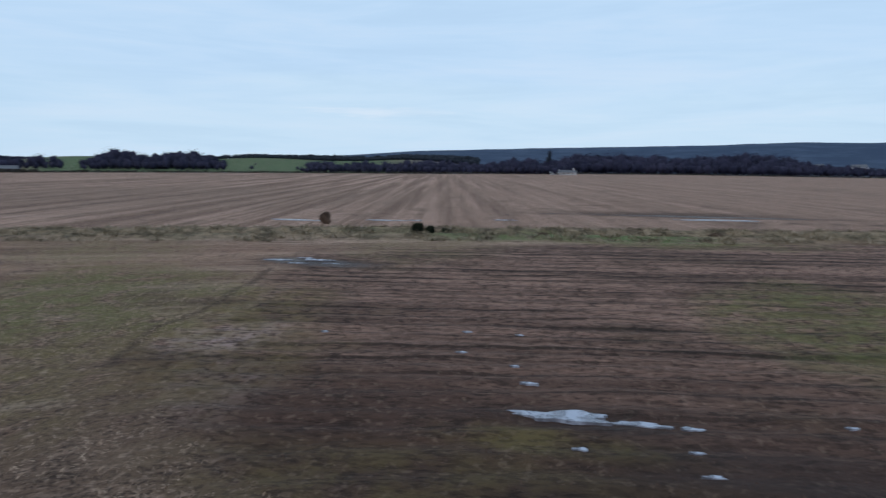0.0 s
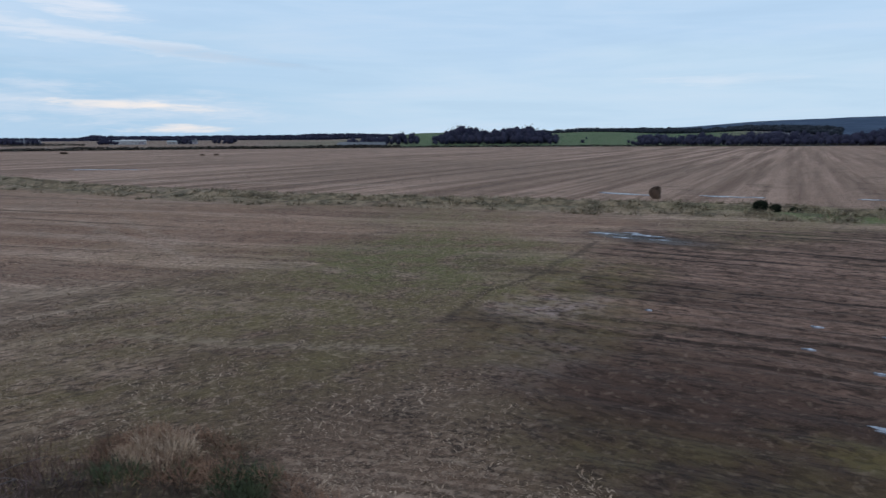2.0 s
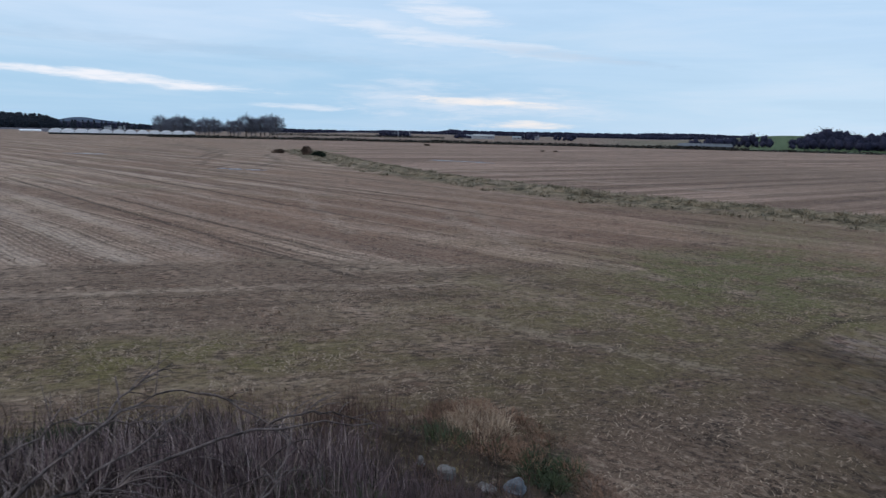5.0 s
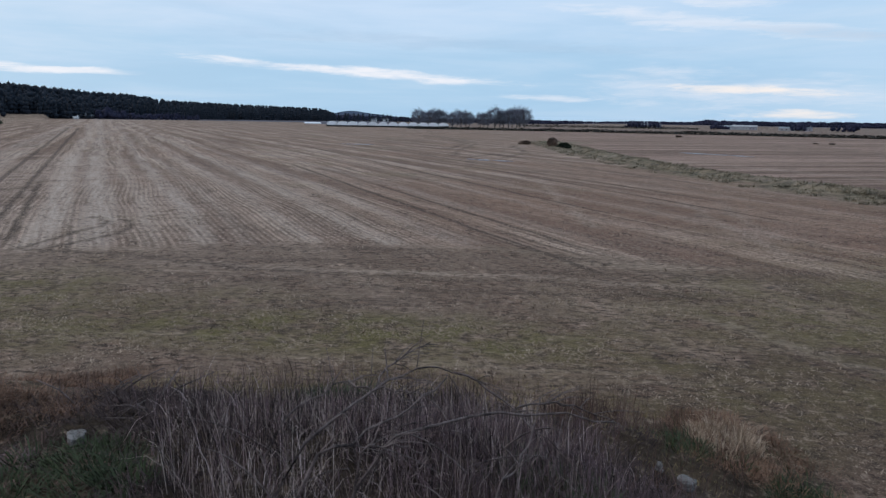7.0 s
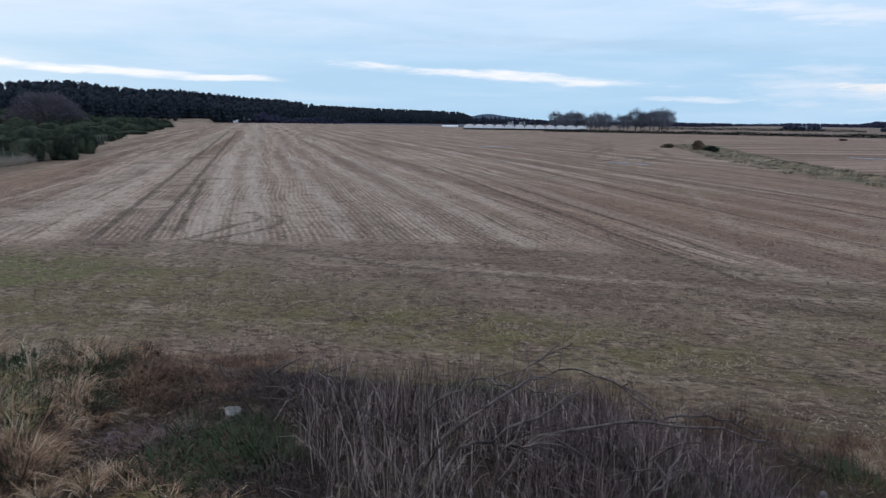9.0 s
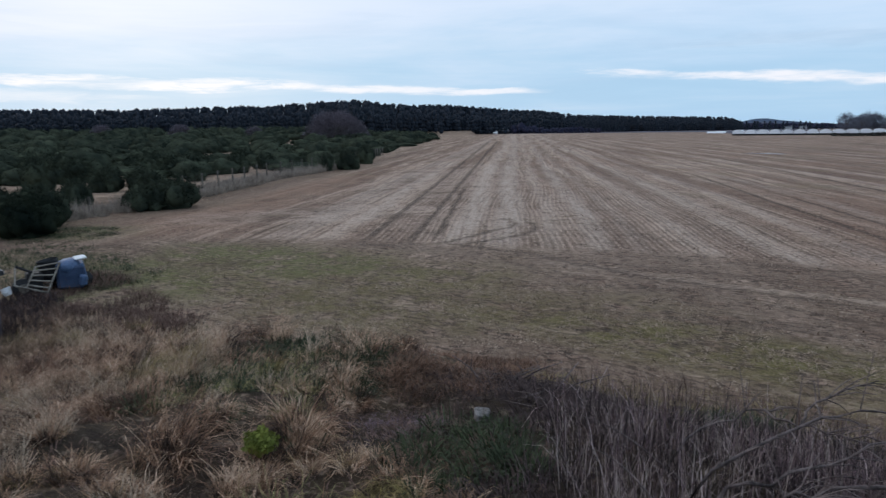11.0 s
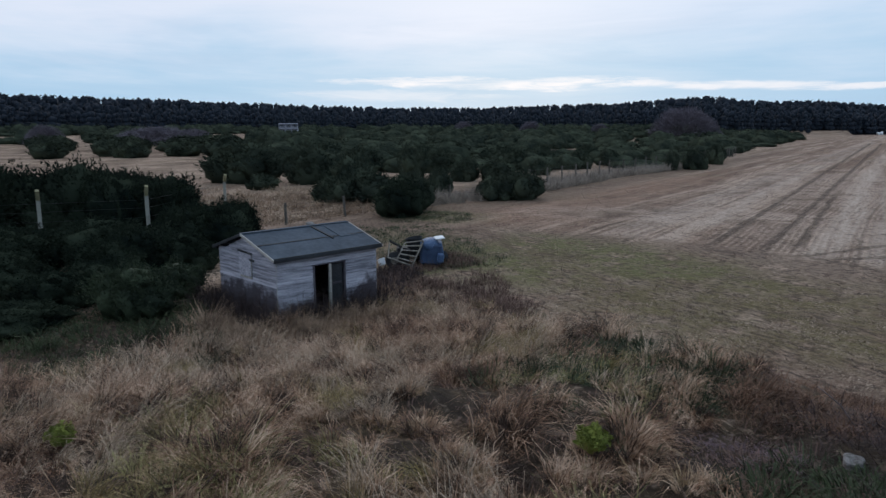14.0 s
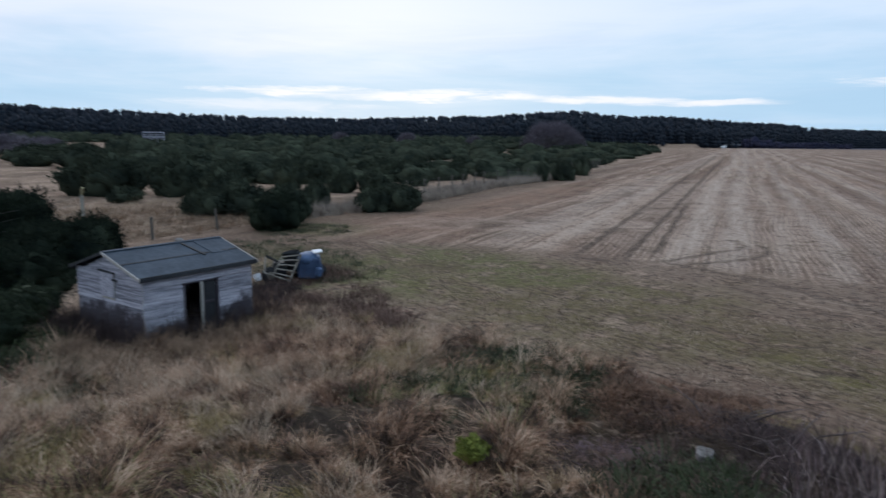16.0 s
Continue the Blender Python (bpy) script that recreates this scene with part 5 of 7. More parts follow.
def make_bank_growth():
    rng = np.random.default_rng(41)

    def near(x, y, cx, cy, rad):
        return np.hypot(x - cx, y - cy) < rad

    def thicket(x, y):
        r, az = polar(x, y)
        w = vnoise(x * .8 + 2, y * .8)
        loose = rng.random(np.shape(x))
        return (az > -24 + 10 * w + 11 * loose) & (az < 24 + 6 * w - 7 * loose) & (r < 8.9 + 1.2 * w - 1.4 * loose)

    def blond(x, y):
        r, az = polar(x, y)
        return (bank_in(x, y) > .15 + .5 * vnoise(x * .8, y * .8)) & (az > 27 + 8 * vnoise(x * .9, y * .9) + 7 * smooth(7.0, 9.0, r)) & clear_of_shed(x, y) & ~near(x, y, -5.0, 7.8, 1.1) & ~near(x, y, -4.75, 6.3, .75) & ~near(x, y, -3.6, 6.0, .9) & (vnoise(x * 1.5 + 5, y * 1.5) > .27) & ((az < 76) | (r < 15.2))

    x, y = scatter(rng, 1150, blond, 28, 104, 4.2, 20)
    v, f = tussocks(rng, x, y, 135, .10, .55, .0056, 1.12, .8, True)
    stuff("bank_grass", v, f, MAT_BANK, "long blond dead grass blown over on the bank", "grass")
    x, y = scatter(rng, 430, lambda a, b: blond(a, b) & (vnoise(a * .6 + 9, b * .6) > .45), 40, 104, 4.2, 18)
    v, f = tussocks(rng, x, y, 60, .09, .62, .0046, .95, 1.6, True)
    stuff("pale_bank_grass", v, f, MAT_STRAW_PALE, "pale seeding grass heads among the bank grass", "grass")
    x, y = scatter(rng, 1700, lambda a, b: (bank_in(a, b) > .3) & clear_of_shed(a, b) & (polar(a, b)[1] > 28), 28, 104, 4.2, 19)
    v, f = tussocks(rng, x, y, 34, .24, .24, .011, .9)
    stuff("low_grass", v, f, MAT_REDSTEM, "short brown dead grass under the tall tufts", "grass")
    # brown bracken and dead dock along the field edge
    def edge(x, y):
        d = bank_in(x, y)
        r, az = polar(x, y)
        return (d > .05) & (d < 3.4) & ((az < -20) | (az > 24)) & (az > -38) & (az < 66) & (vnoise(x * .9 + 3, y * .9) > .46)
    x, y = scatter(rng, 1000, edge, -38, 66, 6, 19)
    v, f = tussocks(rng, x, y, 40, .2, .25, .010, .8)
    stuff("bracken", v, f, MAT_BRACKEN, "rusty dead bracken and dock at the field edge", "bracken")
    x, y = scatter(rng, 200, lambda a, b: (bank_in(a, b) > 0) & (near(a, b, 3.42, 9.2, .4) | near(a, b, 4.84, 8.3, .45) | near(a, b, 4.2, 8.8, .25) | near(a, b, -1.6, 9.8, .6) | near(a, b, -13, 10.8, .9) | near(a, b, -10.5, 9.6, .8)
                   | near(a, b, -8.3, 8.2, .8) | near(a, b, 1.2, 6.6, .7) | near(a, b, -3.55, 5.95, .8)), -40, 60, 5, 19)
    v, f = tussocks(rng, x, y, 60, .2, .32, .012, .7)
    stuff("green_tufts", v, f, MAT_GREENGRASS, "fresh green grass and weeds on the bank", "grass")
    x, y = scatter(rng, 160, lambda a, b: (bank_in(a, b) > .4) & blond(a, b) & (vnoise(a * .5, b * .5 + 7) > .6), 34, 104, 5, 15)
    v, f = tussocks(rng, x, y, 60, .24, .36, .014, .6)
    stuff("green_undergrowth", v, f, MAT_GREENGRASS, "green grass showing between the dead tufts", "grass")
    x, y = scatter(rng, 46, lambda a, b: near(a, b, -4.75, 6.3, .5), 25, 50, 6, 10)
    v, f = tussocks(rng, x, y, 34, .14, .20, .007, 1.35, .6, True)
    stuff("flattened_stems", v, f, MAT_TWIG, "patch of flattened lilac-grey stems in the dead grass", "stems")
    x, y = scatter(rng, 60, lambda a, b: near(a, b, -5.1, 7.8, .75), 20, 50, 7, 12)
    v, f = tussocks(rng, x, y, 44, .2, .26, .008, 1.0, .6, True)
    stuff("russet_patch", v, f, MAT_BRACKEN, "flattened russet bracken beside the twig heap", "bracken")
    x, y = scatter(rng, 70, lambda a, b: near(a, b, 2.7, 10.4, 1.0), -24, -6, 8, 12.6)
    v, f = tussocks(rng, x, y, 14, .14, .42, .007, .3, .3)
    stuff("dock_clump", v, f, MAT_REDSTEM, "clump of dark red dock stalks above the field", "weeds")
    # tall grey stalks
    x, y = scatter(rng, 6200, lambda a, b: thicket(a, b) & (bank_in(a, b) > .6 + 1.4 * vnoise(a * 1.1, b * 1.1)) & ~near(a, b, -5.0, 7.8, 1.1) & ~near(a, b, -4.75, 6.3, .8) & ~near(a, b, -3.6, 6.1, .75) & ~near(a, b, 3.9, 8.6, 1.2), -24, 31, 3.8, 10.6, .8)
    n = len(x)
    v, f = blades(rng, x, y, height(x, y) - .03, (.18 + .72 * rng.random(n) ** 1.6) * (.75 + .3 * smooth(5.0, 7.0, np.hypot(x, y)) - .45 * smooth(7.4, 9.5, np.hypot(x, y))), .0036 + .0065 * rng.random(n) ** 2, np.abs(np.where(rng.random(n) < .3, rng.normal(.85, .35, n), rng.normal(.16, .24, n))), 2.2 + rng.normal(0, 1.5, n), .45)
    stuff("dead_stalks", v, f, MAT_STEM, "tall grey dead stalks standing on the bank", "weeds")
    # purple haze of thin twigs round the fallen shrub, and single stalks at the field edge
    x, y = scatter(rng, 4200, lambda a, b: (bank_in(a, b) > .4) & (np.hypot((a - 1.0) / 2.1, (b - 6.6) / 1.7) + .5 * vnoise(a * 1.3, b * 1.3) < 1.15), -32, 20, 4.5, 9.5)
    n = len(x)
    v, f = blades(rng, x, y, height(x, y) - .02, .25 + .42 * rng.random(n), .0042 * (.6 + .8 * rng.random(n)), np.abs(rng.normal(.35, .4, n)), rng.random(n) * 6.283, .3)
    stuff("shrub_twigs", v, f, MAT_TWIG, "fine purple-brown twigs standing round the fallen shrub", "twigs")
    x, y = scatter(rng, 900, lambda a, b: (bank_in(a, b) > .1) & (bank_in(a, b) < 4.5) & (vnoise(a * .9 + 1, b * .9) > .35), -26, 30, 7.5, 13.0)
    n = len(x)
    v, f = blades(rng, x, y, height(x, y) - .02, .25 + .40 * rng.random(n) ** 1.5, .0075 * (.5 + .9 * rng.random(n)), np.abs(rng.normal(.1, .2, n)), rng.random(n) * 6.283, .3)
    stuff("edge_stalks", v, f, MAT_REDSTEM, "thin brown dead stalks rising at the field edge", "weeds")
    x, y = scatter(rng, 700, lambda a, b: (bank_in(a, b) > .05) & (bank_in(a, b) < 4.2), -24, 28, 8.6, 13.4)
    v, f = tussocks(rng, x, y, 26, .22, .15, .010, .8)
    stuff("edge_turf", v, f, MAT_EDGE_TURF, "olive and tan turf on the slope to the field", "grass")
    x, y = scatter(rng, 900, lambda a, b: (bank_in(a, b) > .3) & ~near(a, b, 3.42, 9.2, .6) & ~near(a, b, 4.6, 8.4, .9) & ~near(a, b, 3.3, 7.9, .45) & ~near(a, b, -4.75, 6.3, .7) & ((polar(a, b)[1] < 30) | near(a, b, -5.2, 9.2, 1.6)), -46, 45, 3.8, 9.4)
    v, f = tussocks(rng, x, y, 36, .25, .30, .009, .8)
    stuff("thicket_litter", v, f, MAT_TANGLE, "grey tangled litter under the dead stalks", "weeds")
    x, y = scatter(rng, 1500, lambda a, b: thicket(a, b) & (bank_in(a, b) > .6), -20, 24, 3.8, 8.0)
    n = len(x)
    v, f = blades(rng, x, y, height(x, y) - .03, .30 + .5 * rng.random(n), .0058 * (.5 + .9 * rng.random(n)), np.abs(rng.normal(.25, .35, n)), rng.random(n) * 6.283, .4)
    stuff("pale_stalks", v, f, MAT_PALE_STALK, "pale bleached stalks among the dead weeds", "weeds")
    x, y = scatter(rng, 700, lambda a, b: (bank_in(a, b) > .5) & (polar(a, b)[1] < -9), -30, -9, 5.5, 11)
    n = len(x)
    v, f = blades(rng, x, y, height(x, y) - .03, .14 + .30 * rng.random(n), .010 * (.5 + .9 * rng.random(n)), np.abs(rng.normal(.1, .2, n)), rng.random(n) * 6.283, .3)
    stuff("dock_stalks", v, f, MAT_REDSTEM, "dark red dead dock stalks on the bank", "weeds")
    x, y = scatter(rng, 34, lambda a, b: (bank_in(a, b) > .1) & near(a, b, 4.42, 9.8, .55), -42, -14, 5.5, 12)
    v, f = tussocks(rng, x, y, 44, .12, .42, .009, .5)
    stuff("edge_grass", v, f, MAT_STRAW_PALE, "tuft of pale dead grass at the bank edge", "grass")
    x, y = scatter(rng, 130, lambda a, b: near(a, b, -20.2, 9.3, 1.3) | near(a, b, -19.2, 8.6, .9), 50, 75, 18, 30)
    v, f = tussocks(rng, x, y, 26, .3, .42, .016, .6)
    stuff("machine_weeds", v, f, MAT_WEED, "dark dead weeds round the old machine", "weeds")
    x, y = scatter(rng, 420, lambda a, b: near(a, b, -22.5, 12.8, 2.4) | near(a, b, -26, 13, 3.0) | near(a, b, -29, 14, 2.6) | near(a, b, -33, 18, 2.5), 50, 75, 18, 45)
    v, f = tussocks(rng, x, y, 26, .3, .26, .016, .7)
    stuff("green_rough", v, f, MAT_GREENGRASS, "green rough grass by the field corner", "grass")
    x, y = scatter(rng, 170, lambda a, b: clear_of_shed(a, b, .35) & ~clear_of_shed(a, b, 1.7) & (np.hypot(a, b) < 17.2), 58, 82, 12.5, 18.5)
    v, f = tussocks(rng, x, y, 70, .16, .60, .0075, .9, .8, True)
    stuff("shed_front_grass", v, f, MAT_STRAW, "tall tan seeding grass in front of the shed", "grass")
    x, y = scatter(rng, 120, lambda a, b: blond(a, b) & (vnoise(a * .8 + 2, b * .8 + 5) > .52), 44, 84, 4.6, 11)
    v, f = tussocks(rng, x, y, 70, .15, .48, .0062, 1.1, .8, True)
    stuff("yellow_grass", v, f, MAT_YELLOW, "yellow-green living grass among the dead tufts", "grass")
    x, y = scatter(rng, 420, lambda a, b: (bank_in(a, b) > .2) & clear_of_shed(a, b, .3), 74, 104, 13.2, 19.5)
    v, f = tussocks(rng, x, y, 34, .26, .34, .014, .8, .5, True)
    stuff("shade_weeds", v, f, MAT_GREENGRASS, "low dark green weeds and grass under the gorse", "weeds")
    # matted turf on the top of the bank
    x, y = scatter(rng, 1500, lambda a, b: (bank_in(a, b) > 1.0), 0, 360, .3, 8)
    v, f = tussocks(rng, x, y, 20, .3, .18, .012, .9)
    stuff("matted_turf", v, f, MAT_REDSTEM, "matted brown turf on the top of the bank", "grass")
    x, y = scatter(rng, 340, lambda a, b: west_of_fence(a, b), 60, 80, 36, 58)
    v, f = tussocks(rng, x, y, 26, .45, .50, .024, .7)
    stuff("pale_heath_grass", v, f, MAT_STRAW_PALE, "pale tan tussocks on the heath behind the shed", "grass")
    x, y = scatter(rng, 330, lambda a, b: (near(a, b, -18.4, 10.2, 2.3) | near(a, b, -21.6, 12.0, 1.7) | near(a, b, -15.5, 10.2, 1.6)) & clear_of_shed(a, b, .2) & (vnoise(a * 1.1, b * 1.1 + 3) > .3), 45, 70, 13, 28)
    v, f = tussocks(rng, x, y, 30, .24, .42, .011, .55, .5)
    stuff("corner_weeds", v, f, MAT_REDSTEM, "dark brown dead weeds between shed, machine and field", "weeds")
    # pile of dead twigs at the edge of the thicket
    x, y = scatter(rng, 60, lambda a, b: near(a, b, -3.85, 8.4, .6), 15, 40, 7, 12)
    v, f = tussocks(rng, x, y, 40, .3, .34, .009, 1.0, .3)
    stuff("twig_pile", v, f, MAT_TANGLE, "heap of dark dead twigs at the bank edge", "twigs")
    # rough grass round the shed and on the heath
    def moor(x, y):
        return ((bank_in(x, y) > .3) | west_of_fence(x, y)) & clear_of_shed(x, y, .05) & ((polar(x, y)[1] < 76.5) | (np.hypot(x, y) > 34))
    x, y = scatter(rng, 1500, moor, 55, 100, 15.5, 52, 1.0)
    v, f = tussocks(rng, x, y, 26, .45, .48, .028, .6)
    stuff("heath_grass", v, f, MAT_STRAW, "tan tussock grass round the shed and on the heath", "grass")
    x, y = scatter(rng, 420, lambda a, b: clear_of_shed(a, b, .05) & ~clear_of_shed(a, b, .6), 55, 90, 14, 22)
    v, f = tussocks(rng, x, y, 18, .16, .72, .009, .16, .2)
    stuff("shed_weeds", v, f, MAT_WEED, "dark dead weeds growing against the shed walls", "weeds")


def make_field_litter():
    rng = np.random.default_rng(43)

    def field(x, y):
        r, az = polar(x, y)
        return (bank_in(x, y) <= 0) & ~west_of_fence(x, y) & (from_line(x, y, DITCH) > 4) & (vnoise(x * 1.7, y * 1.7) > .30) & ~inside(x, y, PLOUGH) & (np.hypot((x - 11) / 10, (y - 12) / 8) + .8 * rng.random(len(x)) > .95)

    for name, n, r0, r1, ln, wd in (("straw_litter", 42000, 8.5, 22, .10, .020), ("far_straw_litter", 44000, 22, 60, .12, .032)):
        x, y = scatter(rng, n, field, -108, 66, r0, r1)
        v, f = blades(rng, x, y, height(x, y) - .01, ln * (.5 + rng.random(n)), wd * (.5 + rng.random(n)), np.abs(rng.normal(1.2, .3, n)), rng.random(n) * 6.283, .3)
        stuff(name, v, f, MAT_STUBBLE, "short stubble and chopped straw on the field", "stubble")
    x, y = scatter(rng, 26000, lambda a, b: inside(a, b, PLOUGH) & (bank_in(a, b) <= 0), -108, -40, 8.5, 36)
    n = len(x)
    v, f = blades(rng, x, y, height(x, y) - .01, .07 * (.5 + rng.random(n)), .014 * (.5 + rng.random(n)), np.abs(rng.normal(.9, .4, n)), rng.random(n) * 6.283, .4)
    stuff("wet_stubble", v, f, MAT_DARK_STUBBLE, "dark wet stubble in the rutted corner", "stubble")
    x, y = scatter(rng, 18000, lambda a, b: field(a, b) & ~inside(a, b, PLOUGH), -108, 66, 8.5, 26)
    n = len(x)
    v, f = blades(rng, x, y, height(x, y) + .01, .085 * (.5 + rng.random(n)), .011 * (.5 + rng.random(n)), np.abs(rng.normal(1.35, .2, n)), rng.random(n) * 6.283, .2)
    stuff("loose_straw", v, f, MAT_STUBBLE, "loose pale straws lying on the stubble", "straw")
    x, y = scatter(rng, 6000, lambda a, b: (np.hypot(a - 20.5, b - 20) < 7.5 * vnoise(a * .5, b * .5) + 2) | (np.hypot((a - 24) / 7, (b + 6.5) / 4.5) < 1), -108, 40, 9, 32)
    n = len(x)
    v, f = blades(rng, x, y, height(x, y) - .01, .07 * (.5 + rng.random(n)), .014 * (.5 + rng.random(n)), np.abs(rng.normal(.8, .3, n)), rng.random(n) * 6.283, .4)
    stuff("green_regrowth", v, f, MAT_GREENGRASS, "sparse green regrowth in the stubble", "grass")
    # rough ditch
    x, y = scatter(rng, 1700, lambda a, b: (from_line(a, b, DITCH) < 4.6 + 1.5 * (vnoise(a * .4, b * .4) - .5)) & (vnoise(a * .7, b * .7) > .40), -110, -4, 28, 165, 1.3)
    v, f = tussocks(rng, x, y, 24, .4, .40, .045, .7, .4)
    stuff("ditch_grass", v, f, MAT_TUSSOCK, "coarse green and tan tussocks along the ditch", "grass")
    x, y = scatter(rng, 760, lambda a, b: (from_line(a, b, FENCE) < 1.1), 30, 62, 34, 92, 1.1)
    v, f = tussocks(rng, x, y, 34, .4, .85, .026, .3, .4)
    stuff("fence_grass", v, f, MAT_GREY_GRASS, "tall pale grass along the wire fence", "grass")


make_bank_growth()
make_field_litter()


# ---- the bare shrub on the bank ----
def make_shrub():
    rng = random.Random(9)
    s = blank("fallen_shrub", (-.35, 5.6, zat(-.35, 5.6)))
    tagged(s, "leafless shrub with long grey branches arching over the bank", "shrub")
    base = Vector(s.location)
    arcs = [
        ((-1.16, 5.48, 2.26), (-0.45, 6.38, 2.49), (0.12, 6.80, 2.41)),
        ((0.12, 6.80, 2.41), (0.72, 6.56, 2.14), (1.33, 5.85, 1.72)),
        ((-0.39, 5.59, 2.24), (0.67, 6.06, 2.28), (1.74, 6.37, 2.04)),
        ((-1.02, 5.30, 2.21), (-0.46, 5.88, 2.27), (0.06, 6.60, 2.40)),
        ((-1.51, 6.12, 2.17), (-1.08, 6.81, 2.23), (-0.70, 7.17, 2.22)),
        ((-0.69, 6.56, 2.28), (-0.49, 7.08, 2.40), (-0.14, 7.50, 2.48)),
        ((-1.00, 6.73, 2.30), (-0.52, 6.58, 2.27), (-0.11, 6.50, 2.32)),
        ((-0.65, 5.26, 2.27), (-0.42, 5.38, 2.28), (-0.16, 5.40, 2.23)),
        ((0.68, 6.16, 2.23), (1.20, 6.49, 2.21), (1.66, 6.59, 2.02)),
        ((0.48, 5.18, 2.04), (0.78, 5.75, 2.05), (1.00, 6.32, 2.35)),
    ]
    for k, (a, m, b) in enumerate(arcs):
        a, m, b = Vector(a) - base, Vector(m) - base, Vector(b) - base
        ctrl = 2 * m - (a + b) / 2
        pts = [a.lerp(ctrl, t).lerp(ctrl.lerp(b, t), t) + Vector((rng.uniform(-.03, .03), rng.uniform(-.03, .03), rng.uniform(-.03, .03))) for t in [i / 9 for i in range(10)]]
        if k in (0, 2, 3, 4, 7, 9):
            root = a + (a - m) * .45
            root.z = zat(base.x + root.x, base.y + root.y) - base.z - .05
            pts = [root, root.lerp(a, .5) + (a - m) * .08] + pts
        thick = .019 if k in (0, 2, 3) else .013
        bm = tube(bmesh.new(), pts, [thick * (1 - .07 * i * 10 / len(pts)) for i in range(len(pts))], 5)
        limb = part("branch", bm, MAT_BRANCH, s, smoothed=True)
        for q in range(11):
            bm = bmesh.new()
            i = rng.randrange(2, 9)
            p = pts[i]
            d = (pts[i] - pts[i - 1]).normalized() + Vector((rng.uniform(-.8, .8), rng.uniform(-.8, .8), rng.uniform(-.5, .9)))
            ln = rng.uniform(.15, .55)
            tube(bm, [p, p + d.normalized() * ln * .5, p + d.normalized() * ln + Vector((0, 0, -.05))], [.0065, .005, .003], 3)
            part("twig", bm, MAT_BRANCH, limb)
    # the lower tangle
    for k in range(16):
        x, y = rng.uniform(-1.6, 1.7), rng.uniform(-.6, 1.3)
        a = Vector((x, y, zat(base.x + x, base.y + y) - base.z + rng.uniform(-.05, .3)))
        b = a + Vector((rng.uniform(-1.0, 1.0), rng.uniform(-.2, .7), rng.uniform(.05, .5)))
        c = (a + b) / 2 + Vector((0, 0, rng.uniform(.15, .4)))
        pts = [a.lerp(c, t).lerp(c.lerp(b, t), t) for t in [i / 7 for i in range(8)]]
        part("branch", tube(bmesh.new(), pts, [.012 * (1 - .09 * i) for i in range(8)], 4), MAT_BRANCH, s, smoothed=True)


make_shrub()


def make_brush_heap():
    rng = random.Random(21)
    x0, y0 = -3.75, 7.75
    heap = blank("brush_heap", (x0, y0, zat(x0, y0)))
    tagged(heap, "heap of dark broken branches at the edge of the thicket", "branches")
    for k in range(20):
        x, y, a = rng.uniform(-.7, .6), rng.uniform(-.7, .8), rng.uniform(0, math.tau)
        ln, up = rng.uniform(.35, .9), rng.uniform(.10, .75)
        foot = Vector((x, y, zat(x0 + x, y0 + y) - heap.location.z - .04))
        way = Vector((math.cos(a), math.sin(a), up)).normalized()
        kink = foot + way * ln * .5 + Vector((rng.uniform(-.06, .06), rng.uniform(-.06, .06), rng.uniform(0, .07)))
        end = foot + way * ln + Vector((rng.uniform(-.08, .08), rng.uniform(-.08, .08), -.05))
        thick = rng.uniform(.006, .016)
        limb = part("branch", tube(bmesh.new(), [foot, kink, end], [thick, thick * .8, thick * .4], 5), MAT_BRANCH, heap, smoothed=True)
        tip = kink + Vector((rng.uniform(-.25, .25), rng.uniform(-.25, .25), rng.uniform(.05, .25)))
        part("twig", tube(bmesh.new(), [kink, kink.lerp(tip, .5) + Vector((0, 0, .02)), tip], [thick * .5, thick * .35, .002], 4), MAT_BRANCH, limb)


make_brush_heap()


def rock(name, place, size, mat, label, seed):
    rng = random.Random(seed)
    bm = bmesh.new()
    bmesh.ops.create_icosphere(bm, subdivisions=3, radius=1.0)
    ph = [rng.uniform(0, 6) for _ in range(3)]
    for v in bm.verts:
        k = 1 + .16 * math.sin(3 * v.co.x + ph[0]) + .14 * math.sin(4 * v.co.y + ph[1]) + .10 * math.sin(6 * v.co.z + ph[2]) + rng.uniform(-.03, .03)
        v.co = Vector((v.co.x * size[0], v.co.y * size[1], v.co.z * size[2])) * k
    me = bpy.data.meshes.new(name)
    bm.to_mesh(me)
    bm.free()
    me.materials.append(mat)
    ob = new(name, me)
    ob.matrix_world = pose(place[0], place[1], zat(*place) + size[2] * .45, 0, 0, rng.uniform(0, 360))
    return tagged(ob, label, "stone", "stones on the bank")


rock("stone", (3.16, 8.0), (.14, .10, .09), MAT_STONE, "pale grey stone half sunk in the bank", 1)
rock("stone", (3.64, 7.8), (.13, .09, .06), MAT_STONE, "flat pale stone lying in dead grass", 2)
rock("stone", (4.11, 7.86), (.20, .13, .10), MAT_STONE_DARK, "dark blue-grey boulder on the bank", 3)
rock("stone", (2.88, 8.25), (.06, .06, .07), MAT_STONE, "small brown stone on the bank", 4)
rock("stone", (-3.95, 6.9), (.13, .09, .07), MAT_STONE, "whitish stone among green weeds", 5)


def moss_tuft(x, y, w, seed):
    rng = np.random.default_rng(seed)
    v, f = joined([mound(rng, (w * .45, w * .4, w * .35), .2, 8), leaves(rng, 1500, (w * .55, w * .5, w * .45), w * .045, .2, .7, -.2)])
    ob = new("moss_tuft", tri_mesh("moss_tuft", v + [0, 0, w * .4], f, MAT_MOSS))
    ob.matrix_world = pose(x, y, zat(x, y) + .12)
    tagged(ob, "bright yellow-green moss tuft in the dead grass", "plant", "moss tufts")


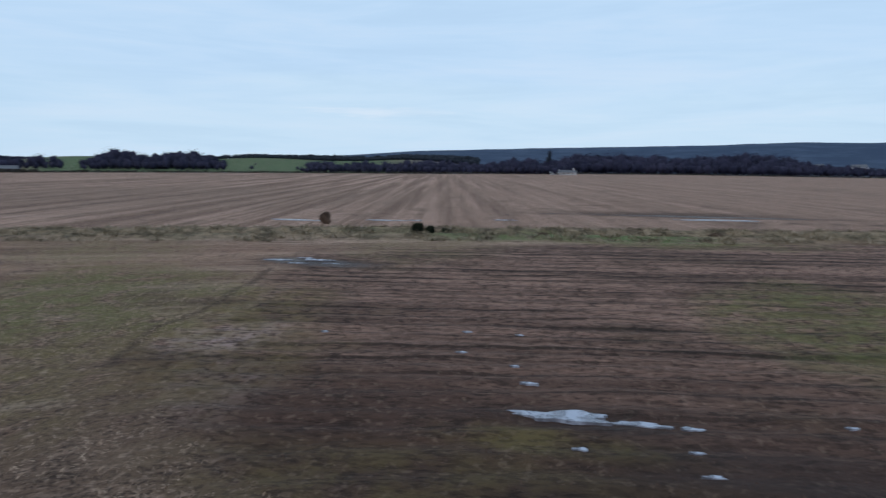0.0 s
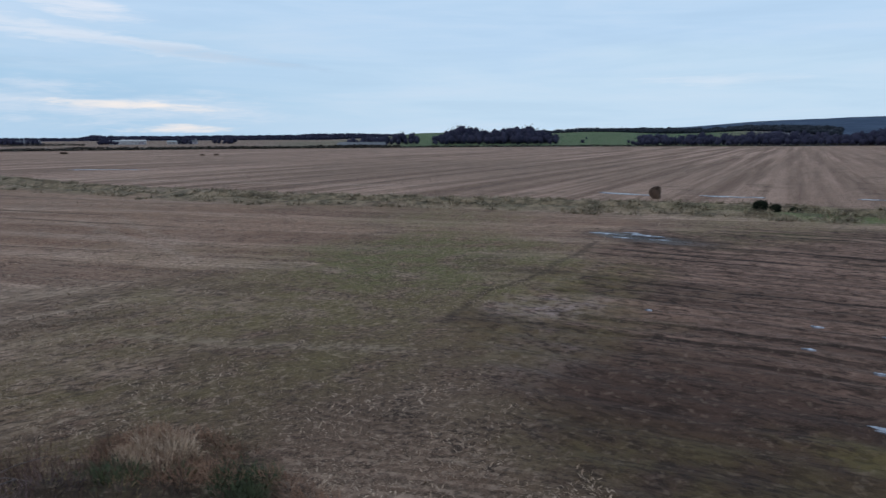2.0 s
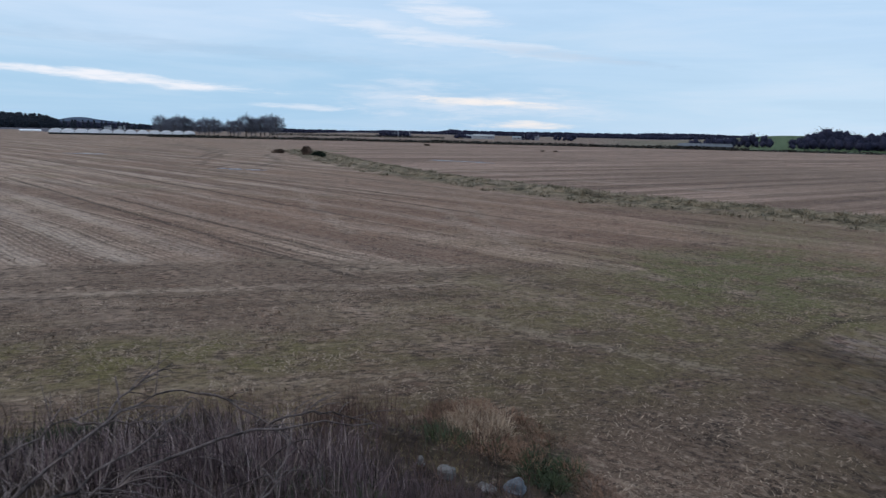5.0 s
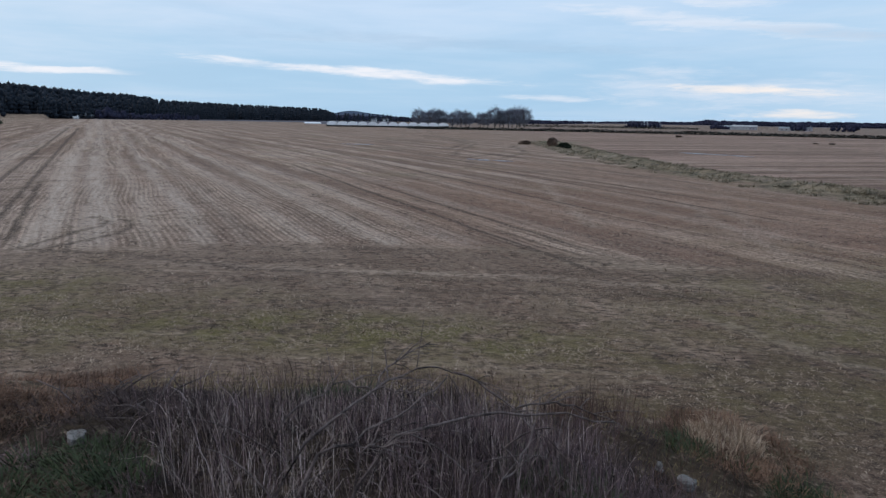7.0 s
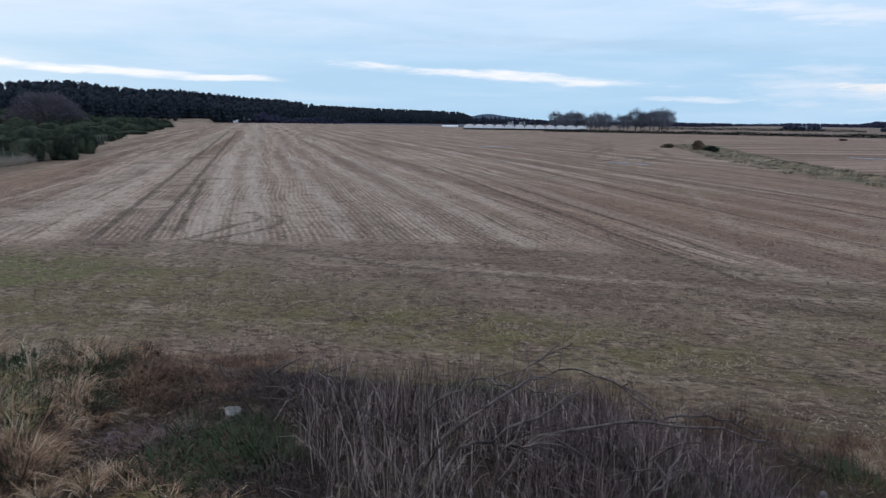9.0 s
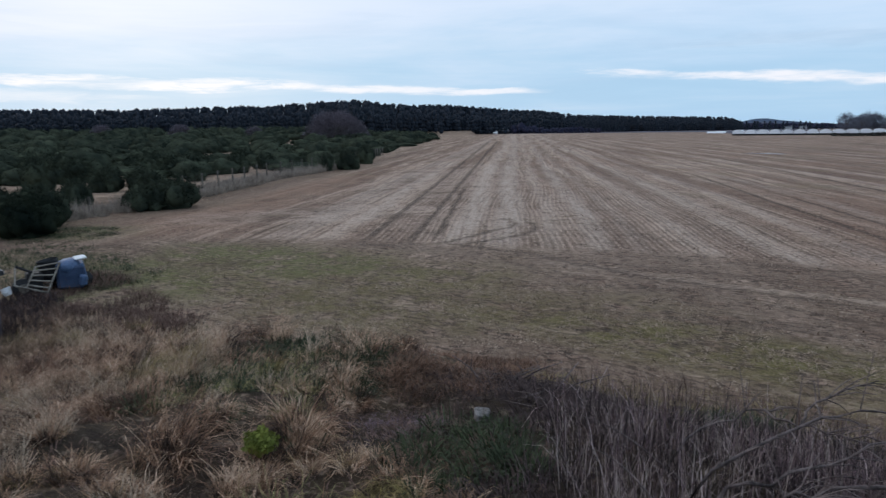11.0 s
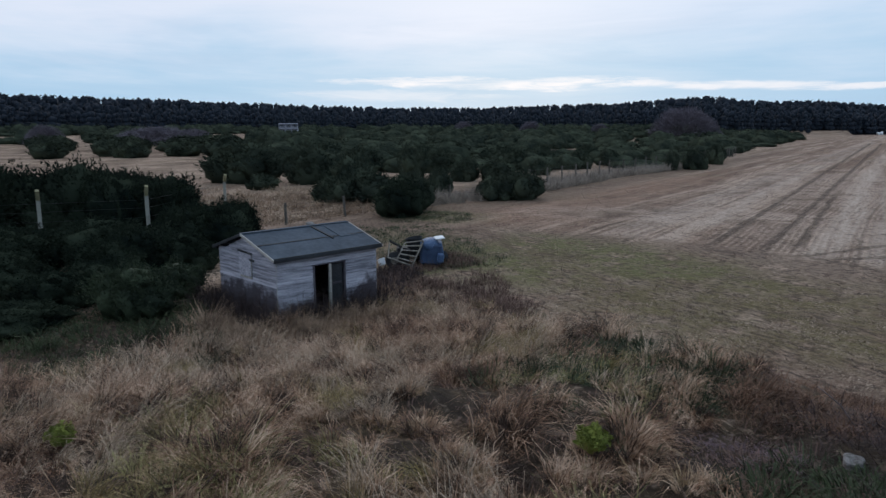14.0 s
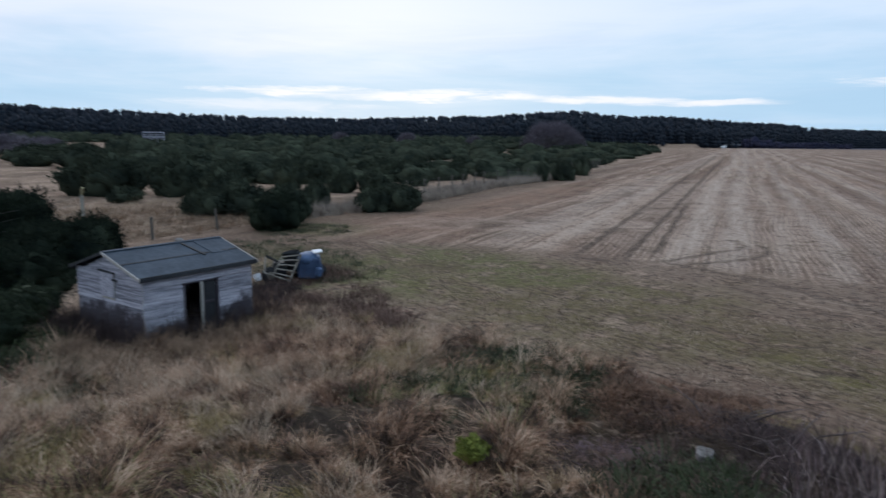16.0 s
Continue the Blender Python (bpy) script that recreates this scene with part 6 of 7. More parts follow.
moss_tuft(-5.34, 4.8, .30, 1)
moss_tuft(-8.75, .2, .28, 2)


# ---- puddles ----
def puddle(x, y, length, width, turn, seed, label):
    rng = random.Random(seed)
    bm = bmesh.new()
    n = 40
    ph = [rng.uniform(0, 6.28) for _ in range(4)]
    ring = []
    for k in range(n):
        a = k * math.tau / n
        q = 1 + .22 * math.sin(3 * a + ph[0]) + .16 * math.sin(5 * a + ph[1]) + .10 * math.sin(9 * a + ph[2]) + rng.uniform(-.08, .08)
        ring.append(bm.verts.new((math.cos(a) * q * width / 2, math.sin(a) * q * length / 2, 0)))
    top = bm.faces.new(ring)
    low = bmesh.ops.extrude_face_region(bm, geom=[top])["geom"]
    for e in low:
        if isinstance(e, bmesh.types.BMVert):
            e.co.z -= .08
    bmesh.ops.recalc_face_normals(bm, faces=bm.faces[:])
    me = bpy.data.meshes.new("puddle")
    bm.to_mesh(me)
    bm.free()
    me.materials.append(MAT_ICE)
    ob = new("puddle", me)
    c, s = math.cos(radians(turn)), math.sin(radians(turn))
    xs = x - s * np.linspace(-.45, .45, 7) * length
    ys = y + c * np.linspace(-.45, .45, 7) * length
    ob.matrix_world = pose(x, y, float(np.mean(height(xs, ys))) + .035, 0, 0, turn)
    tagged(ob, label, "puddle", "puddles on the fields")


ICY, FAR = "thin pale ice on a puddle in the rutted field", "long narrow puddle reflecting the sky"
for k, (x, y, ln, wd, turn) in enumerate(((12.9, 1.3, 1.7, .52, 8), (12.95, -.1, 1.0, .22, 4), (12.9, -1.0, .4, .14, 0))):
    puddle(x, y, ln, wd, turn, 50 + k, ICY)
for k, (x, y, w) in enumerate(((19.0, 4.75, .30), (19.0, 3.2, .26), (14.75, 2.3, .42), (16.6, 4.3, .30), (15.8, 2.8, .22), (11.4, .9, .34), (11.0, -1.2, .36), (11.8, -1.0, .26), (13.9, -3.9, .26), (17.6, 8.6, .2))):
    puddle(x, y, w * .8, w * .32, 8, 70 + k, "small frozen puddle in a wheel rut")
for k, (x, y, ln, wd, turn) in enumerate(((30.4, 17.2, 1.3, .30, 8), (30.8, 15.2, 1.5, .28, 6), (31.5, 16.2, .8, .2, 0), (29.8, 15.9, .9, .2, 12), (30.3, 14.2, .7, .16, 6))):
    puddle(x, y, ln, wd, turn, 90 + k, "broken pale puddle in dark mud")
for k, (x, y, ln, wd, turn) in enumerate(((52.7, 27.9, 4.4, .9, 0), (55.4, 20.6, 3.6, .7, 10), (56, 18.3, 1.2, .5, 0), (59.4, 11.2, 1.8, .5, 8), (66.4, -7.2, 6.4, 1.1, 10), (43, 114, 9, 1.2, 42), (46.8, 108, 3.0, .8, 40),
                                          (5.0, 86.4, 1.6, 1.2, 60), (7.2, 84.9, 2.2, .8, 55), (3.6, 87.6, 1.6, .6, 70), (-16.5, 131, 6, 1.2, 75))):
    puddle(x, y, ln, wd, turn, 110 + k, FAR)


# ---- bushes out on the fields ----
BROWN = [bush_mesh("brown_bush", 80 + k, 2600, (1.25, 1.2, 1.05), .045, MAT_BROWNBUSH, .10) for k in range(2)]
put_bush(50.6, 24.2, 1.0, .9, 0, BROWN, 0, "round_bush", "round rust-brown bush beside a puddle")
put_bush(44.5, 14.4, 1.15, .66, 20, GORSE, 1, "gorse_bush", "dark gorse bush on the ditch bank", group="bushes on the ditch")
put_bush(44.5, 13.5, .85, .5, 70, GORSE, 0, "gorse_bush", "dark gorse bush on the ditch bank", group="bushes on the ditch")
put_bush(46.2, 12.9, .9, .7, 120, GORSE, 2, "gorse_bush", "small dark gorse bush on the ditch bank", group="bushes on the ditch")
put_bush(20.6, 133, 2.4, 1.5, 10, BROWN, 1, "brown_bush", "dark brown bush where the ditch bends")
put_bush(22.6, 131, 3.0, 1.1, 80, GORSE, 2, "gorse_bush", "low green bush where the ditch bends")
for x, y, w in ((82.1, 243.7, 2.2), (99.2, 185.3, 1.3), (102.6, 183.5, 1.4), (52, -5.5, .9), (49, 6.5, .8), (17, 146, 2.4)):
    put_bush(x, y, w * 1.3, w * .30, x * 7, BROWN, int(x) % 2, "low_bush", "small dark clump standing in the stubble", group="dark clumps in the field")


def make_willow(az, r, wide, tall, seed, label):
    x, y = at_az(az, r)
    rng = np.random.default_rng(seed)
    n = 10000
    d = rng.normal(size=(n, 3))
    d[:, 2] = np.abs(d[:, 2]) * .9 + .15
    d /= np.linalg.norm(d, axis=1)[:, None]
    tip = d * np.array([wide / 2, wide / 2, tall]) * (.55 + .45 * rng.random((n, 1)) ** .5 + .05 * np.sin(d[:, :1] * 7 + seed) * np.sin(d[:, 1:2] * 6))
    start = tip * .88 + rng.normal(size=(n, 3)) * wide * .022
    side = rng.normal(size=(n, 3)) * wide * .0022
    v = np.stack([start - side, start + side, tip], 1).reshape(-1, 3)
    ob = blank("willow", (x, y, zat(x, y) - .2))
    tagged(ob, label, "tree", "bare willows")
    crown = new("crown", tri_mesh("crown", v, np.arange(3 * n).reshape(-1, 3), MAT_WILLOW))
    crown.parent = ob
    bm = bmesh.new()
    rg = random.Random(seed)
    for k in range(14):
        a, e = rg.uniform(0, 6.28), rg.uniform(.3, 1.3)
        q = Vector((math.cos(a) * math.cos(e) * wide / 2, math.sin(a) * math.cos(e) * wide / 2, math.sin(e) * tall)) * .7
        tube(bm, [(0, 0, 0), q * .5 + Vector((0, 0, tall * .08)), q], [wide * .010, wide * .006, wide * .002], 4)
    part("trunk", bm, MAT_BARK, ob)


make_willow(41.1, 235, 24.0, 11.2, 1, "broad domed leafless willow in front of the pines")
make_willow(82.5, 175, 21.0, 4.6, 2, "low spreading leafless willow on the heath")
make_willow(80.0, 182, 12.0, 4.0, 3, "low spreading leafless willow on the heath")
make_willow(90.0, 178, 9.5, 5.0, 4, "leafless willow on the heath")
make_willow(95.0, 190, 14.0, 4.6, 5, "leafless willow on the heath")
make_willow(58.5, 240, 9.0, 5.5, 6, "leafless willow among the gorse")
make_willow(53.0, 250, 10.0, 5.5, 7, "leafless willow among the gorse")
make_willow(47.5, 225, 8.0, 5.0, 8, "leafless willow among the gorse")
for az, r, w, h in ((89.6, 150, 8.5, 3.0), (85.0, 150, 11, 2.8), (79.5, 142, 14, 3.0), (94.6, 120, 4.5, 2.0), (77.2, 120, 10, 2.8), (86.5, 190, 8, 2.4)):
    x, y = at_az(az, r)
    put_bush(x, y, w, h, az * 5, FAR_GORSE, int(r) % 4, "gorse_bush", "broad dark gorse bush on the open heath", group="gorse on the heath")


# ---- fences ----
def make_fences():
    rng = random.Random(3)
    fence = blank("wire_fence", (-44.6, 35.3, 0))
    tagged(fence, "tall wire mesh fence on round wooden posts along the field", "fence")
    o = Vector(fence.location)
    line = [Vector((x, y, 0)) for x, y in FENCE[1:9]]
    bm = bmesh.new()
    tube(bm, [(0, 0, -.2), (0, 0, 1.0), (.01, 0, 1.72)], [.075, .072, .068], 7)
    tall = bpy.data.meshes.new("post")
    bm.to_mesh(tall)
    bm.free()
    tall.materials.append(MAT_POST)
    spots = []
    for a, b in zip(line, line[1:]):
        n = max(1, round((b - a).length / 3.0))
        spots += [a.lerp(b, k / n) for k in range(n)]
    for p in spots:
        ob = new("post", tall)
        ob.parent = fence
        h = 1.15 if p.y < 30 else 1.75
        ob.matrix_local = pose(p.x - o.x + rng.uniform(-.05, .05), p.y - o.y, zat(p.x, p.y), rng.uniform(-4, 4), rng.uniform(-4, 4), rng.uniform(0, 90)) @ Matrix.Diagonal((1, 1, h / 1.75, 1))
    for z in (.15, .35, .55, .8, 1.05, 1.3, 1.6):
        pts = [(p.x - o.x, p.y - o.y, zat(p.x, p.y) + z * (.62 if p.y < 30 else 1)) for p in spots[:60]]
        part("wire", tube(bmesh.new(), pts, [.006] * len(pts), 3), MAT_WIRE, fence)
    bm = bmesh.new()
    for p, q in zip(spots[6:40], spots[7:41]):
        for k in range(9):
            c = p.lerp(q, k / 9)
            zc = zat(c.x, c.y)
            tube(bm, [(c.x - o.x, c.y - o.y, zc + .15), (c.x - o.x, c.y - o.y, zc + 1.6)], [.005, .005], 3)
    part("mesh_wire", bm, MAT_WIRE, fence)
    # old concrete posts with cranked heads
    old = blank("concrete_fence", (-28, 1.6, 0))
    tagged(old, "old security fence of cranked concrete posts in gorse", "fence")
    o = Vector(old.location)
    heads = []
    for x, y, lean in ((-28.3, -.1, 2), (-28.1, 3.4, -3), (-36.4, 8.0, 3), (-28.9, -3.6, 1), (-29.4, -7.2, -2)):
        g = zat(x, y)
        bm = bmesh.new()
        box(bm, (.13, .13, 2.35), (0, 0, 1.0), (0, 0, 0), .015)
        post = part("post", bm, MAT_CONCRETE, old)
        post.matrix_local = pose(x - o.x, y - o.y, g, 0, lean, 0)
        part("cranked_head", boxed((.125, .12, .48), (.13, 0, 2.32), (0, 36, 0), .015), MAT_LICHEN, post, "lichen-covered cranked head")
        heads.append((x - o.x, y - o.y, g))
    heads.sort(key=lambda p: p[1])
    for z in (1.0, 1.35, 1.7, 2.0):
        part("wire", tube(bmesh.new(), [(x, y, g + z) for x, y, g in heads], [.006] * len(heads), 3), MAT_WIRE, old)


make_fences()


# ---- old machine beside the shed ----
def make_machine():
    m = blank("farm_machine", (-21.3, 11.1, zat(-21.3, 11.1)), 63)
    tagged(m, "derelict blue farm machine with a steel rack in weeds", "machine")
    # blue hopper with a rounded tarpaulin
    bm = boxed((.74, .80, .72), (.56, .25, .46), (0, 4, 0), .06)
    body = part("hopper", bm, MAT_NAVY, m, "dark blue painted hopper")
    part("flank", boxed((.12, .70, .58), (.93, .25, .58), (0, -10, 0), .03), MAT_BLUE, body)
    part("chute", boxed((.20, .22, .30), (.88, -.22, .36), (10, 6, 12), .03), MAT_BLUE, body)
    bm = bmesh.new()
    bmesh.ops.create_uvsphere(bm, u_segments=20, v_segments=12, radius=1.0, matrix=pose(.50, .20, .76) @ Matrix.Diagonal((.36, .42, .26, 1)))
    for v in bm.verts:
        v.co += Vector((.03 * math.sin(9 * v.co.y), .02 * math.sin(11 * v.co.x), .02 * math.sin(8 * v.co.x + 6 * v.co.y)))
    part("cover", bm, MAT_BLUE, m, "faded blue tarpaulin cover", True)
    bm = boxed((.34, .42, .05), (.86, .22, 1.0), (4, -6, 8), .02)
    part("lid", bm, MAT_WHITE, m, "white plastic sheet folded over the top")
    # black tub and engine
    bm = bmesh.new()
    bmesh.ops.create_cone(bm, cap_ends=True, segments=18, radius1=.26, radius2=.30, depth=.62, matrix=pose(.02, .30, .70, 0, -10, 0))
    bmesh.ops.inset_region(bm, faces=[f for f in bm.faces if f.normal.z > .8], thickness=.04, depth=-.12)
    part("tub", bm, MAT_BLACK, m, "black plastic tub")
    part("engine", boxed((.46, .5, .55), (-.42, .25, .40), (0, 8, 6), .05), MAT_BLACK, m, "grimy black engine block")
    # ladder-like rack
    rail_a, rail_b = (Vector((-.92, -.25, .40)), Vector((-.10, -.40, .12))), (Vector((-.34, .05, .86)), Vector((.30, -.12, .95)))
    rack = part("rack", tube(bmesh.new(), rail_a, [.034, .034], 6), MAT_STEEL, m, "rusty pale steel rack")
    part("rail", tube(bmesh.new(), rail_b, [.026, .026], 6), MAT_STEEL, rack)
    part("side_rail", tube(bmesh.new(), (rail_a[0].lerp(rail_a[1], .35), rail_b[0]), [.026, .026], 6), MAT_STEEL, rack)
    part("side_rail", tube(bmesh.new(), (rail_a[1], rail_b[1]), [.030, .030], 6), MAT_STEEL, rack)
    for k in range(4):
        s = (k + .7) / 4.6
        p, q = rail_a[0].lerp(rail_a[1], .35).lerp(rail_b[0], s), rail_a[1].lerp(rail_b[1], s)
        part("rung", tube(bmesh.new(), (p, q), [.028, .028], 6), MAT_STEEL, rack)
    part("leg", tube(bmesh.new(), ((-.10, -.40, .12), (-.02, -.45, -.10)), [.03, .03], 6), MAT_STEEL, rack)
    part("strut", tube(bmesh.new(), ((-.86, .05, .92), (-.42, -.02, .70)), [.045, .04], 6), MAT_BLACK, m)
    part("strut", tube(bmesh.new(), ((-.92, -.25, .40), (-.86, .05, .92)), [.022, .022], 6), MAT_STEEL, m)
    # wheels
    for x, y, rad in ((-.72, .05, .30), (.30, .62, .30), (.92, .62, .28)):
        bm = bmesh.new()
        bmesh.ops.create_cone(bm, cap_ends=True, segments=24, radius1=rad, radius2=rad, depth=.16, matrix=pose(x, y, rad - .06, 90, 0, 10))
        bmesh.ops.bevel(bm, geom=[e for e in bm.edges if e.is_boundary or len(e.link_faces) == 2 and e.calc_face_angle() > 1], offset=.035, segments=2, affect="EDGES")
        wheel = part("wheel", bm, MAT_BLACK, m, "perished black tyre", True)
        bm = bmesh.new()
        bmesh.ops.create_cone(bm, cap_ends=True, segments=16, radius1=rad * .5, radius2=rad * .45, depth=.19, matrix=pose(x, y, rad - .06, 90, 0, 10))
        part("rim", bm, MAT_STEEL, wheel)
    part("axle", tube(bmesh.new(), ((-.72, .05, .24), (.30, .5, .24), (.92, .55, .22)), [.035, .035, .035], 6), MAT_STEEL, m)
    bucket = bmesh.new()
    bmesh.ops.create_cone(bucket, cap_ends=True, segments=16, radius1=.10, radius2=.13, depth=.24)
    me = bpy.data.meshes.new("bucket")
    bmesh.ops.inset_region(bucket, faces=[f for f in bucket.faces if f.normal.z > .8], thickness=.01, depth=-.18)
    bucket.to_mesh(me)
    bucket.free()
    me.materials.append(MAT_WHITE)
    ob = new("bucket", me)
    ob.matrix_world = pose(-21.75, 10.05, zat(-21.75, 10.05) + .24, 12, -18, 0)
    tagged(ob, "white plastic bucket tipped among weeds", "bucket")


make_machine()


# ---- far farms ----
def house(name, az, r, w, d, h, roof_h, turn, wall_mat, roof_mat, label, windows=3, base=None):
    x, y = at_az(az, r)
    ob = blank(name, (x, y, (zat(x, y) if base is None else base) - .2), turn + az)
    tagged(ob, label, "building", "far farm buildings")
    part("wall", boxed((w, d, h), (0, 0, h / 2)), wall_mat, ob)
    bm = bmesh.new()
    v = [bm.verts.new(p) for p in ((-w / 2 - .3, -d / 2 - .3, h), (w / 2 + .3, -d / 2 - .3, h), (w / 2 + .3, d / 2 + .3, h), (-w / 2 - .3, d / 2 + .3, h), (-w / 2 - .3, 0, h + roof_h), (w / 2 + .3, 0, h + roof_h))]
    for q in ((0, 1, 5, 4), (2, 3, 4, 5), (0, 4, 3), (1, 2, 5), (3, 2, 1, 0)):
        bm.faces.new([v[i] for i in q])
    roof = part("roof", bm, roof_mat, ob)
    if windows:
        part("chimney", boxed((.8, .7, 1.4), (w * .38, 0, h + roof_h + .3)), wall_mat, roof)
    for k in range(windows):
        win = part("window", boxed((w * .10, .12, h * .36), (w * ((k + .5) / windows - .5) * .85, -d / 2 - .03, h * .55)), MAT_TRIM, ob)
        part("pane", boxed((w * .08, .05, h * .31), (w * ((k + .5) / windows - .5) * .85, -d / 2 - .09, h * .55)), MAT_GLASS, win)
    return ob


WHITE_HOUSE, BARN = "white-walled farmhouse with a slate roof far off", "low grey tin-roofed barn at the field edge"
house("farmhouse", -84.6, 366, 8, 5, 1.5, 1.2, 8, MAT_RENDERED, MAT_SLATE, WHITE_HOUSE)
house("outhouse", -83.6, 368, 5, 4, 1.2, .8, 5, MAT_RENDERED, MAT_TIN, "low white outhouse beside the farmhouse", 2)
house("barn", -41.5, 345, 13, 8, 1.6, 1.4, 4, MAT_BOARD_DARK, MAT_SLATE, BARN, 0)
house("barn", -39.8, 350, 12, 8, 1.6, 1.3, -10, MAT_BOARD_DARK, MAT_SLATE, BARN, 0)
for az, w, h, mat in ((-15.9, 10, 4.0, MAT_SLATE), (-16.9, 8, 3.5, MAT_SLATE), (-22.2, 12, 4.0, MAT_TIN), (-23.3, 20, 4.6, MAT_RENDERED), (-23.7, 9, 3.6, MAT_SLATE), (-26.2, 12, 3.4, MAT_TIN), (-27.4, 10, 3.8, MAT_SLATE)):
    house("farm_building", az, 620, w * .95, 5, h * .62, 1.3, az * 3 % 20 - 10, MAT_RENDERED if w > 11 else MAT_BOARD, mat, "pale farm building on the far horizon", 3 if w < 13 else 0)
house("farmhouse", 27.3, 640, 8, 7, 2.6, 2.6, 40, MAT_BOARD_DARK, MAT_SLATE, "grey gabled farmhouse at the end of the field", 2)
house("outhouse", 28.0, 620, 3.6, 3, 1.5, .6, 10, MAT_WHITE, MAT_WHITE, "small white hut at the end of the field", 1)
for az, w in ((-100.5, 14), (-103, 10), (-105.5, 16), (-98.5, 9)):
    house("far_house", az, 1500, w * 1.6, 14, 7, 5, az % 13, MAT_RENDERED, MAT_SLATE, "pale house on the far hillside", 4)
for az, w in ((5.9, 9), (4.9, 7)):
    house("far_house", az, 900, w, 7, 2.4, 1.6, 5, MAT_RENDERED, MAT_SLATE, "pale house below the far hill", 3)


def make_tunnels():
    first = None
    n = 12
    a, b = Vector((-63.4, 371.0, 0)), Vector((2.0, 376.0, 0))
    along = (b - a).normalized()
    span = (b - a).length / n
    turn = math.degrees(math.atan2(along.y, along.x))
    for k in range(n):
        p = a + along * span * (k + .5)
        m = pose(p.x, p.y, zat(p.x, p.y) - .1, 0, 0, turn)
        if first is None:
            first = blank("polytunnel", (p.x, p.y, 0))
            tagged(first, "white polythene crop tunnel in a long row", "polytunnel", "row of polytunnels")
            bm = bmesh.new()
            seg, dep = 14, 6.0
            pr = [(span * .49 * math.cos(math.pi * i / seg), 1.5 + 1.5 * math.sin(math.pi * i / seg)) for i in range(seg + 1)]
            pr = [(span * .49, .95)] + pr + [(-span * .49, .95)]
            seg += 2
            lo, hi = [bm.verts.new((x, 0, z)) for x, z in pr], [bm.verts.new((x, dep, z)) for x, z in pr]
            for i in range(seg):
                bm.faces.new((lo[i], lo[i + 1], hi[i + 1], hi[i]))
            bm.faces.new(lo[::-1])
            bm.faces.new(hi)
            part("cover", bm, MAT_SHEET, first)
            part("skirt", boxed((span * .995, 5.8, 1.0), (0, 2.95, .45)), MAT_BLACK, first, "black ground skirt")
            for i in (0, 1):
                part("hoop", tube(bmesh.new(), [(x, -.03 + i * 6.06, z) for x, z in pr], [.05] * len(pr), 4), MAT_STEEL, first)
            first.matrix_world = m
        else:
            copy_thing(first, m)
    house("polytunnel_shed", 10.8, 500, 11, 5, .7, .7, -4, MAT_SHEET, MAT_SHEET, "separate low white tunnel shed by the field", 0)


make_tunnels()


# ---- leafless trees ----
def bare_tree(seed, tall):
    """A trunk that forks into limbs, with a rounded haze of twigs."""
    rng = random.Random(seed)
    ob = blank("bare_tree", (0, 0, 0))
    tagged(ob, "leafless round-crowned tree in the clump by the field", "tree", "clump of bare trees")
    bm = bmesh.new()
    tube(bm, [(0, 0, -.3), (.05, .03, tall * .18), (0, .1, tall * .36)], [tall * .026, tall * .020, tall * .015], 6)
    for k in range(9):
        a, e = k * .7 + rng.uniform(-.2, .2), rng.uniform(.35, 1.35)
        q = Vector((math.cos(a) * math.cos(e) * tall * .34, math.sin(a) * math.cos(e) * tall * .34, math.sin(e) * tall * .52))
        p = Vector((0, .05, tall * rng.uniform(.16, .36)))
        tube(bm, [p, p + q * .5 + Vector((0, 0, tall * .03)), p + q], [tall * .010, tall * .006, tall * .002], 4)
    part("trunk", bm, MAT_BARK, ob)
    rg = np.random.default_rng(seed)
    n = 2200
    d = rg.normal(size=(n, 3))
    d /= np.linalg.norm(d, axis=1)[:, None]
    tip = d * lumps(d, rg.random(6) * 6.28, .13)[:, None] * np.array([.46, .46, .46]) * tall * (.55 + .45 * rg.random((n, 1)) ** .5)
    start = tip * (.45 + .35 * rg.random((n, 1)))
    side = rg.normal(size=(n, 3)) * tall * .0030
    v = np.stack([start - side, start + side, tip], 1).reshape(-1, 3) + [0, 0, tall * .53]
    crown = new("crown", tri_mesh("crown", v, np.arange(3 * n).reshape(-1, 3), MAT_HAZE_TWIG))
    crown.parent = ob
    return ob


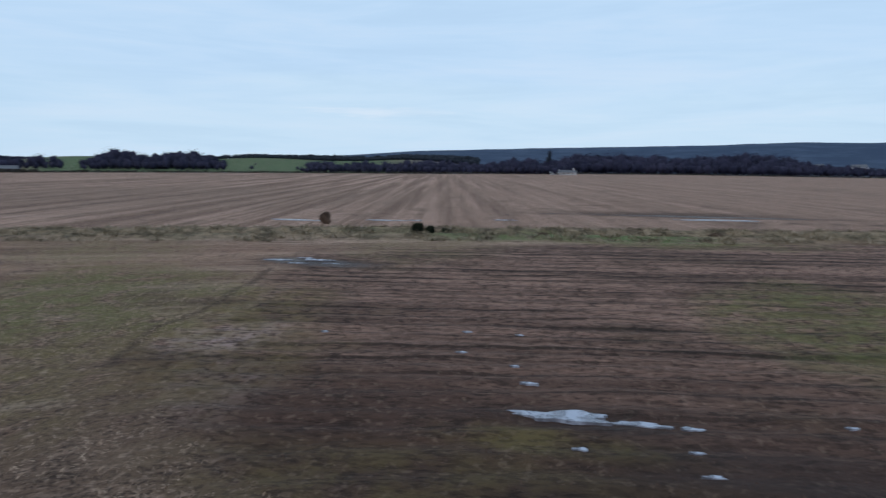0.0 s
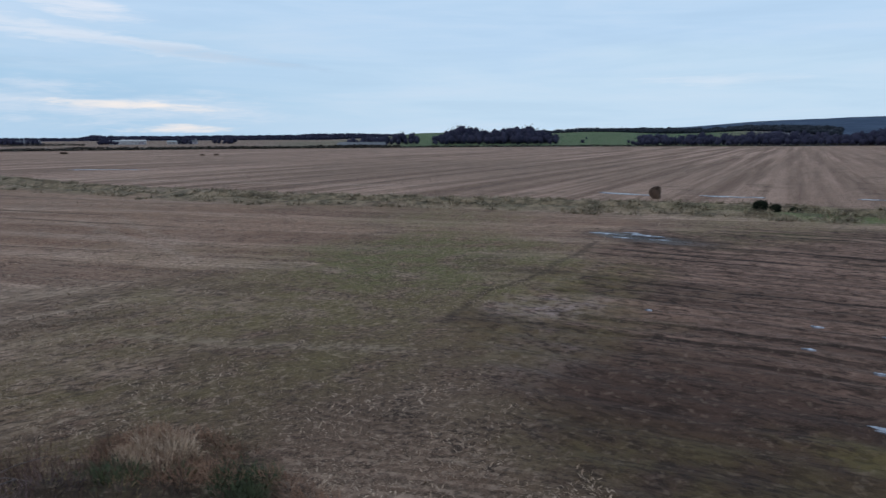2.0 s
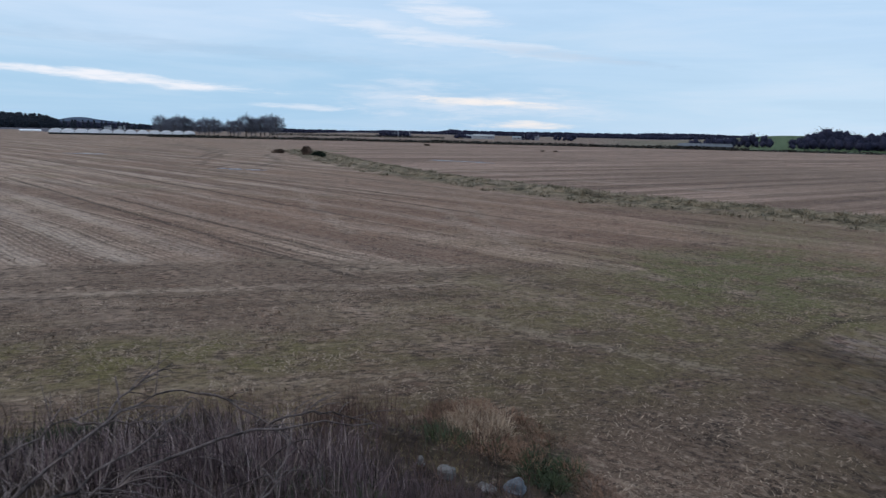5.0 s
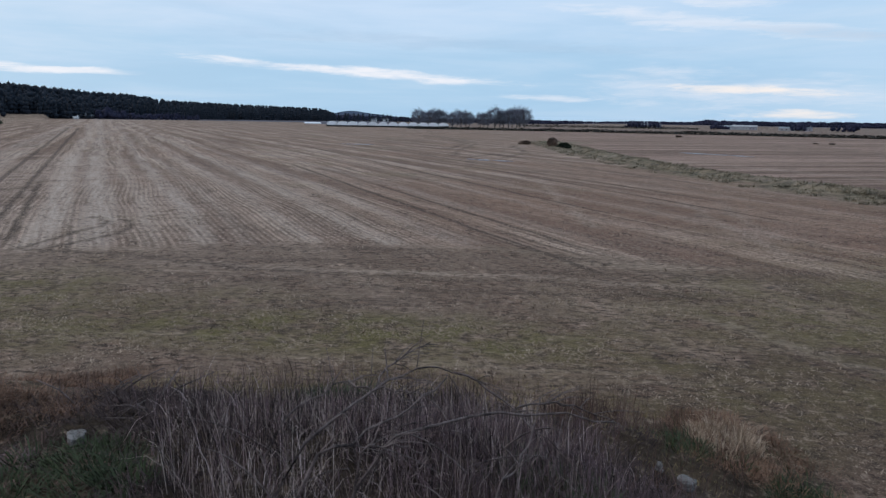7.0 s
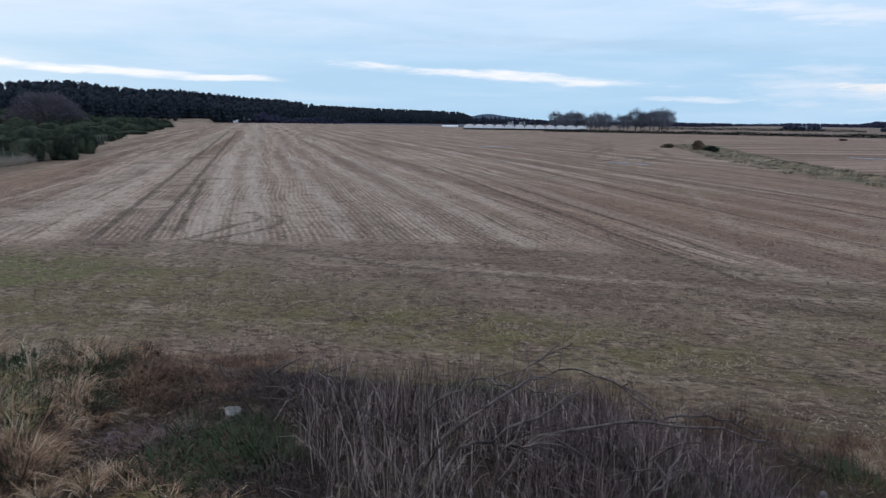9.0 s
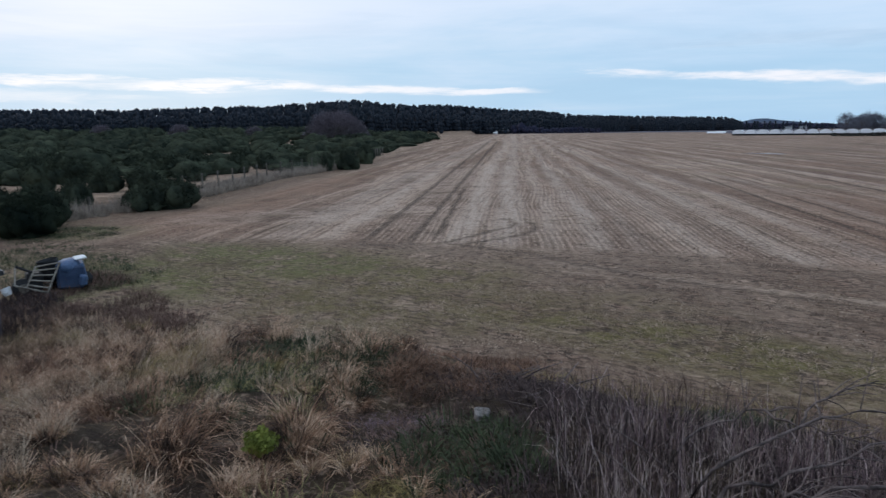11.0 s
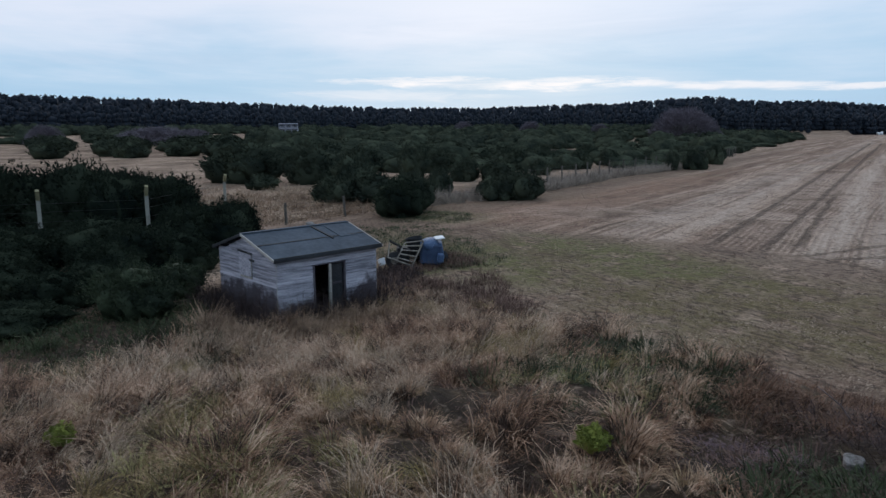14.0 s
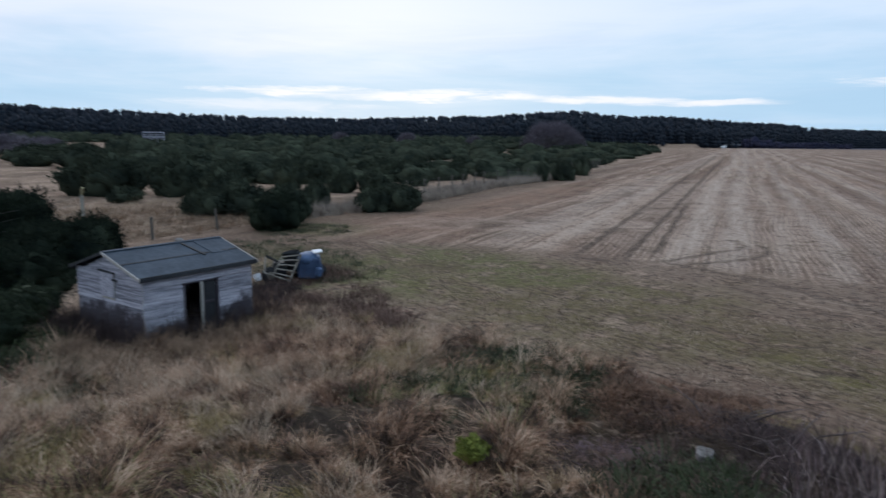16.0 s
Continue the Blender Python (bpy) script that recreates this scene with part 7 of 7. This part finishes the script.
def make_clump():
    rng = random.Random(14)
    firsts = [bare_tree(s, 12.2) for s in (1, 2, 3)]
    used = set()
    for k, az in enumerate((2.2, 1.6, .9, .2, -.6, -1.3, -2.0, -2.9, -3.5, -4.1, -4.8, -5.5, -6.1, -6.5, 1.2, -1.0, -3.2, -5.2, 2.0, .5, -1.7, -4.5, -5.9)):
        r = 385 + rng.uniform(0, 45) + max(0, -az) * 9
        x, y = at_az(az, r)
        first = firsts[k % 3]
        s = rng.uniform(.72, 1.10) * (.80 if -2.6 < az < -2.2 else 1) * r / 405
        m = pose(x, y, zat(x, y) - .1, 0, 0, rng.uniform(0, 360))
        ob = first if k < 3 else copy_thing(first, m)
        ob.matrix_world = m @ Matrix.Diagonal((s, s, s, 1))
    # conifer by the white farmhouse
    x, y = at_az(-83.0, 400)
    rg = np.random.default_rng(4)
    v, f = joined(pine_pieces(rg, 13.0, 900))
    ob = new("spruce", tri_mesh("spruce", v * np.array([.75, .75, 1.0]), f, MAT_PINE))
    ob.matrix_world = pose(x, y, zat(x, y))
    tagged(ob, "tall dark spruce standing beside the white farmhouse", "tree")


make_clump()


def make_hedges():
    rng = np.random.default_rng(77)
    for name, az0, az1, r0, r1, n, h, label in (("field_hedge", -44, 3, 322, 330, 9000, 1.3, "long dark hedge at the end of the stubble"),
                                                ("far_hedge", -112, -44, 348, 352, 6000, .9, "low rough hedge along the field edge"),
                                                ("horizon_hedge", -20, -6, 560, 570, 2500, 2.0, "dark hedge on the far fields")):
        az = rng.uniform(az0, az1, n)
        base = np.interp(az, [-112, -100, -93, -80, -74, -52, -44, -20, 3], [398, 408, 428, 380, 352, 338, 330, 328, 338]) if name != "horizon_hedge" else np.full(n, 565.0)
        r = base + rng.normal(0, 1.5, n)
        x, y = -r * np.sin(np.radians(az)), r * np.cos(np.radians(az))
        c = np.stack([x, y, height(x, y) + h * rng.random(n) * (.55 + .6 * vnoise(x * .1, y * .1))], -1)
        v = (c[:, None, :] + rng.normal(size=(n, 3, 3)) * [.45, .45, .28]).reshape(-1, 3)
        stuff(name, v, np.arange(3 * n).reshape(-1, 3), MAT_HEDGE, label, "hedge")


make_hedges()


def make_lookout():
    x, y = at_az(72.7, 200)
    g = zat(x, y)
    ob = blank("lookout_hide", (x, y, g), 72.7)
    tagged(ob, "pale timber lookout frame raised above the gorse", "hide")
    for px in (-3, -1, 1, 3):
        part("post", boxed((.2, .2, 5.0), (px * .85, 0, 2.4)), MAT_BOARD, ob)
    part("rail", boxed((5.4, .2, .3), (0, 0, 4.75)), MAT_BOARD, ob)
    part("panel", boxed((5.4, .15, .8), (0, .1, 3.4)), MAT_BOARD, ob)
    part("rail", boxed((5.4, .2, .2), (0, 0, 4.1)), MAT_BOARD, ob)
    part("platform", boxed((5.4, 2.4, .2), (0, 1.2, 3.2)), MAT_BOARD_DARK, ob)


make_lookout()
